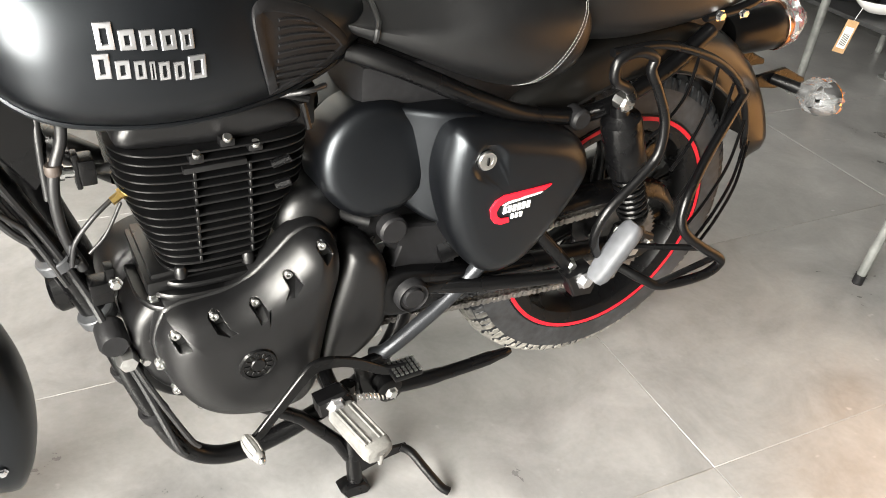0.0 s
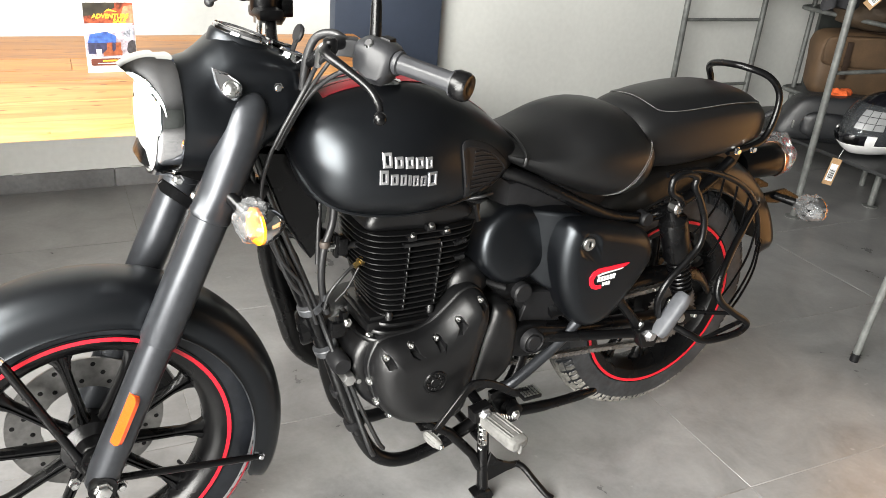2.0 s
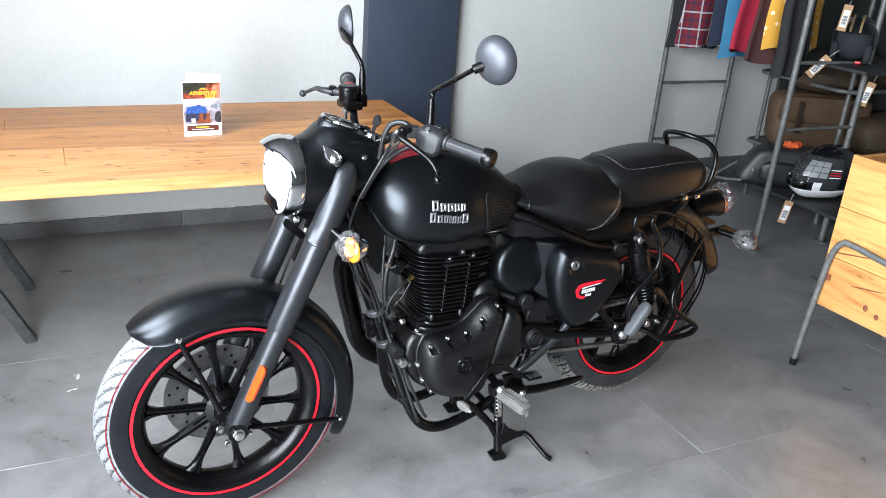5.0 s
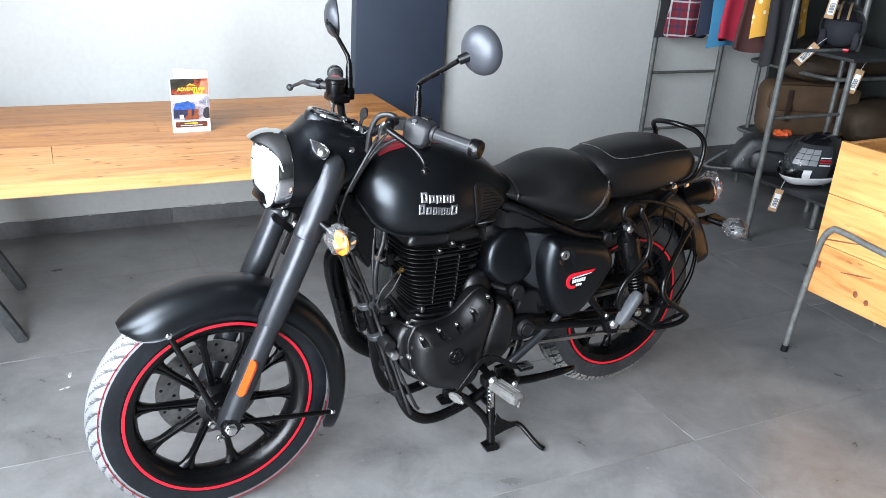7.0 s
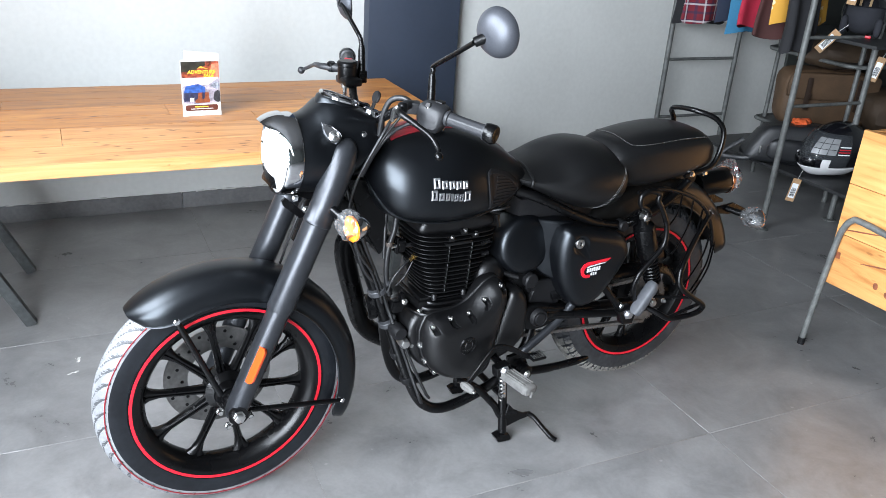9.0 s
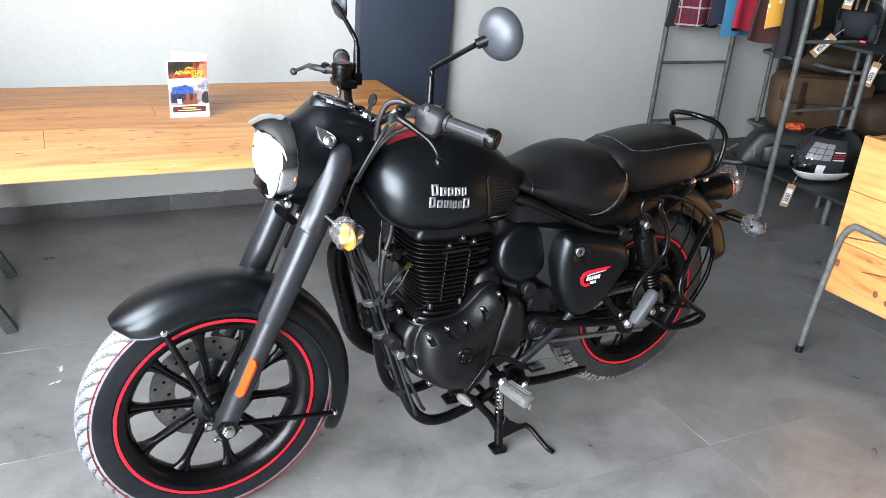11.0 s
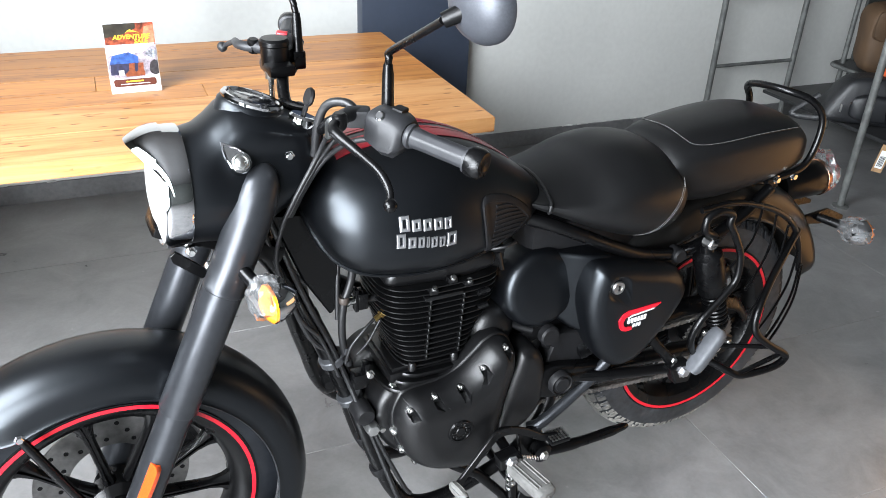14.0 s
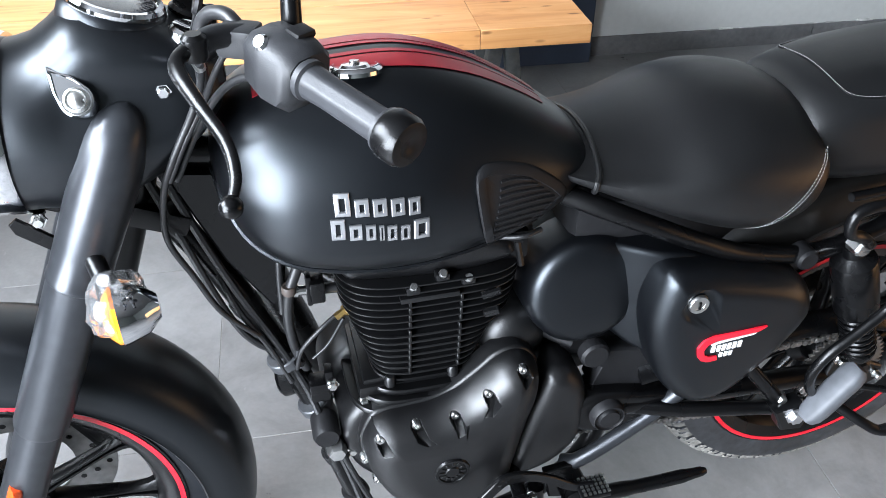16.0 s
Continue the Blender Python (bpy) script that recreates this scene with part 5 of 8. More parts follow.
def scoops(x, z, y):
    """Each screw of the cover sits in a scoop that runs out of its rounded edge."""
    for a, b in SCREWS[:5]:
        e = inward(a, b)
        w = Vector((x - a, z - b))
        u, v = w.dot(e), abs(w.dot(Vector((-e.y, e.x))))
        k = min(1.0, max(0.0, (0.0084 - v) / 0.0016)) * min(1.0, max(0.0, (0.0215 - u) / 0.0016)) if u > 0 else min(1.0, max(0.0, (0.0088 - w.length) / 0.0016))
        if -0.012 < u < 0.04 and k > 0:
            level = -0.130 - 0.30 * max(0.0, u)
            y = max(y, y + (level - y) * k)
    return y


bm = bmesh.new()
pillow(bm, inner[::4], -0.100, -0.163, 0.060, 0.004, 26, 5, scoops)
ecover = bp("engine_cover", bm, ENGINE, "smooth black left engine cover")
for i, (x, z) in enumerate(SCREWS):
    bm = bmesh.new()
    lathe(bm, [(0.0072, -0.004), (0.0072, 0.009), (0.006, 0.011), (0.003, 0.011), (0.003, 0.008), (0.0, 0.008)], axis_y(x, -0.129 if i < 5 else -0.101, z), 16)
    part("cover_screw", bm, STEEL, ecover, "bright socket screw")
bm = bmesh.new()
m = axis_y(-0.762, -0.1665, 0.398)
lathe(bm, [(0.0, 0.002), (0.0, 0.0035), (0.010, 0.0035), (0.012, 0.0015), (0.022, 0.0015), (0.023, 0.004), (0.027, 0.004), (0.029, 0.0)], m, 48)
emblem = part("round_emblem", bm, FRAME, ecover, "round black cast emblem with raised bars")
for k in range(12):
    a = 2 * math.pi * k / 12
    bm = bmesh.new()
    box(bm, 0.0125, 0.0212, -0.0022, 0.0022, 0.0014, 0.0032, 0.0005, 1, m=m @ Matrix.Rotation(a, 4, "Z"))
    part("raised_bar", bm, FRAME, emblem)
bm = bmesh.new()
pillow(bm, [(-0.606, 0.512), (-0.588, 0.530), (-0.560, 0.528), (-0.535, 0.500), (-0.522, 0.450), (-0.526, 0.375), (-0.556, 0.328), (-0.605, 0.300), (-0.650, 0.300), (-0.650, 0.350), (-0.632, 0.430)], -0.06, -0.134, 0.030, 0.004, 5)
spc = bp("sprocket_cover", bm, ENGINE, "smooth black sprocket cover")
for x, z in ((-0.580, 0.502), (-0.545, 0.350)):
    bm = bmesh.new()
    lathe(bm, [(0.011, 0.0), (0.011, 0.004), (0.0095, 0.004), (0.0095, 0.001), (0.0065, 0.001), (0.0065, 0.007), (0.0, 0.007)], axis_y(x, -0.116, z), 16)
    part("cover_screw", bm, STEEL, spc, "bright socket screw")
for x, y, z, r in ((-0.880, -0.072, 0.488, 0.0085), (-0.905, -0.075, 0.385, 0.007)):
    bolt(bike, x, y, z, r, 0.010)

# -- cylinder, with each cooling fin --
cyl = new("cylinder")
cyl.empty_display_size = 0.05
cyl.parent = bike
cyl["label"] = "black air-cooled cylinder with horizontal cooling fins"
CX = -0.788
bm = bmesh.new()
rings = []
for z, r in ((0.500, 0.070), (0.560, 0.066), (0.715, 0.080), (0.745, 0.080), (0.770, 0.070)):
    rings.append([Vector((CX + r * math.cos(2 * math.pi * k / 32) - (z - 0.6) * 0.06, r * 0.9 * math.sin(2 * math.pi * k / 32), z)) for k in range(32)])
skin(bm, rings)
part("barrel", bm, FIN, cyl)


def fin(z, rx, ry, th, cx):
    bm = bmesh.new()
    rings = []
    for f, dz in ((0.985, -th / 2), (1.0, -th / 4), (1.0, th / 4), (0.985, th / 2)):
        ring = []
        for k in range(48):
            a = 2 * math.pi * k / 48
            ca, sa = math.cos(a), math.sin(a)
            ring.append(Vector((cx + rx * f * math.copysign(abs(ca) ** 0.52, ca), ry * f * math.copysign(abs(sa) ** 0.52, sa), z + dz + 0.05 * (-(rx * f * ca)) * 0.6)))
        rings.append(ring)
    skin(bm, rings)
    return part("cooling_fin", bm, FIN, cyl)


LEFT = [(0.51, -0.862), (0.55, -0.866), (0.583, -0.877), (0.633, -0.892), (0.67, -0.904), (0.735, -0.910)]
RIGHT = [(0.51, -0.712), (0.557, -0.694), (0.612, -0.672), (0.645, -0.646), (0.685, -0.638), (0.735, -0.634)]
for k in range(15):
    z = 0.729 - 0.0138 * k - (0.004 if k > 6 else 0)
    a, b = (interp(z, *zip(*side)) for side in (LEFT, RIGHT))
    fin(z, (b - a) / 2, 0.105 - 0.0013 * k, 0.0046, (a + b) / 2)
for x in (-0.810, -0.735):
    for k in range(3, 14):
        z = 0.729 - 0.0138 * (k - 0.5) - (0.004 if k > 6 else 0)
        y = -0.105 + 0.0013 * k
        bm = bmesh.new()
        box(bm, x - 0.0022, x + 0.0022, y - 0.001, y + 0.010, z - 0.0052, z + 0.0052, 0.001, 1)
        part("fin_damper", bm, FIN, cyl)
bm = bmesh.new()
pillow(bm, [(-0.898, 0.740), (-0.888, 0.775), (-0.84, 0.790), (-0.74, 0.786), (-0.668, 0.772), (-0.656, 0.738), (-0.74, 0.722), (-0.84, 0.728)], 0.085, -0.088, 0.020, 0.0, 4)
rocker = part("rocker_cover", bm, ENGINE, cyl, "smooth black rocker cover")
for x, y, z in ((-0.806, -0.100, 0.722), (-0.764, -0.100, 0.738), (-0.726, -0.098, 0.722)):
    bm = bmesh.new()
    box(bm, x - 0.010, x + 0.010, y - 0.004, y + 0.012, z - 0.010, z + 0.004, 0.003)
    part("bolt_boss", bm, ENGINE, rocker)
    bm = bmesh.new()
    lathe(bm, [(0.0065, 0.0), (0.0065, 0.005), (0.005, 0.008), (0.0, 0.008)], Matrix.Translation((x, y, z + 0.002)) @ Matrix.Rotation(radians(40), 4, "X"), 12)
    part("head_bolt", bm, STEEL, rocker, "bright head bolt")
bm = bmesh.new()
box(bm, -0.825, -0.740, -0.105, -0.092, 0.700, 0.709, 0.002)
part("head_flange", bm, ENGINE, rocker)
bm = bmesh.new()
box(bm, -0.888, -0.700, -0.078, 0.078, 0.498, 0.522, 0.006)
box(bm, -0.880, -0.705, -0.072, 0.072, 0.520, 0.532, 0.004)
part("barrel_base", bm, FIN, cyl, "stepped base of the barrel")
for z, x0, x1, ry in ((0.512, -0.874, -0.700, 0.094), (0.498, -0.888, -0.690, 0.101), (0.484, -0.903, -0.680, 0.108)):
    fin(z, (x1 - x0) / 2, ry, 0.010, (x0 + x1) / 2)
for x in (-0.84, -0.742):
    bm = bmesh.new()
    lathe(bm, [(0.009, -0.004), (0.009, 0.010), (0.006, 0.014), (0.0, 0.014)], Matrix.Translation((x, -0.082, 0.53)), 12)
    part("base_nut", bm, ENGINE, cyl, "black base nut")
# inlet, spark plug lead, sensors and hoses
bm = bmesh.new()
tube(bm, spline([(-0.70, -0.02, 0.735), (-0.66, -0.02, 0.745), (-0.62, -0.01, 0.75)], 4), 0.030, 18)
box(bm, -0.690, -0.630, -0.075, 0.02, 0.725, 0.775, 0.008)
bp("throttle_body", bm, FRAME, "black throttle body behind the cylinder")
bm = bmesh.new()
for a, b, r in (((-0.705, -0.100, 0.690), (-0.680, -0.106, 0.700), 0.006), ((-0.690, -0.090, 0.790), (-0.650, -0.100, 0.780), 0.006), ((-0.655, -0.09, 0.770), (-0.650, -0.10, 0.735), 0.005), ((-0.70, -0.098, 0.655), (-0.680, -0.104, 0.662), 0.007)):
    bm = bmesh.new()
    tube(bm, [a, b], r, 8)
    bp("hose_clip", bm, FRAME, "black clip at the throttle body")
for pts, r in (([(-0.895, -0.03, 0.688), (-0.930, -0.03, 0.690), (-0.948, -0.03, 0.692)], 0.008), ([(-0.950, -0.035, 0.80), (-0.955, -0.035, 0.745), (-0.972, -0.040, 0.700), (-0.978, -0.040, 0.650), (-0.974, -0.036, 0.595), (-0.960, -0.030, 0.54)], 0.008),
               ([(-0.975, -0.02, 0.80), (-0.982, -0.03, 0.73), (-0.985, -0.035, 0.66)], 0.005),
               ([(-0.905, -0.046, 0.654), (-0.935, -0.055, 0.635), (-0.965, -0.055, 0.60), (-0.975, -0.05, 0.56)], 0.0035),
               ([(-0.900, -0.05, 0.645), (-0.925, -0.05, 0.60), (-0.95, -0.05, 0.575)], 0.0025),
               ([(-0.69, -0.10, 0.79), (-0.66, -0.12, 0.80), (-0.63, -0.11, 0.80)], 0.004)):
    bm = bmesh.new()
    tube(bm, spline(pts, 6), r, 10)
    bp("engine_hose", bm, WIRE, "black breather hose or sensor lead")
bm = bmesh.new()
lathe(bm, [(0.009, 0.0), (0.009, 0.010), (0.006, 0.010), (0.006, 0.024), (0.0, 0.024)], along((-0.890, -0.046, 0.660), (-0.93, -0.055, 0.640)), 6)
bp("temperature_sensor", bm, BRASS, "brass temperature sensor")
bm = bmesh.new()
lathe(bm, [(0.008, 0.0), (0.008, 0.02), (0.011, 0.02), (0.011, 0.035), (0.0, 0.035)], along((-0.940, -0.03, 0.691), (-0.980, -0.03, 0.695)), 10)
bp("plug_terminal", bm, STEEL, "bright plug terminal")
bm = bmesh.new()
box(bm, -0.943, -0.922, -0.046, -0.014, 0.675, 0.712, 0.004)
box(bm, -0.948, -0.940, -0.040, -0.020, 0.668, 0.720, 0.003)
bp("plug_connector", bm, FRAME, "black ribbed plug connector")
bm = bmesh.new()
lathe(bm, [(0.0095, -0.007), (0.0105, -0.005), (0.0105, 0.005), (0.0095, 0.007)], along((-0.972, -0.040, 0.705), (-0.972, -0.040, 0.800)), 16)
bp("hose_tie", bm, material("brown_hose_tie", (0.045, 0.034, 0.028), 0.6, grain=0.2), "brown tie round the hose")
# exhaust header on the far side and its finned stub
bm = bmesh.new()
HEADER = spline([(-0.885, 0.03, 0.650), (-0.930, 0.070, 0.664), (-0.975, 0.130, 0.668), (-1.006, 0.185, 0.640), (-1.000, 0.205, 0.567), (-0.985, 0.210, 0.500), (-0.963, 0.218, 0.425), (-0.930, 0.230, 0.320), (-0.870, 0.240, 0.250), (-0.780, 0.230, 0.215), (-0.60, 0.20, 0.215), (-0.45, 0.18, 0.25), (-0.35, 0.17, 0.27)], 6)
tube(bm, HEADER, [0.022 + 0.011 * min(1, max(0, (i - 14) / 8)) for i in range(len(HEADER))], 20)
bp("exhaust_pipe", bm, FRAME, "matte black exhaust header")
bm = bmesh.new()
tube(bm, [(-0.38, 0.168, 0.262), (-0.34, 0.172, 0.272), (-0.10, 0.18, 0.315), (0.40, 0.19, 0.40), (0.42, 0.19, 0.403)], [0.022, 0.040, 0.045, 0.045, 0.038], 24)
bp("muffler", bm, FRAME, "matte black peashooter muffler")
# harness clamps, ties and the bolt bosses on the down tube
for t in ((-1.035, 0, 0.66), (-0.93, -0.04, 0.345), (-0.905, -0.065, 0.265)):
    bm = bmesh.new()
    lathe(bm, [(0.0215, -0.012), (0.0225, -0.008), (0.0225, 0.008), (0.0215, 0.012)], along(t, Vector(t) + Vector((-0.38, 0, 0.92))), 20)
    bp("tube_clamp", bm, RUBBER, "black cable tie clamp")
BAND = material("grey_clamp_band", (0.050, 0.052, 0.056), 0.42, metal=0.4, grain=0.2)
for t, tip in (((-0.990, -0.010, 0.550), True), ((-0.953, -0.010, 0.440), False)):
    bm = bmesh.new()
    lathe(bm, [(0.0265, -0.009), (0.0285, -0.007), (0.0285, 0.007), (0.0265, 0.009)], along(t, Vector(t) + Vector((-0.36, 0, 0.93))), 28)
    if tip:
        box(bm, -0.974, -0.966, -0.044, -0.028, 0.552, 0.590, 0.002)
    bp("clamp_band", bm, BAND, "grey steel band round the tube and its hose")
    if tip:
        bolt(bike, -0.970, -0.044, 0.566, 0.007, 0.005, FRAME)
bm = bmesh.new()
box(bm, -0.960, -0.930, -0.062, -0.030, 0.492, 0.528, 0.004)
box(bm, -0.936, -0.924, -0.058, -0.036, 0.500, 0.548, 0.002)
bp("hose_bracket", bm, FRAME, "black pressed bracket on the tube")
bolt(bike, -0.926, -0.060, 0.523, 0.008, 0.007)
bm = bmesh.new()
lathe(bm, [(0.022, -0.02), (0.022, 0.018), (0.018, 0.026), (0.0, 0.026)], axis_y(-0.944, -0.060, 0.432), 24)
bp("rubber_plug", bm, RUBBER, "round black rubber plug")
bm = bmesh.new()
lathe(bm, [(0.016, -0.02), (0.016, 0.010), (0.013, 0.016), (0.0, 0.018)], axis_y(-0.931, -0.080, 0.400), 6)
bp("engine_mount_bolt", bm, STEEL, "large bright engine mount bolt")
for pts, r in (([(-1.115, -0.024, 0.93), (-1.075, -0.028, 0.80), (-1.04, -0.03, 0.70), (-1.00, -0.028, 0.60), (-0.965, -0.03, 0.50), (-0.945, -0.05, 0.43), (-0.915, -0.07, 0.33), (-0.885, -0.105, 0.22), (-0.872, -0.105, 0.19)], 0.006),
               ([(-1.12, 0.02, 0.93), (-1.085, 0.01, 0.80), (-1.05, -0.032, 0.69), (-1.012, -0.034, 0.60), (-0.985, -0.035, 0.52)], 0.0045),
               ([(-0.935, -0.065, 0.42), (-0.905, -0.085, 0.33), (-0.865, -0.108, 0.23), (-0.850, -0.11, 0.205)], 0.005),
               ([(-1.125, -0.030, 0.90), (-1.097, -0.032, 0.80), (-1.075, -0.034, 0.72), (-1.048, -0.034, 0.642), (-1.022, -0.032, 0.602), (-1.000, -0.026, 0.585)], 0.0055)):
    bm = bmesh.new()
    tube(bm, spline(pts, 6), r, 8)
    bp("harness_hose", bm, WIRE, "black hose along the down tube")

# -- swing arm, shocks, chain --
for s in (-1, 1):
    bm = bmesh.new()
    tube(bm, [(-0.490, 0.115 * s, 0.425), (-0.36, 0.112 * s, 0.412), (-0.10, 0.105 * s, 0.385), (0.02, 0.105 * s, 0.375)], [0.024, 0.020, 0.020, 0.022], 16)
    bp("swing_arm", bm, FRAME, "black tubular swing arm")
    bm = bmesh.new()
    pillow(bm, [(-0.545, 0.45), (-0.50, 0.462), (-0.43, 0.448), (-0.36, 0.43), (-0.36, 0.40), (-0.43, 0.385), (-0.48, 0.375), (-0.535, 0.385), (-0.555, 0.42)], 0.075 * s, 0.132 * s, 0.012, 0.0, 4)
    bp("pivot_bracket", bm, FRAME, "black swing arm pivot bracket")
    bm = bmesh.new()
    lathe(bm, [(0.030, -0.03), (0.030, 0.012), (0.026, 0.018), (0.024, 0.014), (0.019, 0.014), (0.017, 0.020), (0.0, 0.021)], axis_y(-0.492, -0.130, 0.424) if s < 0 else axis_y(-0.492, 0.130, 0.424) @ Matrix.Rotation(math.pi, 4, "X"), 32)
    bp("pivot_cap", bm, RUBBER, "round black pivot cap")
    # shock absorber
    t, b = Vector((-0.135, 0.142 * s, 0.720)), Vector((-0.022, 0.142 * s, 0.435))
    m = along(b, t)
    L = (t - b).length
    bm = bmesh.new()
    lathe(bm, [(0.012, 0.0), (0.014, 0.02), (0.0, 0.02)], m, 20)
    lathe(bm, [(0.024, 0.030), (0.026, 0.035), (0.026, 0.045), (0.018, 0.05), (0.018, 0.14)], m, 24)
    shock = bp("shock_absorber", bm, FRAME, "black twin-tube rear shock absorber")
    bm = bmesh.new()
    pts = []
    for k in range(9 * 14 + 1):
        a = 2 * math.pi * k / 14
        pts.append(m @ Vector((0.0255 * math.cos(a), 0.0255 * math.sin(a), 0.045 + 0.0135 * k / 14)))
    tube(bm, pts, 0.0042, 7)
    part("coil_spring", bm, FRAME, shock, "glossy black coil spring")
    bm = bmesh.new()
    lathe(bm, [(0.030, 0.150), (0.0345, 0.153), (0.0352, 0.162), (0.0352, L - 0.048), (0.0335, L - 0.041), (0.024, L - 0.036), (0.016, L - 0.030), (0.014, L - 0.012), (0.0, L - 0.010)], m, 32)
    part("upper_shroud", bm, FRAME, shock, "black upper shock shroud")
    bm = bmesh.new()
    lathe(bm, [(0.015, -0.01), (0.015, 0.012), (0.011, 0.016), (0.0, 0.016)], axis_y(t.x, t.y + (-0.012 if s < 0 else 0.012), t.z) if s < 0 else axis_y(t.x, t.y, t.z) @ Matrix.Rotation(math.pi, 4, "X"), 8)
    part("top_nut", bm, STEEL, shock, "bright shock nut")
    bm = bmesh.new()
    lathe(bm, [(0.016, -0.012), (0.016, 0.010), (0.010, 0.016), (0.0, 0.016)], axis_y(b.x, b.y, b.z) if s < 0 else axis_y(b.x, b.y, b.z) @ Matrix.Rotation(math.pi, 4, "X"), 20)
    part("lower_eye", bm, FRAME, shock)
    # rear axle adjuster plate
    bm = bmesh.new()
    plate(bm, [(-0.06, 0.345), (0.035, 0.345), (0.06, 0.36), (0.06, 0.39), (0.03, 0.405), (-0.02, 0.445), (-0.05, 0.44), (-0.06, 0.40)], 0.110 * s, 0.122 * s, 0.003)
    bp("axle_plate", bm, FRAME)
    for x, z, r in ((0.0, 0.375, 0.013), (0.05, 0.374, 0.007), (-0.045, 0.43, 0.008)):
        bolt(bike, x, -0.122 if s < 0 else 0.122, z, r, 0.012, m=None if s < 0 else axis_y(x, 0.122, z) @ Matrix.Rotation(math.pi, 4, "X"))
# chain: its links along both runs
link_mesh = None
CHY = -0.088


def chain_run(p0, p1, n):
    out = []
    for i in range(n):
        t = (i + 0.5) / n
        out.append((p0[0] + (p1[0] - p0[0]) * t, p0[1] + (p1[1] - p0[1]) * t))
    return out


chain = new("drive_chain")
chain.empty_display_size = 0.05
chain.parent = bike
chain["label"] = "oiled steel drive chain"
bm = bmesh.new()
for dy in (-0.006, 0.006):
    for dx in (-0.0048, 0.0048):
        lathe(bm, [(0.0066, -0.0009), (0.0066, 0.0009)], axis_y(dx, dy, 0), 10)
    box(bm, -0.0048, 0.0048, dy - 0.0009, dy + 0.0009, -0.0045, 0.0045)
for dx in (-0.0048, 0.0048):
    lathe(bm, [(0.0028, -0.008), (0.0028, 0.008)], axis_y(dx, 0, 0), 8)
first_link = part("chain_link", bm, CHAIN, chain)
lm = first_link.data
runs = [((-0.545, 0.448), (0.0, 0.462)), ((-0.545, 0.345), (0.0, 0.290))]
made = False
for p0, p1 in runs:
    n = int(math.hypot(p1[0] - p0[0], p1[1] - p0[1]) / 0.0115)
    ang = math.atan2(p1[1] - p0[1], p1[0] - p0[0])
    for i, (x, z) in enumerate(chain_run(p0, p1, n)):
        o = first_link if not made else new("chain_link", lm)
        made = True
        o.parent = chain
        o.matrix_basis = Matrix.Translation((x, CHY + (0.0012 if i % 2 else -0.0012), z)) @ Matrix.Rotation(-ang, 4, "Y")
bm = bmesh.new()
n = 46
pts = []
for k in range(n * 2):
    a = math.pi * k / n
    r = 0.088 if k % 2 else 0.079
    pts.append((r * math.cos(a), 0.375 + r * math.sin(a)))
plate(bm, pts, CHY + 0.003, CHY - 0.003, 0.0008)
bp("rear_sprocket", bm, CHAIN, "toothed steel rear sprocket")
# chain guard and inner guard, battery tray
bm = bmesh.new()
tube(bm, spline([(-0.43, -0.105, 0.475), (-0.25, -0.105, 0.50), (-0.10, -0.10, 0.51), (0.05, -0.098, 0.485), (0.11, -0.098, 0.43)], 6), 0.022, 10, flat=0.35)
bp("chain_guard", bm, FRAME, "black pressed chain guard")
bm = bmesh.new()
plate(bm, [(-0.520, 0.534), (-0.487, 0.538), (-0.415, 0.525), (-0.398, 0.470), (-0.392, 0.440), (-0.461, 0.440), (-0.512, 0.462), (-0.500, 0.500)], -0.060, -0.104, 0.004)
bp("battery_tray", bm, RUBBER, "ribbed black tray below the airbox")
bm = bmesh.new()
box(bm, -0.56, -0.20, -0.07, 0.07, 0.50, 0.80, 0.02)
bp("airbox", bm, RUBBER, "black inner airbox")
bm = bmesh.new()
lathe(bm, [(0.024, -0.01), (0.024, 0.006), (0.020, 0.010), (0.0, 0.010)], axis_y(-0.520, -0.112, 0.545), 24)
bp("breather_cap", bm, RUBBER, "round black rubber cap")
bm = bmesh.new()
tube(bm, spline([(-0.615, -0.05, 0.600), (-0.585, -0.060, 0.560), (-0.545, -0.080, 0.545)], 4), 0.009, 10)
bp("breather_hose", bm, WIRE)

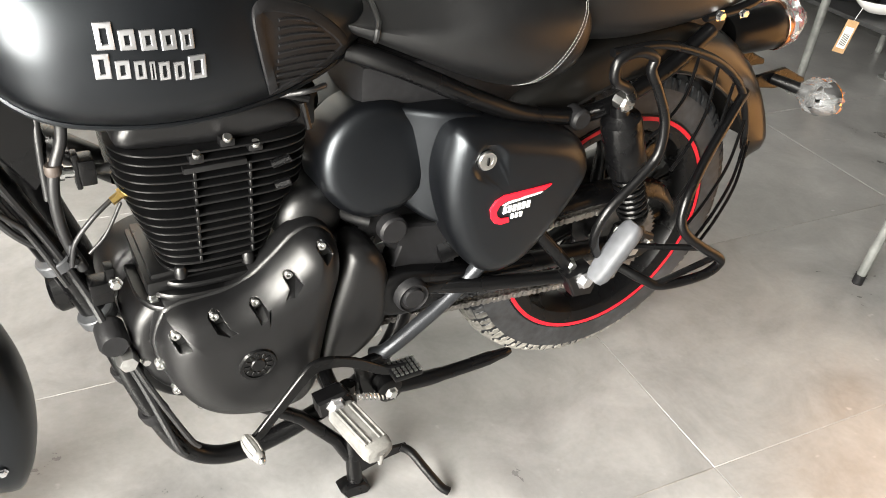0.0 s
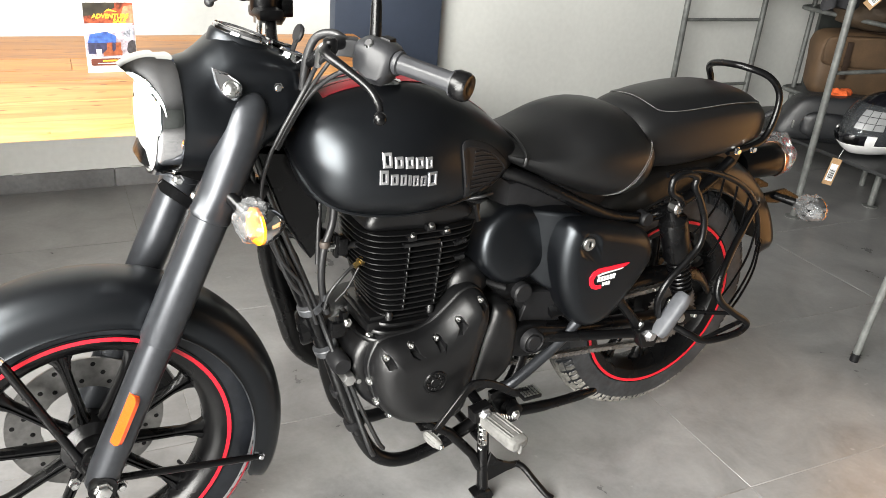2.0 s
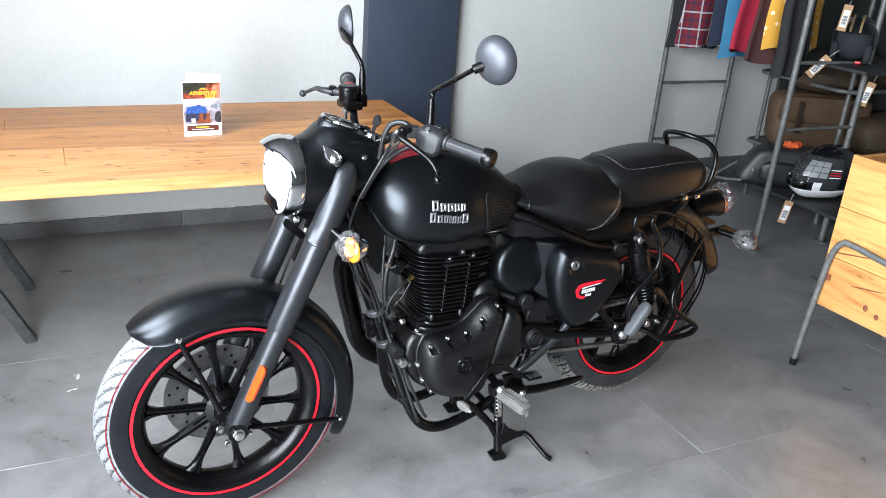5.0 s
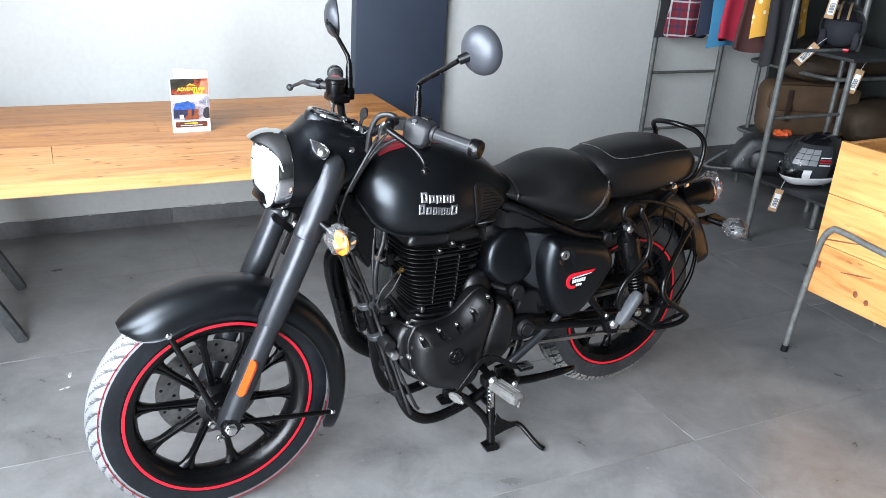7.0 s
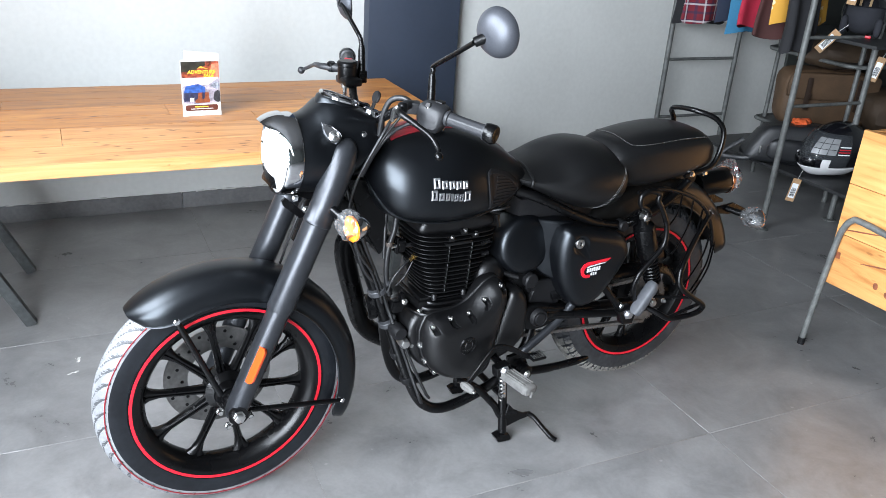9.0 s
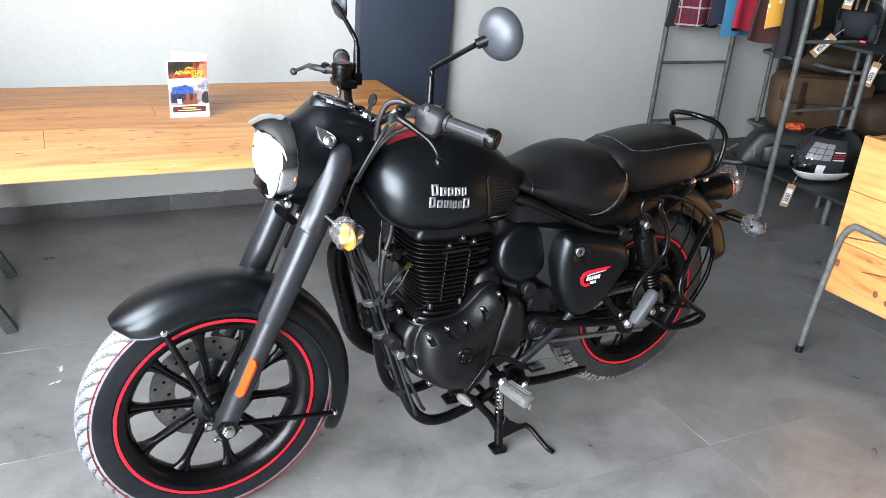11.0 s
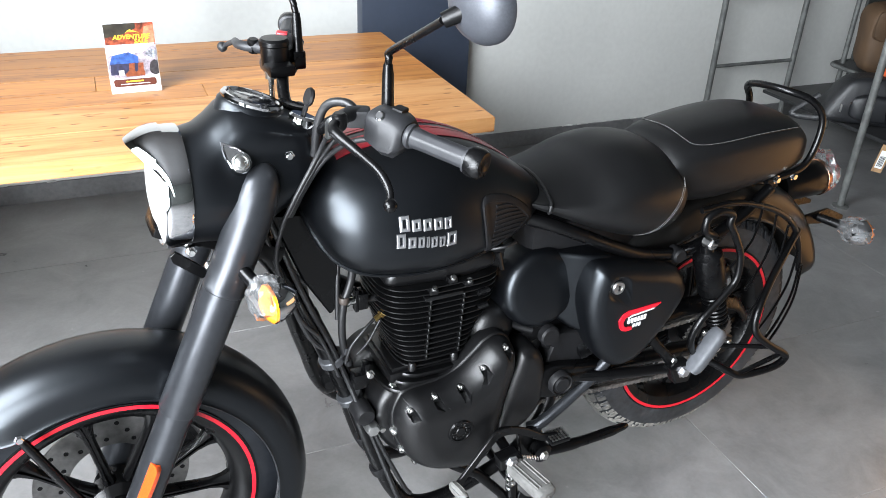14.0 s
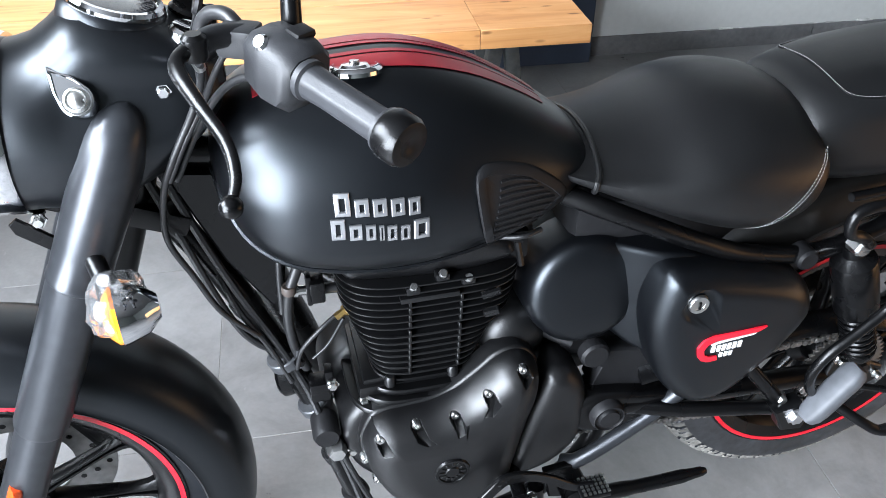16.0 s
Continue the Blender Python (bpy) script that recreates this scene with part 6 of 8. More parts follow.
# -- pillion step brackets --
for s in (-1, 1):
    bm = bmesh.new()
    tube(bm, [(-0.315, 0.150 * s, 0.560), (-0.190, 0.170 * s, 0.412)], 0.0125, 14)
    tube(bm, [(-0.470, 0.110 * s, 0.412), (-0.36, 0.150 * s, 0.415), (-0.185, 0.168 * s, 0.395)], 0.013, 14)
    step = bp("pillion_bracket", bm, FRAME, "black tubular pillion step bracket")
    bm = bmesh.new()
    plate(bm, [(-0.215, 0.415), (-0.165, 0.428), (-0.140, 0.395), (-0.150, 0.360), (-0.190, 0.365)], 0.165 * s, 0.196 * s, 0.004)
    part("clevis", bm, FRAME, step)
    o = bolt(step, -0.174, -0.197 if s < 0 else 0.197, 0.400, 0.013, 0.010, SILVER, "clevis_bolt", m=None if s < 0 else axis_y(-0.174, 0.197, 0.4) @ Matrix.Rotation(math.pi, 4, "X"))
    bolt(step, -0.195, -0.172 if s < 0 else 0.172, 0.426, 0.009, 0.012, STEEL, "bracket_bolt", m=None if s < 0 else axis_y(-0.195, 0.172, 0.426) @ Matrix.Rotation(math.pi, 4, "X"))
    # folded-up foot rest
    a, b = Vector((-0.168, 0.212 * s, 0.408)), Vector((-0.098, 0.212 * s, 0.510))
    m = along(a, b)
    bm = bmesh.new()
    rings = []
    for h, w, d in ((0.0, 0.013, 0.012), (0.012, 0.019, 0.015), (0.030, 0.021, 0.016), (0.100, 0.021, 0.016), (0.116, 0.019, 0.014), (0.124, 0.012, 0.010)):
        rings.append([m @ Vector((w * math.copysign(abs(math.cos(q)) ** 0.55, math.cos(q)), d * math.copysign(abs(math.sin(q)) ** 0.55, math.sin(q)), h)) for q in [2 * math.pi * k / 20 for k in range(20)]])
    skin(bm, rings)
    part("pillion_foot_rest", bm, PEG_GREY, step, "folded grey rubber pillion foot rest")

# -- rider foot rests, levers, stands --
for s in (-1, 1):
    bm = bmesh.new()
    tube(bm, [(-0.640, 0.09 * s, 0.318), (-0.652, 0.195 * s, 0.318)], 0.012, 12)
    plate(bm, [(-0.690, 0.332), (-0.645, 0.340), (-0.628, 0.318), (-0.645, 0.298), (-0.685, 0.300)], 0.190 * s, 0.222 * s, 0.004)
    peg = bp("foot_rest", bm, FRAME, "rider foot rest with dusty grey rubber")
    bolt(peg, -0.660, -0.2225 if s < 0 else 0.2225, 0.320, 0.012, 0.010, SILVER, "pivot_pin", m=None if s < 0 else axis_y(-0.66, 0.2225, 0.32) @ Matrix.Rotation(math.pi, 4, "X"))
    a, b = Vector((-0.655, 0.215 * s, 0.308)), Vector((-0.632, 0.328 * s, 0.304))
    m = along(a, b) 
    bm = bmesh.new()
    rings = []
    for h, w, d in ((0.0, 0.016, 0.012), (0.010, 0.023, 0.015), (0.100, 0.025, 0.016), (0.112, 0.022, 0.014), (0.116, 0.014, 0.010)):
        rings.append([m @ Vector((w * math.copysign(abs(math.cos(q)) ** 0.55, math.cos(q)), d * math.copysign(abs(math.sin(q)) ** 0.55, math.sin(q)), h)) for q in [2 * math.pi * k / 24 for k in range(24)]])
    skin(bm, rings)
    rub = part("rest_rubber", bm, PEG_RUBBER, peg, "dusty grey ribbed rubber")
    q = (b - a).normalized()
    u = Vector((0, 0, 1))
    u = (u - q * u.dot(q)).normalized()
    v = q.cross(u)
    for k in (-2, -1, 1, 2):
        bm = bmesh.new()
        tube(bm, [a + q * 0.018 + v * 0.0085 * k + u * 0.0155, a + q * 0.098 + v * 0.0085 * k + u * 0.0160], 0.0022, 6)
        part("rubber_rib", bm, PEG_RUBBER, rub)
    bm = bmesh.new()
    tube(bm, [b - q * 0.004, b - q * 0.002 - u * 0.022], [0.007, 0.004], 10)
    part("bank_peg", bm, PEG_RUBBER, peg)
# gear pedal: rocker with a toe and a heel pad
line = spline([(-0.800, -0.215, 0.292), (-0.780, -0.208, 0.296), (-0.752, -0.203, 0.322), (-0.705, -0.197, 0.370), (-0.680, -0.192, 0.384), (-0.645, -0.190, 0.378), (-0.61, -0.190, 0.362), (-0.565, -0.194, 0.334), (-0.53, -0.198, 0.330)], 5)
rings = []
for i, p in enumerate(line):
    d = (line[min(i + 1, len(line) - 1)] - line[max(i - 1, 0)]).normalized()
    y = Vector((0, 1, 0))
    y = (y - d * y.dot(d)).normalized()
    up = d.cross(y)
    w = 0.0085 + 0.0035 * math.exp(-((i - 20) / 5.0) ** 2)
    rings.append([p + up * (w * u) + y * (0.0040 * v) for u, v in ((-1, -0.6), (-0.85, -1), (0.85, -1), (1, -0.6), (1, 0.6), (0.85, 1), (-0.85, 1), (-1, 0.6))])
bm = bmesh.new()
skin(bm, rings)
bp("gear_pedal", bm, FRAME, "black pressed heel-and-toe gear pedal")
bm = bmesh.new()
PA, PB = Vector((-0.803, -0.212, 0.305)), Vector((-0.795, -0.268, 0.307))
tube(bm, [PA.lerp(PB, q) for q in (0.0, 0.08, 0.3, 0.55, 0.8, 0.92, 1.0)], [0.006, 0.0088, 0.0108, 0.0112, 0.0098, 0.0080, 0.005], 18)
toe = bp("toe_pad", bm, PEG_RUBBER, "dusty ribbed rubber toe pad")
m = along(PA, PB)
for q in range(7):
    c, d = math.cos(2 * math.pi * q / 7), math.sin(2 * math.pi * q / 7)
    bm = bmesh.new()
    tube(bm, [m @ Vector((r * c, r * d, h)) for r, h in ((0.0092, 0.007), (0.0110, 0.018), (0.0114, 0.031), (0.0100, 0.045))], 0.0014, 6)
    part("rib", bm, PEG_RUBBER, toe)
bm = bmesh.new()
bmesh.ops.create_icosphere(bm, subdivisions=2, radius=0.0062, matrix=Matrix.Translation(PB))
part("end_button", bm, STEEL, toe, "bright end button")
bm = bmesh.new()
box(bm, -0.558, -0.508, -0.222, -0.182, 0.325, 0.334, 0.003)
hp = bp("heel_pad", bm, FRAME, "studded steel heel pad")
bm = bmesh.new()
for i in range(6):
    for j in range(5):
        box(bm, -0.554 + 0.0082 * i, -0.5495 + 0.0082 * i, -0.219 + 0.0078 * j, -0.2145 + 0.0078 * j, 0.334, 0.337)
part("studs", bm, STEEL, hp, "rows of small steel studs")
# folded side stand
bm = bmesh.new()
tube(bm, spline([(-0.530, -0.155, 0.248), (-0.47, -0.158, 0.243), (-0.40, -0.158, 0.240), (-0.33, -0.157, 0.240), (-0.283, -0.156, 0.241)], 5), [0.014] * 8 + [0.0125] * 8 + [0.011, 0.010, 0.0095, 0.009, 0.006], 12)
lathe(bm, [(0.024, -0.016), (0.024, 0.010), (0.018, 0.014), (0.0, 0.014)], axis_y(-0.535, -0.155, 0.248), 20)
plate(bm, [(-0.590, 0.300), (-0.53, 0.308), (-0.505, 0.25), (-0.525, 0.215), (-0.575, 0.23)], -0.120, -0.135, 0.003)
bp("side_stand", bm, FRAME, "folded black side stand")
bolt(bike, -0.535, -0.169, 0.248, 0.009, 0.008)
bm = bmesh.new()
pts = [Vector((-0.600 + 0.075 * k / 70, -0.165, 0.262 - 0.028 * k / 70)) + Vector((0, 0.006 * math.cos(k * 0.9), 0.006 * math.sin(k * 0.9))) for k in range(71)]
tube(bm, pts, 0.0016, 5)
bp("stand_spring", bm, STEEL, "bright stand return spring")
# centre stand on the floor
stand_pts = []
for s in (-1, 1):
    bm = bmesh.new()
    tube(bm, [(-0.598, 0.125 * s, 0.255), (-0.590, 0.150 * s, 0.018)], 0.0145, 14)
    leg = bp("stand_leg", bm, FRAME, "black centre stand leg")
    bm = bmesh.new()
    plate(bm, [(-0.612, 0.004), (-0.572, 0.0), (-0.564, 0.010), (-0.576, 0.030), (-0.606, 0.034), (-0.624, 0.026)], 0.134 * s, 0.166 * s, 0.003)
    part("stand_foot", bm, FRAME, leg)
bm = bmesh.new()
tube(bm, [(-0.594, -0.135, 0.16), (-0.594, 0.135, 0.16)], 0.011, 12)
tube(bm, [(-0.74, -0.10, 0.24), (-0.68, -0.115, 0.20), (-0.62, -0.13, 0.13), (-0.60, -0.14, 0.09)], 0.012, 12)
bp("stand_brace", bm, FRAME, "black centre stand cross brace")
bm = bmesh.new()
plate(bm, [(-0.592, 0.090), (-0.582, 0.140), (-0.560, 0.112), (-0.52, 0.088), (-0.490, 0.084), (-0.490, 0.068), (-0.53, 0.064), (-0.580, 0.052)], -0.148, -0.156, 0.002)
tube(bm, spline([(-0.500, -0.152, 0.078), (-0.485, -0.165, 0.070), (-0.468, -0.195, 0.045), (-0.450, -0.225, 0.020), (-0.438, -0.236, 0.012)], 5), 0.0085, 12)
bp("stand_tang", bm, FRAME, "foot tang of the centre stand")
bm = bmesh.new()
tube(bm, [(-0.612, -0.150, 0.27), (-0.602, -0.152, 0.17)], 0.0065, 8)
tube(bm, [Vector((-0.618 + 0.01 * k / 60, -0.150, 0.27 - 0.11 * k / 60)) + Vector((0.009 * math.cos(k * 0.8), 0.009 * math.sin(k * 0.8), 0)) for k in range(61)], 0.002, 5)
bp("stand_spring", bm, STEEL, "bright centre stand springs")

# -- rear mudguard, tail lamp, rack of rails --
bm = mudguard((-0.030, 0, 0.400), 150, 13, guard_section(0.424, 0.332, 0.098), 60, 0, 9)
bp("rear_mudguard", bm, FENDER_BROWN, "deep satin black rear mudguard", solid=0.003)
bm = bmesh.new()
box(bm, -0.20, 0.16, -0.070, 0.070, 0.770, 0.842, 0.02)
bp("seat_base", bm, RUBBER, "black base under the pillion pad")
TA, TB = Vector((0.235, 0, 0.735)), Vector((0.405, 0, 0.742))
m = along(TA, TB)
bm = bmesh.new()
lathe(bm, [(0.036, 0.0), (0.043, 0.02), (0.046, 0.10), (0.047, 0.135), (0.044, 0.14), (0.0, 0.14)], m, 40)
tail = bp("tail_lamp", bm, FRAME, "round tail lamp wrapped in clear film")
LENS_RED = material("red_lens", (0.40, 0.01, 0.01), 0.15, coat=0.8, grain=0.05)
bm = bmesh.new()
lathe(bm, [(0.044, 0.140), (0.044, 0.152), (0.036, 0.162), (0.0, 0.166)], m, 40)
part("red_lens", bm, LENS_RED, tail, "red tail lens")
bm = bmesh.new()
lathe(bm, [(0.045, 0.132), (0.049, 0.134), (0.049, 0.144), (0.045, 0.146)], m, 40, close=True)
part("lamp_ring", bm, material("copper_ring", (0.42, 0.22, 0.14), 0.25, metal=1.0), tail, "copper-toned lamp ring")
bm = bmesh.new()
crumpled(bm, TB + Vector((-0.012, 0, 0.006)), (0.034, 0.052, 0.055), 8.0, 0.3)
part("packing_film", bm, FILM, tail, "crumpled clear plastic film", angle=5)
for s in (-1, 1):
    turn_signal((0.345, 0.060 * s, 0.655), (0.386, 0.160 * s, 0.648), (0.98, 0.1 * s, 0.0), False, (0.040, 0.046, 0.034), 12.0 + s)
    bm = bmesh.new()
    plate(bm, [(0.30, 0.665), (0.38, 0.672), (0.45, 0.640), (0.45, 0.628), (0.36, 0.630), (0.30, 0.640)], 0.050 * s, 0.058 * s, 0.002)
    bp("signal_bracket", bm, FRAME, "black signal bracket")
# grab rail round the pillion pad
bm = bmesh.new()
rail = [(0.05, -0.112, 0.826), (0.12, -0.114, 0.834), (0.172, -0.112, 0.852), (0.198, -0.108, 0.905), (0.200, -0.102, 0.962), (0.165, -0.088, 1.002), (0.122, -0.050, 1.018), (0.112, 0.0, 1.017), (0.118, 0.050, 1.007), (0.145, 0.088, 0.986), (0.176, 0.102, 0.950), (0.186, 0.108, 0.900), (0.172, 0.112, 0.852), (0.12, 0.114, 0.834), (0.05, 0.112, 0.826)]
tube(bm, spline(rail, 6), 0.0085, 12)
grab = bp("grab_rail", bm, FRAME, "glossy black grab rail behind the seat")
for x in (0.075, 0.130):
    bolt(grab, x, -0.120, 0.829, 0.008, 0.008, CHROME)
# rail and leg guard on the left of the rear wheel
bm = bmesh.new()
tube(bm, spline([(-0.135, -0.175, 0.735), (-0.170, -0.190, 0.765), (-0.205, -0.200, 0.785), (-0.205, -0.200, 0.815), (-0.170, -0.200, 0.825), (-0.135, -0.200, 0.812), (-0.135, -0.200, 0.790), (-0.112, -0.202, 0.755), (-0.085, -0.205, 0.700), (-0.085, -0.208, 0.640), (-0.120, -0.210, 0.600), (-0.170, -0.210, 0.552), (-0.182, -0.205, 0.505), (-0.160, -0.195, 0.455), (-0.125, -0.185, 0.43)], 6), 0.0085, 12)
bp("guard_rail", bm, FRAME, "black bent tube of the leg guard")
bm = bmesh.new()
tube(bm, spline([(-0.125, -0.190, 0.425), (-0.109, -0.200, 0.418), (-0.071, -0.235, 0.398), (-0.035, -0.250, 0.384), (0.050, -0.262, 0.390), (0.089, -0.262, 0.407), (0.078, -0.260, 0.425), (0.040, -0.253, 0.450), (0.000, -0.240, 0.482), (-0.010, -0.230, 0.512), (0.004, -0.220, 0.550), (0.057, -0.190, 0.593), (0.122, -0.160, 0.642), (0.186, -0.130, 0.680)], 6), 0.0092, 12)
lg = bp("leg_guard", bm, FRAME, "black tubular leg guard with a foot loop")
for p, q in (((-0.080, -0.190, 0.445), (0.045, -0.252, 0.447)), ((-0.045, -0.248, 0.390), (0.075, -0.260, 0.425))):
    bm = bmesh.new()
    tube(bm, [p, q], 0.006, 8)
    part("loop_bar", bm, FRAME, lg)
for top, low in (((0.035, -0.135, 0.765), (-0.088, -0.185, 0.660)), ((0.095, -0.13, 0.738), (-0.030, -0.195, 0.592)), ((0.147, -0.13, 0.700), (-0.004, -0.200, 0.522)),
                 ((0.208, -0.13, 0.624), (0.040, -0.205, 0.470)), ((0.228, -0.13, 0.586), (0.060, -0.215, 0.443)), ((0.238, -0.13, 0.568), (0.070, -0.22, 0.437))):
    bm = bmesh.new()
    p, q = Vector(top), Vector(low)
    tube(bm, spline([p, p.lerp(q, 0.4) + Vector((0.010, -0.008, -0.006)), p.lerp(q, 0.75) + Vector((0.006, -0.006, -0.004)), q], 5), 0.0032, 7)
    part("guard_rod", bm, FRAME, lg, "thin black guard rod")
bm = bmesh.new()
tube(bm, spline([(-0.165, -0.140, 0.800), (-0.073, -0.140, 0.803), (0.013, -0.140, 0.782), (0.096, -0.138, 0.746), (0.165, -0.134, 0.692), (0.208, -0.130, 0.624), (0.232, -0.128, 0.555)], 6), 0.0075, 10)
bp("guard_hoop", bm, FRAME, "black hoop of the wheel guard")
bm = bmesh.new()
lathe(bm, [(0.018, -0.02), (0.018, 0.008), (0.014, 0.012), (0.0, 0.012)], axis_y(-0.200, -0.130, 0.690), 20)
bp("rubber_grommet", bm, RUBBER, "round black grommet")

# bright-worn frame strut from the side panel down to the stand bracket
for s in (-1, 1):
    bm = bmesh.new()
    tube(bm, spline([(-0.345, 0.132 * s, 0.465), (-0.370, 0.131 * s, 0.430), (-0.430, 0.130 * s, 0.376), (-0.520, 0.128 * s, 0.312), (-0.545, 0.110 * s, 0.290)], 5), 0.0135, 14)
    bp("frame_strut", bm, PAINT_FORK, "satin black frame strut")
    bm = bmesh.new()
    plate(bm, [(-0.520, 0.532), (-0.470, 0.522), (-0.405, 0.522), (-0.392, 0.490), (-0.402, 0.452), (-0.440, 0.446), (-0.478, 0.450), (-0.492, 0.478), (-0.520, 0.500)], 0.082 * s, 0.096 * s, 0.004)
    bp("splash_flap", bm, RUBBER, "black moulded splash flap")

# ---- wood ----
def wood_material(name, dark, mid, light, knots=0.75, rough=0.35, axis="X", tone_low=0.85, worm=0.5):
    """Planed solid wood: long growth lines, patches of tone from board to board, small dark knots."""
    m = bpy.data.materials.new(name)
    m.use_nodes = True
    n, k = m.node_tree.nodes, m.node_tree.links
    b = n["Principled BSDF"]
    b.inputs["Specular IOR Level"].default_value = 0.35
    tc, info, mp = n.new("ShaderNodeTexCoord"), n.new("ShaderNodeObjectInfo"), n.new("ShaderNodeMapping")
    off = n.new("ShaderNodeVectorMath")
    off.operation = "MULTIPLY_ADD"
    k.new(info.outputs["Random"], off.inputs[0])
    off.inputs[1].default_value = (19, 31, 47)
    k.new(tc.outputs["Object"], off.inputs[2])
    mp.inputs["Scale"].default_value = {"X": (0.9, 9, 9), "Y": (9, 0.9, 9)}[axis]
    k.new(off.outputs["Vector"], mp.inputs["Vector"])
    grain = n.new("ShaderNodeTexNoise")
    grain.inputs["Scale"].default_value, grain.inputs["Detail"].default_value, grain.inputs["Roughness"].default_value = 2.2, 8.0, 0.6
    grain.inputs["Distortion"].default_value = 1.4
    k.new(mp.outputs["Vector"], grain.inputs["Vector"])
    ramp = n.new("ShaderNodeValToRGB")
    e = ramp.color_ramp.elements
    e[0].position, e[0].color = 0.28, (*dark, 1)
    e[1].position, e[1].color = 0.74, (*light, 1)
    c = e.new(0.48)
    c.color = (*mid, 1)
    k.new(grain.outputs["Fac"], ramp.inputs["Fac"])
    tone = n.new("ShaderNodeMapRange")
    tone.inputs["To Min"].default_value, tone.inputs["To Max"].default_value = tone_low, 1.10
    k.new(info.outputs["Random"], tone.inputs["Value"])
    mul = n.new("ShaderNodeVectorMath")
    mul.operation = "SCALE"
    k.new(ramp.outputs["Color"], mul.inputs[0])
    k.new(tone.outputs["Result"], mul.inputs["Scale"])
    spots = n.new("ShaderNodeTexVoronoi")
    spots.inputs["Scale"].default_value = 7.0
    mp2 = n.new("ShaderNodeMapping")
    mp2.inputs["Scale"].default_value = {"X": (1.0, 2.2, 2.2), "Y": (2.2, 1.0, 2.2)}[axis]
    k.new(off.outputs["Vector"], mp2.inputs["Vector"])
    k.new(mp2.outputs["Vector"], spots.inputs["Vector"])
    sr = n.new("ShaderNodeMapRange")
    sr.inputs["From Min"].default_value, sr.inputs["From Max"].default_value = 0.06, 0.14
    sr.inputs["To Min"].default_value, sr.inputs["To Max"].default_value = knots, 0.0
    k.new(spots.outputs["Distance"], sr.inputs["Value"])
    few = n.new("ShaderNodeMath")
    few.operation = "GREATER_THAN"
    few.inputs[1].default_value = 0.62
    sep = n.new("ShaderNodeSeparateColor")
    k.new(spots.outputs["Color"], sep.inputs["Color"])
    k.new(sep.outputs["Red"], few.inputs[0])
    kn = n.new("ShaderNodeMath")
    kn.operation = "MULTIPLY"
    k.new(sr.outputs["Result"], kn.inputs[0])
    k.new(few.outputs["Value"], kn.inputs[1])
    mx = n.new("ShaderNodeMix")
    mx.data_type = "RGBA"
    mx.inputs["B"].default_value = (dark[0] * 0.35, dark[1] * 0.28, dark[2] * 0.25, 1)
    k.new(kn.outputs["Value"], mx.inputs["Factor"])
    k.new(mul.outputs["Vector"], mx.inputs["A"])
    # short dark worm marks along the grain
    wm = n.new("ShaderNodeMapping")
    wm.inputs["Scale"].default_value = {"X": (22, 70, 70), "Y": (70, 22, 70)}[axis]
    k.new(off.outputs["Vector"], wm.inputs["Vector"])
    wv = n.new("ShaderNodeTexVoronoi")
    wv.inputs["Scale"].default_value = 1.0
    k.new(wm.outputs["Vector"], wv.inputs["Vector"])
    ws = n.new("ShaderNodeSeparateColor")
    k.new(wv.outputs["Color"], ws.inputs["Color"])
    wsel = n.new("ShaderNodeMapRange")
    wsel.inputs["From Min"].default_value, wsel.inputs["From Max"].default_value = 0.90, 0.93
    k.new(ws.outputs["Green"], wsel.inputs["Value"])
    wd = n.new("ShaderNodeMapRange")
    wd.inputs["From Min"].default_value, wd.inputs["From Max"].default_value = 0.22, 0.42
    wd.inputs["To Min"].default_value, wd.inputs["To Max"].default_value = worm, 0.0
    k.new(wv.outputs["Distance"], wd.inputs["Value"])
    wk = n.new("ShaderNodeMath")
    wk.operation = "MULTIPLY"
    k.new(wsel.outputs["Result"], wk.inputs[0])
    k.new(wd.outputs["Result"], wk.inputs[1])
    mw = n.new("ShaderNodeMix")
    mw.data_type = "RGBA"
    mw.inputs["B"].default_value = (dark[0] * 0.40, dark[1] * 0.35, dark[2] * 0.35, 1)
    k.new(wk.outputs["Value"], mw.inputs["Factor"])
    k.new(mx.outputs["Result"], mw.inputs["A"])
    k.new(mw.outputs["Result"], b.inputs["Base Color"])
    rr = n.new("ShaderNodeMapRange")
    rr.inputs["To Min"].default_value, rr.inputs["To Max"].default_value = rough - 0.08, rough + 0.12
    k.new(grain.outputs["Fac"], rr.inputs["Value"])
    k.new(rr.outputs["Result"], b.inputs["Roughness"])
    bp_ = n.new("ShaderNodeBump")
    bp_.inputs["Strength"].default_value, bp_.inputs["Distance"].default_value = 0.12, 0.001
    k.new(grain.outputs["Fac"], bp_.inputs["Height"])
    k.new(bp_.outputs["Normal"], b.inputs["Normal"])
    return m


WOOD = wood_material("honey_wood_table", (0.25, 0.082, 0.019), (0.50, 0.202, 0.048), (0.68, 0.330, 0.090), tone_low=0.72)
WOOD_PALE = wood_material("pale_honey_wood_table", (0.34, 0.138, 0.042), (0.52, 0.250, 0.088), (0.62, 0.345, 0.150), rough=0.45, worm=0.85)
WOOD_CRATE = wood_material("pale_pine_panel", (0.31, 0.128, 0.036), (0.50, 0.240, 0.076), (0.60, 0.315, 0.110), 0.85, 0.42, "Y")
TRESTLE = material("dark_grey_trestle_steel", (0.07, 0.075, 0.075), 0.5, metal=0.3, grain=0.2, stain=0.2, stain_scale=12)
POLE = material("grey_painted_pole", (0.12, 0.125, 0.12), 0.5, metal=0.2, grain=0.15, stain=0.3, stain_scale=18)

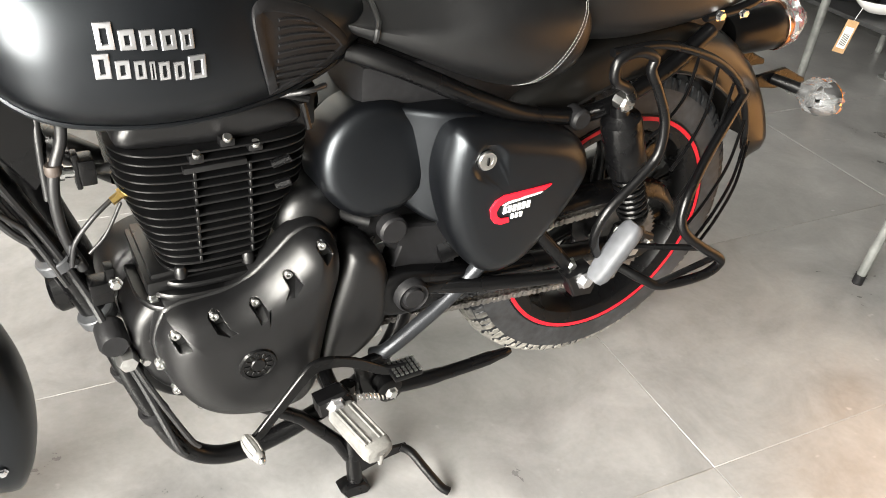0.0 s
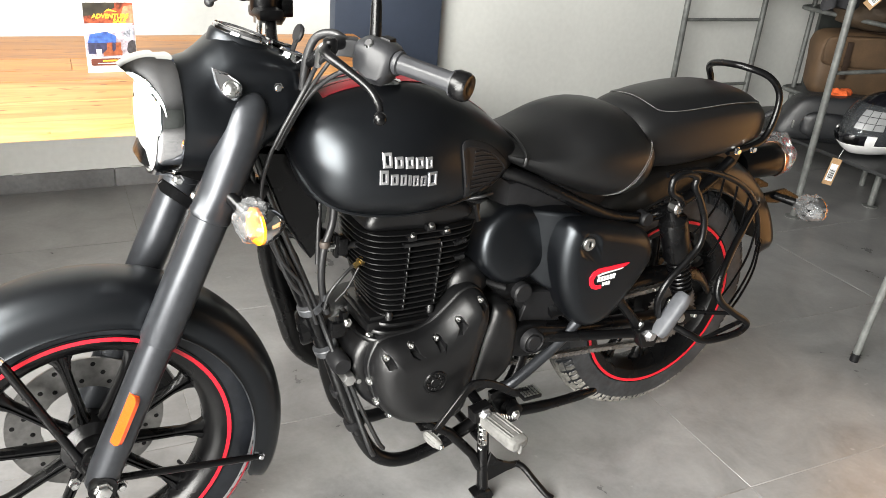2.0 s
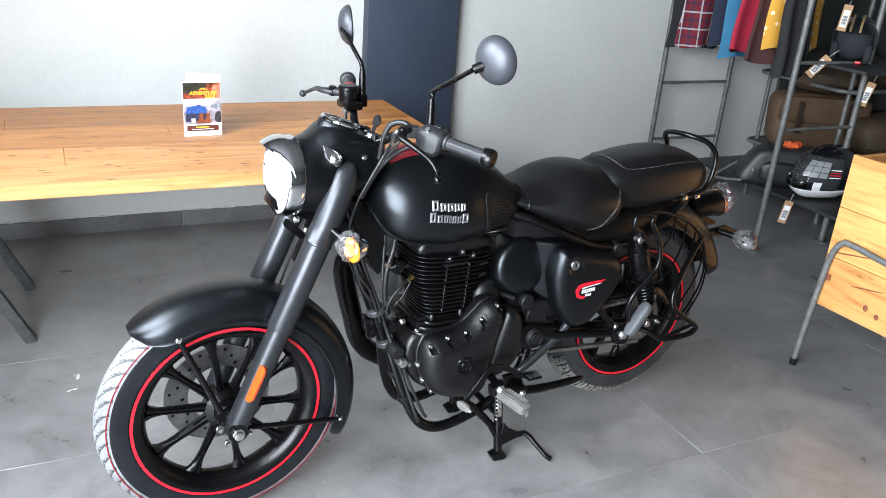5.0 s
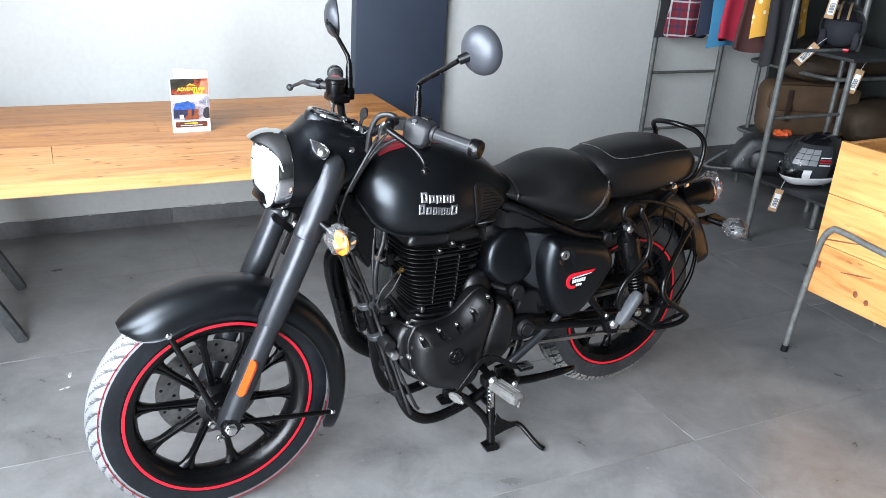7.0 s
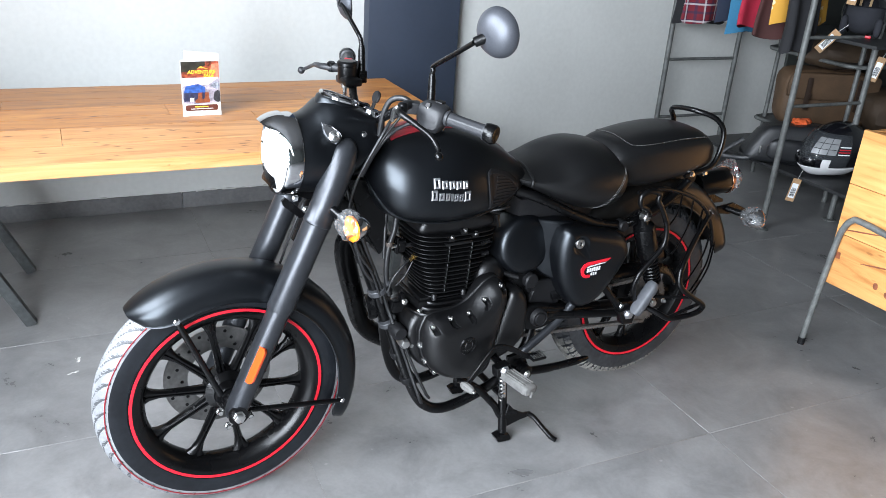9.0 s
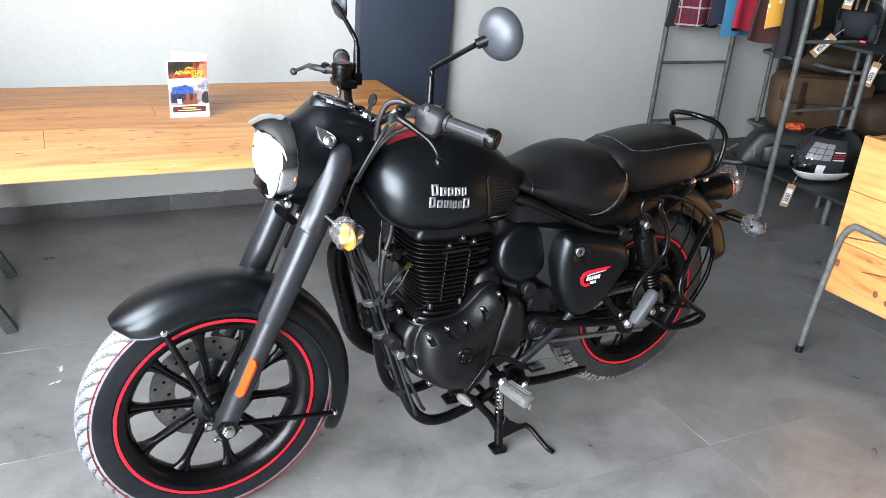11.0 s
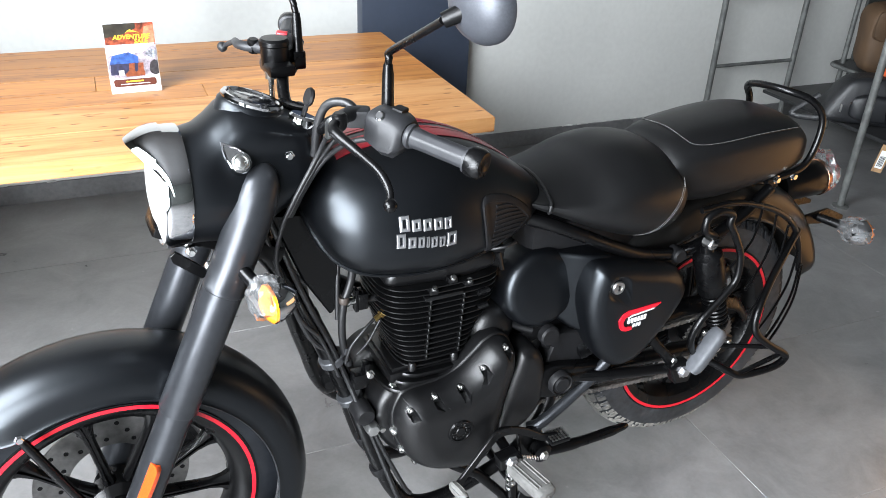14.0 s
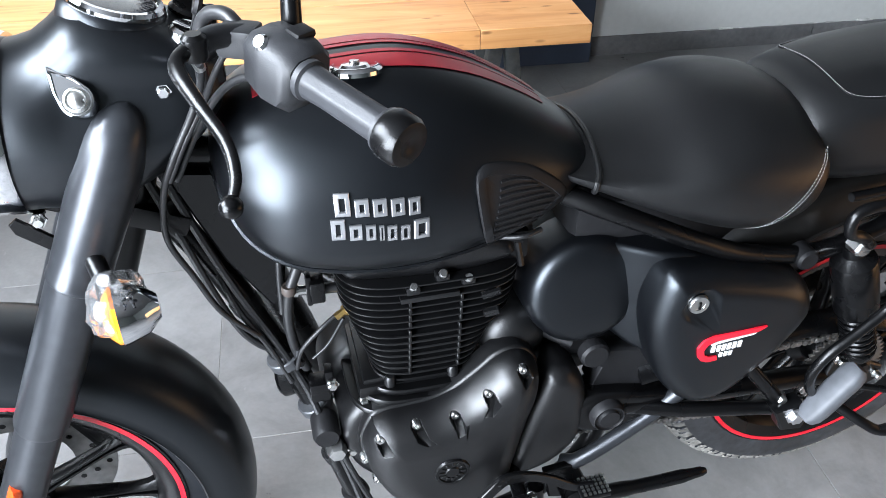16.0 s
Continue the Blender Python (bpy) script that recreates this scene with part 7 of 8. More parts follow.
# ---- long wooden table by the wall ----
table = thing("table", Matrix.Translation((-1.2, 2.70, 0)), "long honey-coloured plank table on grey steel trestles", "table")
TX0, TX1 = -1.40, 1.212
edges = (-0.610, -0.405, -0.180, -0.045, 0.115, 0.260, 0.385, 0.485)
rnd = random.Random(11)
for i, (y0, y1) in enumerate(zip(edges, edges[1:])):
    cuts = [TX0] + {0: [0.95], 1: [-0.30], 2: [-0.75, 0.42], 3: [0.10], 4: [-0.5, 0.7]}.get(i, [0.3]) + [TX1]
    for x0, x1 in zip(cuts, cuts[1:]):
        bm = bmesh.new()
        box(bm, x0 + 0.0006, x1 - 0.0006, y0 + 0.0005, y1 - 0.0005, 0.696, 0.742 - rnd.uniform(0, 0.0005), 0.0010, 1)
        part("plank", bm, WOOD_PALE if i < 2 else WOOD, table)
for xa, sgn in ((-0.80, 1), (-0.80, -1), (1.10, 1), (1.10, -1)):
    for y in (-0.24, 0.25):
        bm = bmesh.new()
        d = 0.17 * sgn
        m = along((xa + 0.16 * sgn * 2, y, 0.0), (xa, y, 0.694)) if xa < 0 else along((xa + 0.10 * sgn, y, 0.0), (xa, y, 0.694))
        L = (Vector((0.32 if xa < 0 else 0.10, 0, 0.694))).length
        box(bm, -0.020, 0.020, -0.020, 0.020, 0.0, L, 0.004, m=m)
        part("leg", bm, TRESTLE, table)
for xa in (-0.80, 1.10):
    bm = bmesh.new()
    box(bm, xa - 0.03, xa + 0.03, -0.40, 0.40, 0.655, 0.6955, 0.003)
    part("crossbar", bm, TRESTLE, table)
    bm = bmesh.new()
    box(bm, xa - 0.17, xa + 0.17, -0.262, -0.248, 0.28, 0.315, 0.002)
    part("brace", bm, TRESTLE, table)

# ---- folded leaflet that stands on the table ----
leaf = thing("leaflet", Matrix.Translation((-0.982, 2.612, 0.7425)) @ Matrix.Rotation(radians(2), 4, "Z"), "folded colour leaflet standing open on the table", "leaflet")
PAPER = material("white_paper", (0.75, 0.77, 0.78), 0.45, grain=0.04)


def leaf_panel(name, p0, p1, h, mat, lean=0.0, label=""):
    bm = bmesh.new()
    a, b = Vector((*p0, 0)), Vector((*p1, 0))
    nrm = Vector((0, 0, 1)).cross(b - a).normalized()
    rings = []
    for i in range(7):
        t = i / 6
        q = a.lerp(b, t) + nrm * 0.002 * math.sin(math.pi * t)
        rings.append([q + nrm * 0.0004, q + Vector((0, lean, h)) + nrm * 0.0004, q + Vector((0, lean, h)) - nrm * 0.0004, q - nrm * 0.0004])
    skin(bm, rings)
    return part(name, bm, mat, leaf, label)


leaf_panel("front_panel", (-0.074, 0.0), (0.074, 0.0), 0.216, PAPER, 0.012, "printed front page")
leaf_panel("back_panel", (0.073, 0.002), (-0.045, 0.075), 0.240, PAPER, 0.010, "plain white back page")


def print_patch(name, pts, mat, lift):
    """A printed patch on the leaflet's front page."""
    bm = bmesh.new()
    rings = []
    for q in (0.0, 0.00012):
        rings.append([Vector((x, 0.012 * z / 0.216 - 0.0022 - lift * 0.00025 - q, z)) for x, z in pts])
    skin(bm, rings)
    part(name, bm, mat, leaf)


def ink(name, c, **k):
    return material(name, c, 0.4, **k)


print_patch("printed_foliage", [(-0.072, 0.145), (0.072, 0.145), (0.072, 0.212), (-0.072, 0.212)], ink("ink_autumn", (0.22, 0.045, 0.02), stain=0.8, stain_scale=45, grain=0.5, grain_scale=140), 1)
print_patch("printed_ground", [(-0.072, 0.052), (-0.02, 0.048), (0.04, 0.050), (0.072, 0.056), (0.072, 0.146), (-0.072, 0.146)], ink("ink_grey_lilac", (0.30, 0.27, 0.31), stain=0.6, stain_scale=50, grain=0.3, grain_scale=160), 1)
print_patch("printed_corner", [(-0.072, 0.172), (-0.030, 0.176), (0.02, 0.196), (0.02, 0.212), (-0.072, 0.212)], ink("ink_dark_corner", (0.025, 0.022, 0.015), stain=0.6, stain_scale=40), 2)
print_patch("printed_bright", [(0.03, 0.15), (0.072, 0.15), (0.072, 0.206), (0.045, 0.20)], ink("ink_orange", (0.55, 0.16, 0.09), stain=0.5, stain_scale=60), 2)
print_patch("printed_haze", [(-0.072, 0.118), (0.03, 0.122), (0.072, 0.15), (-0.072, 0.15)], ink("ink_haze", (0.62, 0.50, 0.55), stain=0.2, stain_scale=40), 2)
BAGC = ink("ink_blue_bag", (0.03, 0.085, 0.30), stain=0.5, stain_scale=70)
print_patch("printed_bag", [(-0.068, 0.092), (-0.058, 0.118), (-0.01, 0.126), (0.016, 0.112), (0.016, 0.092)], BAGC, 3)
print_patch("printed_bag_side", [(-0.068, 0.058), (-0.066, 0.092), (0.016, 0.092), (0.012, 0.060)], ink("ink_navy", (0.022, 0.025, 0.06), stain=0.5, stain_scale=80), 3)
print_patch("printed_wheel", [(0.045, 0.068), (0.05, 0.058), (0.062, 0.052), (0.072, 0.055), (0.072, 0.095), (0.062, 0.1), (0.05, 0.09)], ink("ink_black_wheel", (0.03, 0.03, 0.035), stain=0.7, stain_scale=120), 4)
print_patch("printed_frame", [(0.036, 0.118), (0.05, 0.108), (0.066, 0.104), (0.072, 0.126), (0.056, 0.134)], ink("ink_grey_frame", (0.22, 0.24, 0.28), stain=0.8, stain_scale=160), 4)
BOOT = ink("ink_boot_brown", (0.20, 0.055, 0.022), stain=0.4, stain_scale=90)
for dx in (0.0, 0.026):
    print_patch("printed_boot", [(-0.024 + dx, 0.052), (0.004 + dx, 0.052), (0.006 + dx, 0.064), (0.002 + dx, 0.070), (0.004 + dx, 0.092), (-0.012 + dx, 0.092), (-0.014 + dx, 0.070), (-0.026 + dx, 0.060)], BOOT, 5)
print_patch("printed_mug", [(-0.044, 0.056), (-0.030, 0.056), (-0.029, 0.072), (-0.045, 0.072)], ink("ink_mug", (0.7, 0.7, 0.68)), 6)
print_patch("printed_band", [(-0.060, 0.022), (0.058, 0.022), (0.061, 0.026), (0.061, 0.040), (0.058, 0.044), (-0.060, 0.044), (-0.063, 0.040), (-0.063, 0.026)], ink("ink_brown_band", (0.10, 0.028, 0.018), grain=0.1), 4)
YEL = ink("ink_yellow", (0.80, 0.50, 0.04))
for x, w, z, h, c in ((-0.028, 0.052, 0.0345, 0.0045, YEL), (-0.044, 0.086, 0.0275, 0.0025, PAPER)):
    print_patch("printed_bar", [(x, z), (x + w, z), (x + w, z + h), (x, z + h)], c, 5)


def lettering(name, words, x, z, size, mat, shear=0.2):
    cu = bpy.data.curves.new(name, "FONT")
    cu.body, cu.size, cu.shear, cu.extrude = words, size, shear, 0.0001
    cu.align_x = "CENTER"
    cu.offset = 0.0006
    cu.materials.append(mat)
    o = new(name, cu)
    o.parent = leaf
    o.matrix_basis = Matrix.Translation((x, 0.012 * z / 0.216 - 0.0046, z)) @ Matrix.Rotation(radians(90) - math.atan(0.012 / 0.216), 4, "X")
    o["label"] = "yellow printed lettering"


lettering("printed_word", "ADVENTURE", 0.004, 0.166, 0.0185, YEL)
lettering("printed_word", "SALE", 0.030, 0.1515, 0.0185, YEL)
print_patch("printed_peak", [(-0.012, 0.184), (0.002, 0.194), (0.012, 0.190), (0.030, 0.183), (0.012, 0.186), (0.0, 0.188)], YEL, 4)

# ---- pine box on a bent tube frame ----
crate = thing("wooden_box", Matrix.Translation((1.215, 1.352, 0)) @ Matrix.Rotation(radians(3.5), 4, "Z"), "open pine display box on a bent grey tube frame", "display box")
zc = (0.292, 0.505, 0.705, 0.915)
for z0, z1 in zip(zc, zc[1:]):
    bm = bmesh.new()
    box(bm, -0.011, 0.011, -1.20, 0.0, z0 + 0.0006, z1 - 0.0006, 0.0015, 1)
    part("side_board", bm, WOOD_CRATE, crate)
    bm = bmesh.new()
    box(bm, 0.56, 0.582, -1.20, 0.0, z0 + 0.0006, z1 - 0.0006, 0.0015, 1)
    part("side_board", bm, WOOD_CRATE, crate)
for y0 in (-0.022, -1.20):
    bm = bmesh.new()
    box(bm, 0.0115, 0.5595, y0, y0 + 0.022, 0.300, 0.908, 0.0015, 1)
    part("end_board", bm, WOOD_CRATE, crate)
bm = bmesh.new()
box(bm, 0.0115, 0.5595, -1.177, -0.023, 0.56, 0.58, 0.001, 1)
part("inner_floor", bm, WOOD_CRATE, crate)
bm = bmesh.new()
box(bm, -0.0125, -0.0112, -0.045, -0.004, 0.405, 0.432)
part("inlay_patch", bm, material("red_wood_inlay", (0.20, 0.065, 0.03), 0.4, grain=0.2), crate, "dark inlaid patch in the board")
KNOT = material("dark_knot", (0.17, 0.055, 0.025), 0.45, grain=0.3)
for y, z, w, h in ((-0.215, 0.365, 0.010, 0.014), (-0.265, 0.350, 0.010, 0.012), (-0.20, 0.437, 0.070, 0.003), (-0.10, 0.540, 0.085, 0.003)):
    bm = bmesh.new()
    lathe(bm, [(1.0, 0.0), (1.0, 0.001), (0.0, 0.0012)], Matrix.Translation((-0.0112, y, z)) @ Matrix.Rotation(radians(-90), 4, "Y") @ Matrix.Rotation(radians(12), 4, "Z") @ Matrix.Diagonal((h, w, 1, 1)), 20)
    part("knot", bm, KNOT, crate)
bm = bmesh.new()
tube(bm, spline([(-0.024, 0.012, 0.012), (-0.024, 0.000, 0.20), (-0.024, -0.022, 0.46), (-0.024, -0.036, 0.535), (-0.024, -0.062, 0.575), (-0.024, -0.110, 0.582), (-0.024, -0.40, 0.560), (-0.024, -1.08, 0.560), (-0.024, -1.14, 0.53), (-0.024, -1.18, 0.30), (-0.024, -1.20, 0.012)], 6), 0.0125, 14)
fr = part("tube_frame", bm, POLE, crate, "bent grey steel tube frame")
bm = bmesh.new()
tube(bm, [(-0.024, 0.012, 0.0), (-0.024, 0.011, 0.03)], 0.0145, 14)
part("rubber_foot", bm, RUBBER, fr, "black rubber foot")
bm = bmesh.new()
tube(bm, spline([(0.594, 0.012, 0.0), (0.594, -0.022, 0.46), (0.594, -0.062, 0.575), (0.594, -0.40, 0.560), (0.594, -1.08, 0.560), (0.594, -1.18, 0.30), (0.594, -1.20, 0.0)], 6), 0.0125, 14)
part("tube_frame", bm, POLE, crate)

# ---- clothes rack of pipe ladders ----
rack = thing("clothes_rack", Matrix.Translation((2.3, 2.95, 0)), "grey pipe clothes rack with ladder ends and dark shelves", "clothes rack")
SHELF = material("dark_sheet_shelf", (0.030, 0.031, 0.032), 0.42, metal=0.3, grain=0.15, stain=0.2, stain_scale=6)


def pipe(name, pts, r, parent, mat=POLE, label="", seg=14):
    bm = bmesh.new()
    tube(bm, pts, r, seg)
    return part(name, bm, mat, parent, label)


for y, x0, x1 in ((0.53, -0.262, 0.306), (-0.52, -0.278, 0.262)):
    for x in (x0, x1):
        po = pipe("pole", [(x, y, 0.0), (x, y, 2.2)], 0.0165, rack, POLE, "worn grey painted pipe")
        bm = bmesh.new()
        lathe(bm, [(0.038, 0.0), (0.038, 0.004), (0.020, 0.008), (0.0, 0.008)], Matrix.Translation((x, y, 0)), 24)
        part("foot_flange", bm, POLE, po)
    for z in ((0.372, 0.745, 1.12, 1.50, 1.88) if y > 0 else (0.70, 1.06, 1.45)):
        pipe("rung", [(x0 + 0.012, y, z), (x1 - 0.012, y, z)], 0.0095, rack)
pipe("hanging_rail", [(-0.10, -0.62, 1.80), (-0.10, 0.60, 1.80)], 0.012, rack)
for z, y0, y1, x0, x1 in ((0.262, -0.95, 0.35, -0.045, 0.50), (1.035, -0.75, -0.08, -0.035, 0.55)):
    bm = bmesh.new()
    box(bm, x0, x1, y0, y1, z, z + 0.018, 0.003)
    part("shelf", bm, SHELF, rack, "dark sheet-metal shelf")
back = thing("storage_rack", Matrix.Translation((2.95, 3.1, 0)), "grey pipe storage rack with hoop ends behind the clothes rack", "rack")
for x, y in ((-0.155, 0.20), (-0.155, -0.42), (0.75, 0.20), (0.75, -0.42)):
    pipe("pole", [(x, y, 0.0), (x, y, 1.9)], 0.014, back)
for z in (0.385, 0.845):
    pipe("hoop", spline([(0.75, 0.24, z), (0.0, 0.24, z), (-0.16, 0.235, z), (-0.225, 0.20, z), (-0.235, 0.10, z), (-0.235, -0.32, z), (-0.22, -0.42, z), (-0.15, -0.46, z), (0.0, -0.46, z), (0.75, -0.46, z)], 5), 0.012, back)
    bm = bmesh.new()
    box(bm, -0.22, 0.75, -0.44, 0.22, z - 0.012, z + 0.004, 0.002)
    part("shelf", bm, SHELF, back, "dark shelf board")

# dark wall panel and a partition behind the racks
bm = bmesh.new()
box(bm, 3.16, 3.745, YB - 0.022, YB - 0.001, 0.09, H - 0.002, 0.003)
tagged(part("wall_panel", bm, WALL_DARK), "dark grey-green panel on the wall behind the racks", "wall panel", kind="structure")
bm = bmesh.new()
box(bm, 3.75, 3.80, 0.6, YB - 0.002, 0, H - 0.002, 0.003)
tagged(part("partition", bm, WALL_DARK), "dark grey-green partition behind the racks", "partition", kind="structure")


# ---- hanging clothes ----
def cloth_material(name, base, plaid=None, dots=None):
    m = material(name, base, 0.85, grain=0.12, grain_scale=300, stain=0.1, stain_scale=8, bump=0.25, bump_scale=900)
    n, k = m.node_tree.nodes, m.node_tree.links
    b = n["Principled BSDF"]
    if plaid or dots:
        tc = n.new("ShaderNodeTexCoord")
        prev = None
        if plaid:
            sep = n.new("ShaderNodeSeparateXYZ")
            k.new(tc.outputs["Object"], sep.inputs["Vector"])
            for ax, (freq, width, col) in (("X", plaid[0]), ("Z", plaid[0]), ("X", plaid[1]), ("Z", plaid[1])):
                mu = n.new("ShaderNodeMath")
                mu.operation = "MULTIPLY"
                mu.inputs[1].default_value = freq
                k.new(sep.outputs[ax], mu.inputs[0])
                fr_ = n.new("ShaderNodeMath")
                fr_.operation = "FRACT"
                k.new(mu.outputs["Value"], fr_.inputs[0])
                lt = n.new("ShaderNodeMath")
                lt.operation = "LESS_THAN"
                lt.inputs[1].default_value = width
                k.new(fr_.outputs["Value"], lt.inputs[0])
                ha = n.new("ShaderNodeMath")
                ha.operation = "MULTIPLY"
                ha.inputs[1].default_value = 0.6
                k.new(lt.outputs["Value"], ha.inputs[0])
                mx = n.new("ShaderNodeMix")
                mx.data_type = "RGBA"
                mx.inputs["A"].default_value = (*base, 1)
                if prev:
                    k.new(prev, mx.inputs["A"])
                mx.inputs["B"].default_value = (*col, 1)
                k.new(ha.outputs["Value"], mx.inputs["Factor"])
                prev = mx.outputs["Result"]
        else:
            vo = n.new("ShaderNodeTexVoronoi")
            vo.inputs["Scale"].default_value = 22.0
            k.new(tc.outputs["Object"], vo.inputs["Vector"])
            lt = n.new("ShaderNodeMath")
            lt.operation = "LESS_THAN"
            lt.inputs[1].default_value = 0.28
            k.new(vo.outputs["Distance"], lt.inputs[0])
            mx = n.new("ShaderNodeMix")
            mx.data_type = "RGBA"
            mx.inputs["A"].default_value = (*base, 1)
            mx.inputs["B"].default_value = (*dots, 1)
            k.new(lt.outputs["Value"], mx.inputs["Factor"])
            prev = mx.outputs["Result"]
        k.new(prev, b.inputs["Base Color"])
    return m


def garment(y, hem, mat, label, seed, depth=0.036, w=0.21, xc=2.20, category="shirt"):
    g = thing("hanging_" + category, Matrix.Translation((xc, y, 0)), label, category, "clothes on the rack")
    rr = random.Random(seed)
    ph = rr.uniform(0, 6)
    rings = []
    for i in range(13):
        t = i / 12
        z = hem + (1.70 - hem) * t
        ww = w * (1 - 0.12 * t) if t < 0.85 else w * (1 - 0.12 * t) * (1 - (t - 0.85) * 4)
        ring = []
        for j in range(40):
            a = 2 * math.pi * j / 40
            fold = 1 + (0.55 - 0.4 * t) * math.sin(5 * a + ph + 1.5 * t) * 0.8
            ring.append(Vector((ww * math.cos(a) + 0.01 * math.sin(3 * z * 4 + ph), depth * math.sin(a) * fold + 0.012 * math.sin(9 * ww * math.cos(a) * 3 + ph), z + 0.012 * math.sin(3 * a + ph) * (1 - t))))
        rings.append(ring)
    bm = bmesh.new()
    skin(bm, rings)
    part("cloth", bm, mat, g, angle=80)
    bm = bmesh.new()
    tube(bm, spline([(-0.15, 0, 1.66), (0, 0, 1.72), (0.0, 0, 1.76), (0.018, 0, 1.80), (0, 0, 1.818), (-0.018, 0, 1.80)], 5), 0.003, 6)
    part("hanger", bm, STEEL, g, "wire hanger")
    return g


BLACK_CLOTH = cloth_material("black_cotton", (0.010, 0.010, 0.012))
garment(3.43, 0.985, BLACK_CLOTH, "black cotton shirt hanging on the rack", 1, 0.025)
garment(3.345, 1.000, cloth_material("red_plaid_flannel", (0.16, 0.012, 0.022), plaid=((20.0, 0.30, (0.02, 0.022, 0.06)), (10.0, 0.10, (0.62, 0.58, 0.58)))), "red and white plaid flannel shirt on the rack", 2, 0.042)
garment(3.075, 1.045, cloth_material("navy_cotton", (0.010, 0.016, 0.035)), "dark navy cotton shirt hanging on the rack", 3, 0.024)
garment(2.975, 0.995, cloth_material("teal_blue_cotton", (0.030, 0.145, 0.26)), "teal blue cotton shirt hanging on the rack", 4, 0.030)
garment(2.900, 1.045, cloth_material("crimson_cotton", (0.34, 0.012, 0.035)), "crimson cotton shirt hanging on the rack", 5, 0.032)
garment(2.765, 1.010, cloth_material("maroon_cotton", (0.055, 0.018, 0.016)), "dark maroon cotton shirt hanging on the rack", 6, 0.042)
garment(2.665, 1.095, cloth_material("yellow_print_cotton", (0.58, 0.30, 0.035), dots=(0.75, 0.6, 0.35)), "mustard yellow dotted shirt hanging on the rack", 7, 0.026)
garment(2.565, 0.965, BLACK_CLOTH, "long black jacket hanging on the rack", 8, 0.040, 0.11, 2.10, "jacket")

# ---- goods on the shelves ----
NYLON = material("black_nylon", (0.016, 0.017, 0.019), 0.38, grain=0.2, grain_scale=200, bump=0.3, bump_scale=700)
CANVAS = material("brown_waxed_canvas", (0.085, 0.050, 0.026), 0.65, grain=0.2, grain_scale=260, stain=0.3, stain_scale=7, bump=0.3, bump_scale=700)
CANVAS_DARK = material("dark_brown_canvas", (0.045, 0.028, 0.015), 0.7, grain=0.2, grain_scale=240, stain=0.3, stain_scale=6, bump=0.35, bump_scale=600)
STRAP = material("dark_leather_strap", (0.028, 0.016, 0.010), 0.5, grain=0.2)


def cushion(bm, sx, sy, sz, m, seed=0.0, sag=0.15, sq=3.0, n=28):
    """A soft stuffed form with uneven, sagging sides."""
    rings = []
    for i in range(n // 2 + 1):
        v = math.pi * i / (n // 2) - math.pi / 2
        ring = []
        for j in range(n):
            u = 2 * math.pi * j / n
            f = lambda t: math.copysign(abs(t) ** (2 / sq), t)
            p = Vector((f(math.cos(v)) * f(math.cos(u)), f(math.cos(v)) * f(math.sin(u)), f(math.sin(v))))
            k = 1 + sag * 0.5 * noise.noise(p * 1.7 + Vector((seed, seed, 0))) + sag * 0.25 * noise.noise(p * 4.1 + Vector((0, seed, 3)))
            ring.append(m @ Vector((p.x * sx * k, p.y * sy * k, p.z * sz * k)))
        rings.append(ring)
    skin(bm, rings)


bag = thing("duffel_bag", Matrix.Translation((2.36, 2.76, 0.281)) @ Matrix.Rotation(radians(-35), 4, "Z"), "black nylon duffel bag with zips on the low shelf", "bag")
bm = bmesh.new()
cushion(bm, 0.205, 0.125, 0.130, Matrix.Translation((0, 0, 0.130)), 2.0, 0.16, 5.5)
for v in bm.verts:
    k = v.co.z / 0.26
    v.co.x += 0.10 * k
    v.co.y *= 1 - 0.35 * k
    v.co.z *= 0.82 + 0.25 * (v.co.x + 0.2)
part("body", bm, NYLON, bag)
bm = bmesh.new()
cushion(bm, 0.115, 0.03, 0.065, Matrix.Translation((0.04, -0.125, 0.095)), 5.0, 0.12)
part("front_pocket", bm, NYLON, bag, "padded front pocket")
for y, z in ((-0.140, 0.135), (-0.05, 0.205)):
    bm = bmesh.new()
    tube(bm, spline([(-0.08, y + 0.01, z - 0.02), (0.0, y, z), (0.10, y, z), (0.14, y + 0.01, z - 0.03)], 5), 0.004, 8)
    part("zip", bm, STRAP, bag, "dark zip")
for x in (-0.12, 0.135):
    bm = bmesh.new()
    box(bm, x - 0.004, x + 0.004, -0.16, -0.152, 0.075, 0.115, 0.001)
    part("zip_pull", bm, STEEL, bag, "bright zip pull")
bm = bmesh.new()
tube(bm, spline([(-0.20, -0.04, 0.12), (-0.30, -0.05, 0.04), (-0.31, -0.06, 0.012), (-0.24, -0.08, 0.010), (-0.16, -0.10, 0.02)], 6), 0.014, 8, flat=0.3)
part("strap", bm, NYLON, bag, "loose black carrying strap")
bm = bmesh.new()
cushion(bm, 0.060, 0.045, 0.032, Matrix.Translation((0, 0, 0.03)), 9.0, 0.8, 2.2)
oc = thing("cloth_bundle", Matrix.Translation((2.48, 2.72, 0.478)), "crumpled bright orange cloth lying on the duffel bag", "cloth")
part("cloth", bm, cloth_material("orange_cloth", (0.62, 0.10, 0.02)), oc, angle=20)

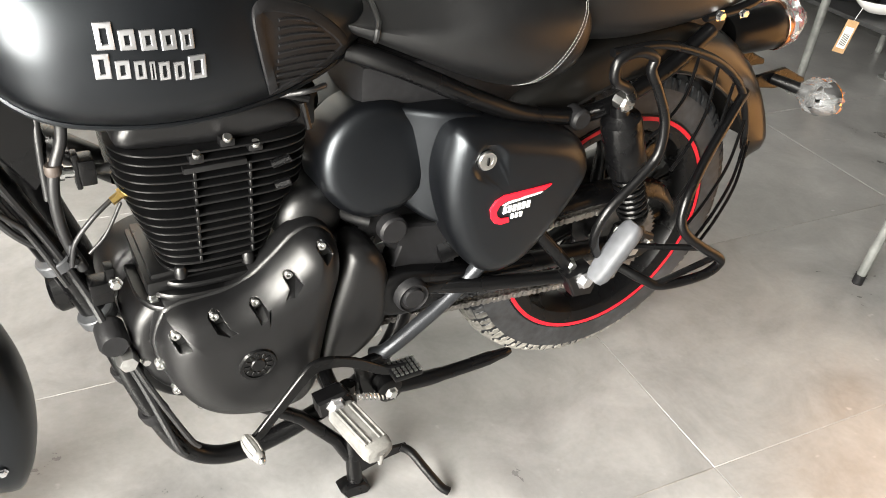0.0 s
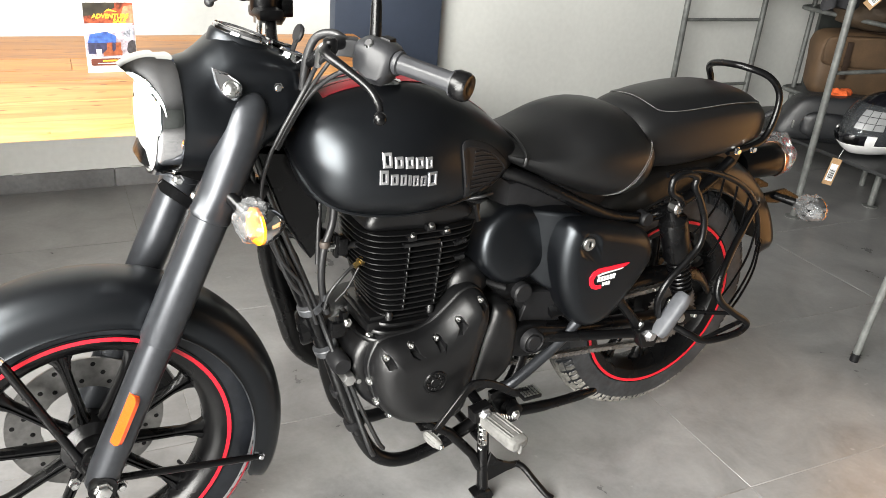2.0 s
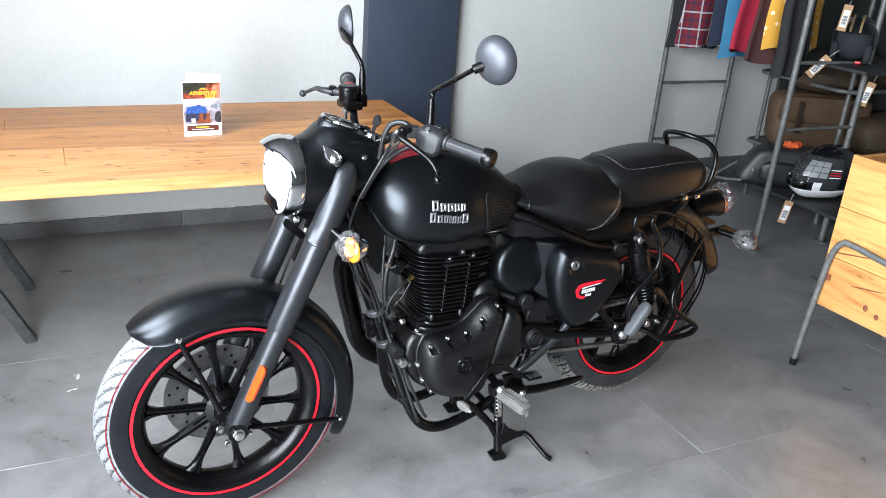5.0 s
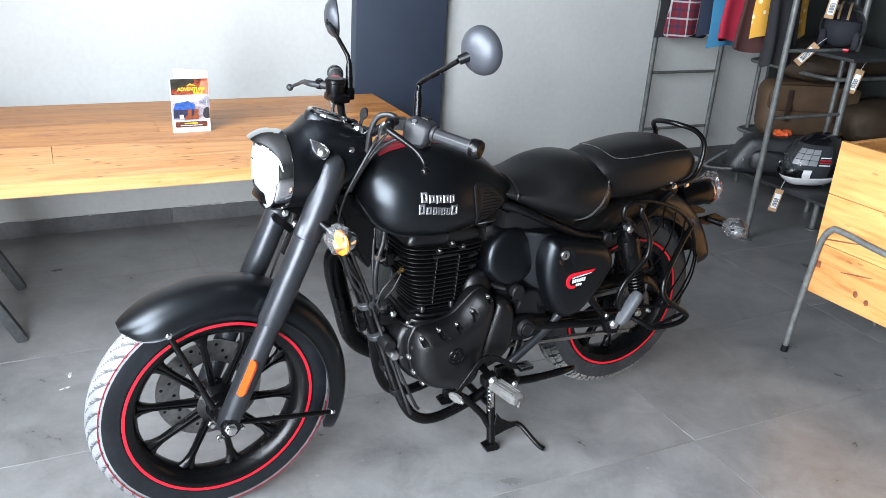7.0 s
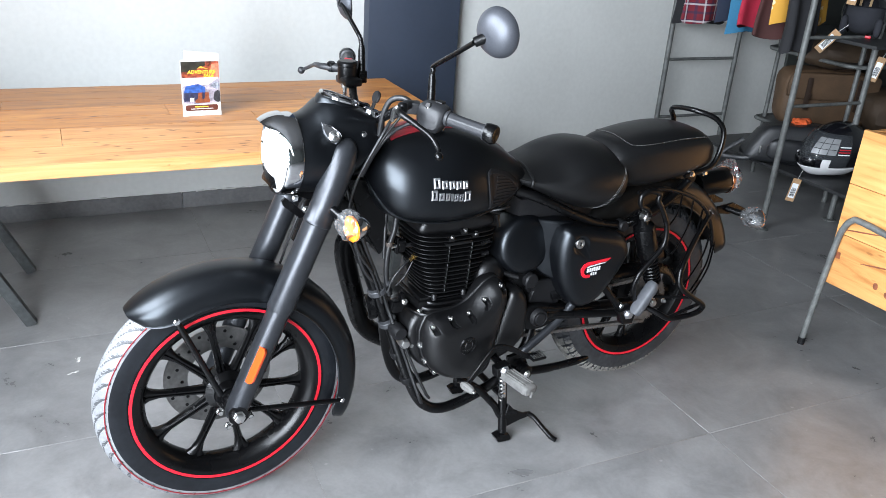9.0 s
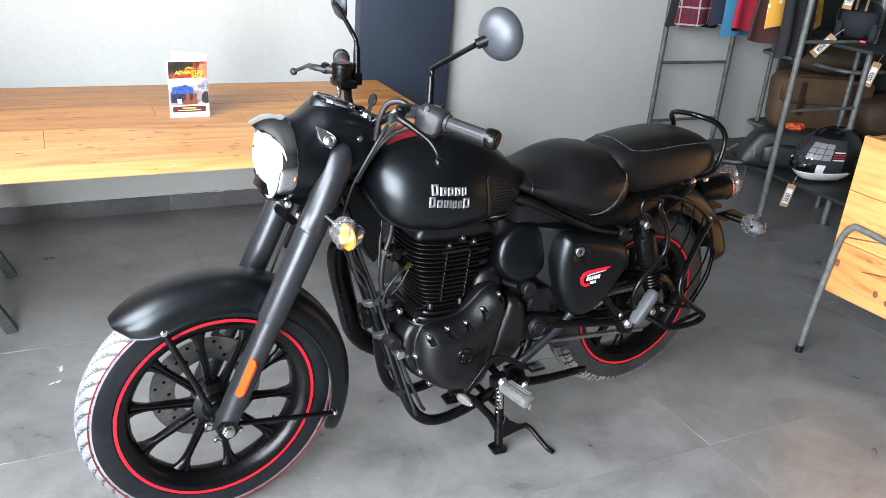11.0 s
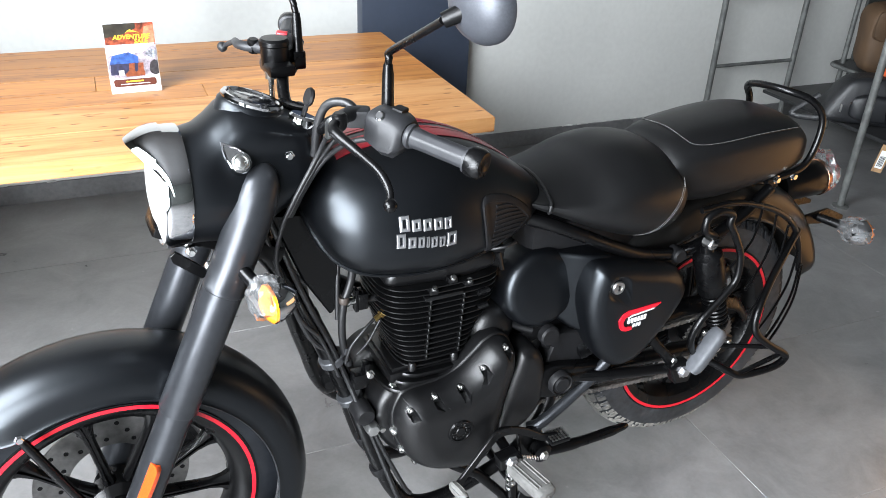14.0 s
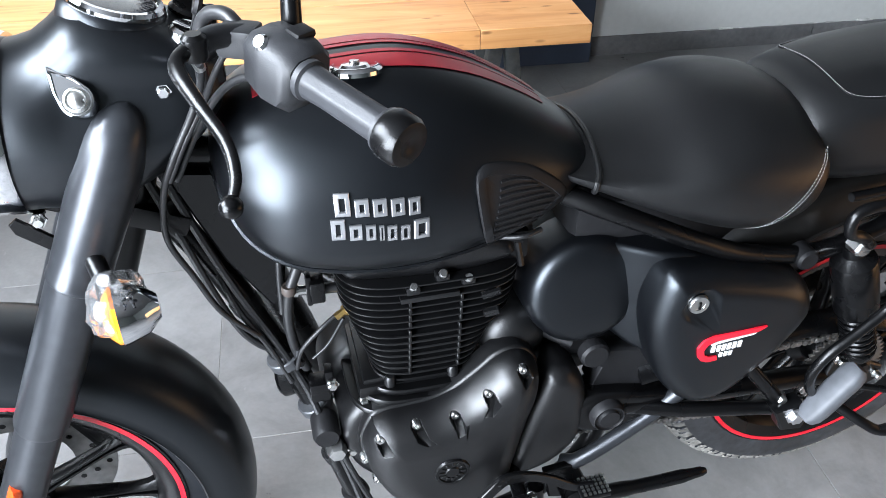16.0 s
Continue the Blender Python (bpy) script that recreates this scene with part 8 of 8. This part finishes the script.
sat = thing("satchel", Matrix.Translation((2.96, 3.02, 0.39)) @ Matrix.Rotation(radians(-22), 4, "Z"), "large brown waxed-canvas satchel with leather straps", "bag")
bm = bmesh.new()
cushion(bm, 0.30, 0.11, 0.185, Matrix.Translation((0, 0, 0.190)), 3.0, 0.08, 5.0)
part("body", bm, CANVAS, sat)
bm = bmesh.new()
cushion(bm, 0.295, 0.02, 0.085, Matrix.Translation((0, -0.108, 0.275)) @ Matrix.Rotation(radians(4), 4, "X"), 6.0, 0.05, 6.0)
part("flap", bm, CANVAS, sat, "buttoned flap")
for x in (-0.17, 0.16):
    bm = bmesh.new()
    box(bm, x - 0.016, x + 0.016, -0.140, -0.130, 0.13, 0.33, 0.003)
    st = part("strap", bm, STRAP, sat, "dark leather strap")
    bm = bmesh.new()
    box(bm, x - 0.020, x + 0.020, -0.146, -0.141, 0.20, 0.232, 0.002)
    part("buckle", bm, STRAP, st)
bm = bmesh.new()
cushion(bm, 0.42, 0.24, 0.105, Matrix.Translation((0, 0, 0.11)), 4.0, 0.25, 2.6)
cu = thing("rolled_canvas_bag", Matrix.Translation((3.10, 2.98, 0.77)), "dark brown canvas roll bag on the upper board", "bag")
part("body", bm, CANVAS_DARK, cu)
for x in (-0.2, 0.22):
    bm = bmesh.new()
    pts = [(x, 0.25 * math.cos(a), 0.11 + 0.112 * math.sin(a)) for a in [2 * math.pi * k / 24 for k in range(24)]]
    tube(bm, pts, 0.012, 8, close=True, flat=0.4)
    part("strap", bm, STRAP, cu, "dark strap")
bm = bmesh.new()
cushion(bm, 0.36, 0.22, 0.14, Matrix.Translation((0, 0, 0.14)), 7.0, 0.3, 2.6)
cu2 = thing("canvas_pannier", Matrix.Translation((3.42, 2.80, 0.39)), "dark brown soft canvas pannier beside the satchel", "bag")
part("body", bm, CANVAS_DARK, cu2)

# ---- helmets ----
GLOSS_BLACK = material("gloss_black_shell", (0.006, 0.006, 0.008), 0.12, coat=1.0, grain=0.1)
GLOSS_WHITE = material("gloss_white_shell", (0.78, 0.78, 0.78), 0.2, coat=0.8, grain=0.03)
VISOR = bpy.data.materials.new("smoked_visor")
VISOR.use_nodes = True
vb = VISOR.node_tree.nodes["Principled BSDF"]
vb.inputs["Base Color"].default_value = (0.06, 0.065, 0.07, 1)
vb.inputs["Roughness"].default_value = 0.06
vb.inputs["Alpha"].default_value = 0.35
LINING = material("helmet_lining", (0.014, 0.015, 0.020), 0.9, grain=0.2, grain_scale=300, bump=0.3, bump_scale=600)

hel = thing("full_face_helmet", Matrix.Translation((2.49, 2.45, 0.275)) @ Matrix.Rotation(radians(178), 4, "Z") @ Matrix.Diagonal((1.36, 1.22, 1.22, 1.0)), "black and white full-face helmet with a clear visor", "helmet")


def shell(bm, lo, hi, a0, a1, r=(0.135, 0.115, 0.125), zc=0.135, jut=0.0, nu=40, nv=14):
    """A strip of an egg-shaped shell between two latitudes and two headings; its front is +x, where the chin may jut out."""
    rings = []
    for i in range(nv + 1):
        v = radians(lo + (hi - lo) * i / nv)
        ring = []
        for j in range(nu + 1):
            u = radians(a0 + (a1 - a0) * j / nu)
            x, y, z = r[0] * math.cos(v) * math.cos(u), r[1] * math.cos(v) * math.sin(u), zc + r[2] * math.sin(v)
            x += jut * max(0.0, math.cos(u)) ** 1.5 * max(0.0, min(1.0, (0.215 - z) / 0.13))
            ring.append(Vector((x, y, z)))
        rings.append(ring)
    skin(bm, rings, close=False, caps=False)


bm = bmesh.new()
shell(bm, 38, 90, 0, 360)
shell(bm, -62, 38, 72, 288)
part("shell", bm, GLOSS_BLACK, hel, "glossy black crown", solid=0.004)
bm = bmesh.new()
shell(bm, -62, -34, -105, 105, (0.144, 0.120, 0.127), jut=0.060)
part("chin_bar", bm, GLOSS_WHITE, hel, "white chin bar", solid=0.006)
bm = bmesh.new()
shell(bm, -35, -14, -44, 44, (0.142, 0.116, 0.125), jut=0.060)
part("mouth_guard", bm, GLOSS_BLACK, hel, "glossy black mouth guard", solid=0.005)
for s in (-1, 1):
    bm = bmesh.new()
    shell(bm, -36, -12, 40 * s, 52 * s, (0.145, 0.119, 0.127), jut=0.060, nu=8)
    part("chin_rib", bm, GLOSS_WHITE, hel, "white rib beside the chin vent", solid=0.005)
    bm = bmesh.new()
    shell(bm, -56, -40, 103 * s, 150 * s, (0.138, 0.119, 0.127))
    part("side_band", bm, GLOSS_WHITE, hel, "white side band", solid=0.004)
    bm = bmesh.new()
    shell(bm, -30, -18, 8 * s, 32 * s, (0.149, 0.121, 0.127), jut=0.060, nu=8, nv=5)
    part("vent", bm, FRAME, hel, "black angular vent", solid=0.004)
bm = bmesh.new()
shell(bm, -30, 40, -76, 76, (0.141, 0.121, 0.130), jut=0.045)
part("visor", bm, VISOR, hel, "clear visor with protective film", solid=0.002)
FILM_GREY = material("grey_visor_sticker", (0.20, 0.205, 0.21), 0.35, grain=0.1)
for lo in (-2, 9, 20):
    for a0 in (12, 26, 40):
        bm = bmesh.new()
        shell(bm, lo, lo + 10, a0, a0 + 13, (0.1435, 0.1235, 0.1325), jut=0.045, nu=4, nv=3)
        part("visor_sticker", bm, FILM_GREY, hel, "grey block on the visor film", solid=0.0006)
for lo, mat in ((14, PAPER), (9, RED), (4, RED), (-1, PAPER)):
    bm = bmesh.new()
    shell(bm, lo, lo + 2, 56, 74, (0.1435, 0.1235, 0.1325), jut=0.045, nu=4, nv=2)
    part("visor_label", bm, mat, hel, "small printed bar on the visor", solid=0.0006)
bm = bmesh.new()
cushion(bm, 0.115, 0.10, 0.11, Matrix.Translation((-0.005, 0, 0.135)), 1.0, 0.02, 2.2)
part("lining", bm, LINING, hel)

oh = thing("open_face_helmet", Matrix.Translation((2.52, 2.52, 1.054)) @ Matrix.Rotation(radians(215), 4, "Z"), "black open-face helmet with tan stripes on the shelf", "helmet")
bm = bmesh.new()
shell(bm, 18, 90, 0, 360, (0.135, 0.115, 0.125), 0.12)
shell(bm, -55, 18, 58, 302, (0.135, 0.115, 0.125), 0.12)
part("shell", bm, GLOSS_BLACK, oh, "black shell", solid=0.006)
TAN = material("tan_stripe", (0.22, 0.15, 0.08), 0.4, grain=0.1)
for y0 in (-0.03, 0.018):
    bm = bmesh.new()
    rings = []
    for i in range(15):
        v = radians(20 + 120 * i / 14)
        rings.append([Vector((0.1405 * math.cos(v), y0, 0.12 + 0.1305 * math.sin(v))), Vector((0.1405 * math.cos(v), y0 + 0.012, 0.12 + 0.1305 * math.sin(v)))])
    skin(bm, rings, close=False, caps=False)
    part("stripe", bm, TAN, oh, "tan stripe over the crown", solid=0.001)
bm = bmesh.new()
cushion(bm, 0.120, 0.104, 0.112, Matrix.Translation((-0.012, 0, 0.118)), 1.0, 0.03, 2.2)
part("lining", bm, LINING, oh, "padded dark blue lining")
for s in (-1, 1):
    bm = bmesh.new()
    cushion(bm, 0.030, 0.020, 0.050, Matrix.Translation((0.075, 0.085 * s, 0.055)), 2.0, 0.05, 2.6)
    part("cheek_pad", bm, LINING, oh)
bm = bmesh.new()
tube(bm, spline([(0.08, 0.08, 0.03), (0.10, 0.06, 0.005), (0.115, 0.055, -0.02), (0.12, 0.055, -0.05)], 5), 0.008, 8, flat=0.3)
part("chin_strap", bm, NYLON, oh)
bm = bmesh.new()
box(bm, 0.095, 0.125, 0.035, 0.065, 0.002, 0.016, 0.004)
part("red_buckle", bm, RED, oh, "red strap buckle")

# ---- price tags that hang from the rack ----
KRAFT = material("kraft_card", (0.36, 0.22, 0.11), 0.7, grain=0.15, grain_scale=200)


def price_tag(place, turn, lean):
    g = thing("price_tag", Matrix.Translation(place) @ Matrix.Rotation(radians(turn), 4, "Z") @ Matrix.Rotation(radians(lean), 4, "Y"), "brown card price tag with a white sticker hanging from the rack", "price tag", "price tags")
    bm = bmesh.new()
    box(bm, -0.023, 0.023, -0.0008, 0.0008, -0.135, 0.0, 0.0004, 1)
    part("card", bm, KRAFT, g)
    bm = bmesh.new()
    box(bm, -0.016, 0.016, -0.0016, -0.0009, -0.115, -0.028)
    part("sticker", bm, PAPER, g, "white sticker")
    bm = bmesh.new()
    for k in range(5):
        box(bm, -0.011 + 0.005 * k, -0.008 + 0.005 * k, -0.0020, -0.0017, -0.105, -0.055)
    part("code_bars", bm, GREY_PLASTIC, g, "dark printed bars")
    bm = bmesh.new()
    tube(bm, [(0, 0, -0.008), (0.004, 0, 0.03), (0.008, 0, 0.055)], 0.0008, 5)
    part("string", bm, PAPER, g)


price_tag((2.245, 2.43, 1.09), -38, 38)
price_tag((2.205, 2.42, 0.285), -38, 8)
price_tag((2.60, 2.40, 0.955), -38, 12)
price_tag((2.30, 2.43, 1.36), -38, 5)

# ---- pale paint marks trodden into the floor ----
CHALK = material("dried_white_paint", (0.55, 0.54, 0.52), 0.8, grain=0.3, grain_scale=150, stain=0.3, stain_scale=30)


def paint_mark(x, y, size, turn, seed):
    rr = random.Random(seed)
    bm = bmesh.new()
    for k in range(5):
        cx, cy = rr.uniform(-1, 1) * size, rr.uniform(-0.4, 0.4) * size
        ring = []
        r0 = size * rr.uniform(0.10, 0.34)
        for i in range(14):
            a = 2 * math.pi * i / 14
            q = r0 * rr.uniform(0.5, 1.15)
            ring.append((cx + 1.6 * q * math.cos(a), cy + 0.5 * q * math.sin(a)))
        skin(bm, [[Vector((u, v, 0.0003)) for u, v in ring], [Vector((cx + (u - cx) * 0.9, cy + (v - cy) * 0.9, 0.0011)) for u, v in ring]])
    g = thing("paint_mark", Matrix.Translation((x, y, 0)) @ Matrix.Rotation(radians(turn), 4, "Z"), "small smear of dried white paint on the floor tile", "paint mark", "paint marks on the floor")
    part("smear", bm, CHALK, g)


paint_mark(-0.855, 2.790, 0.034, 40, 1)
paint_mark(-1.540, 2.120, 0.026, 75, 2)
paint_mark(-1.555, 2.045, 0.016, 20, 3)

# ---- floor tiles ----
TX, TY, TW, TH, GAP = 0.376, 0.995, 1.30, 0.652, 0.0018
bm = bmesh.new()
box(bm, GAP / 2, TW - GAP / 2, GAP / 2, TH - GAP / 2, -0.008, 0.0, 0.0006, 1)
tile = part("tile", bm, TILE, floor)
tile_mesh = tile.data
first = True
for i in range(-4, 4):
    for j in range(-7, 4):
        x, y = TX + i * TW, TY + j * TH
        o = tile if first else new("tile", tile_mesh)
        o.parent = floor
        o.location = (x, y, 0)
        first = False
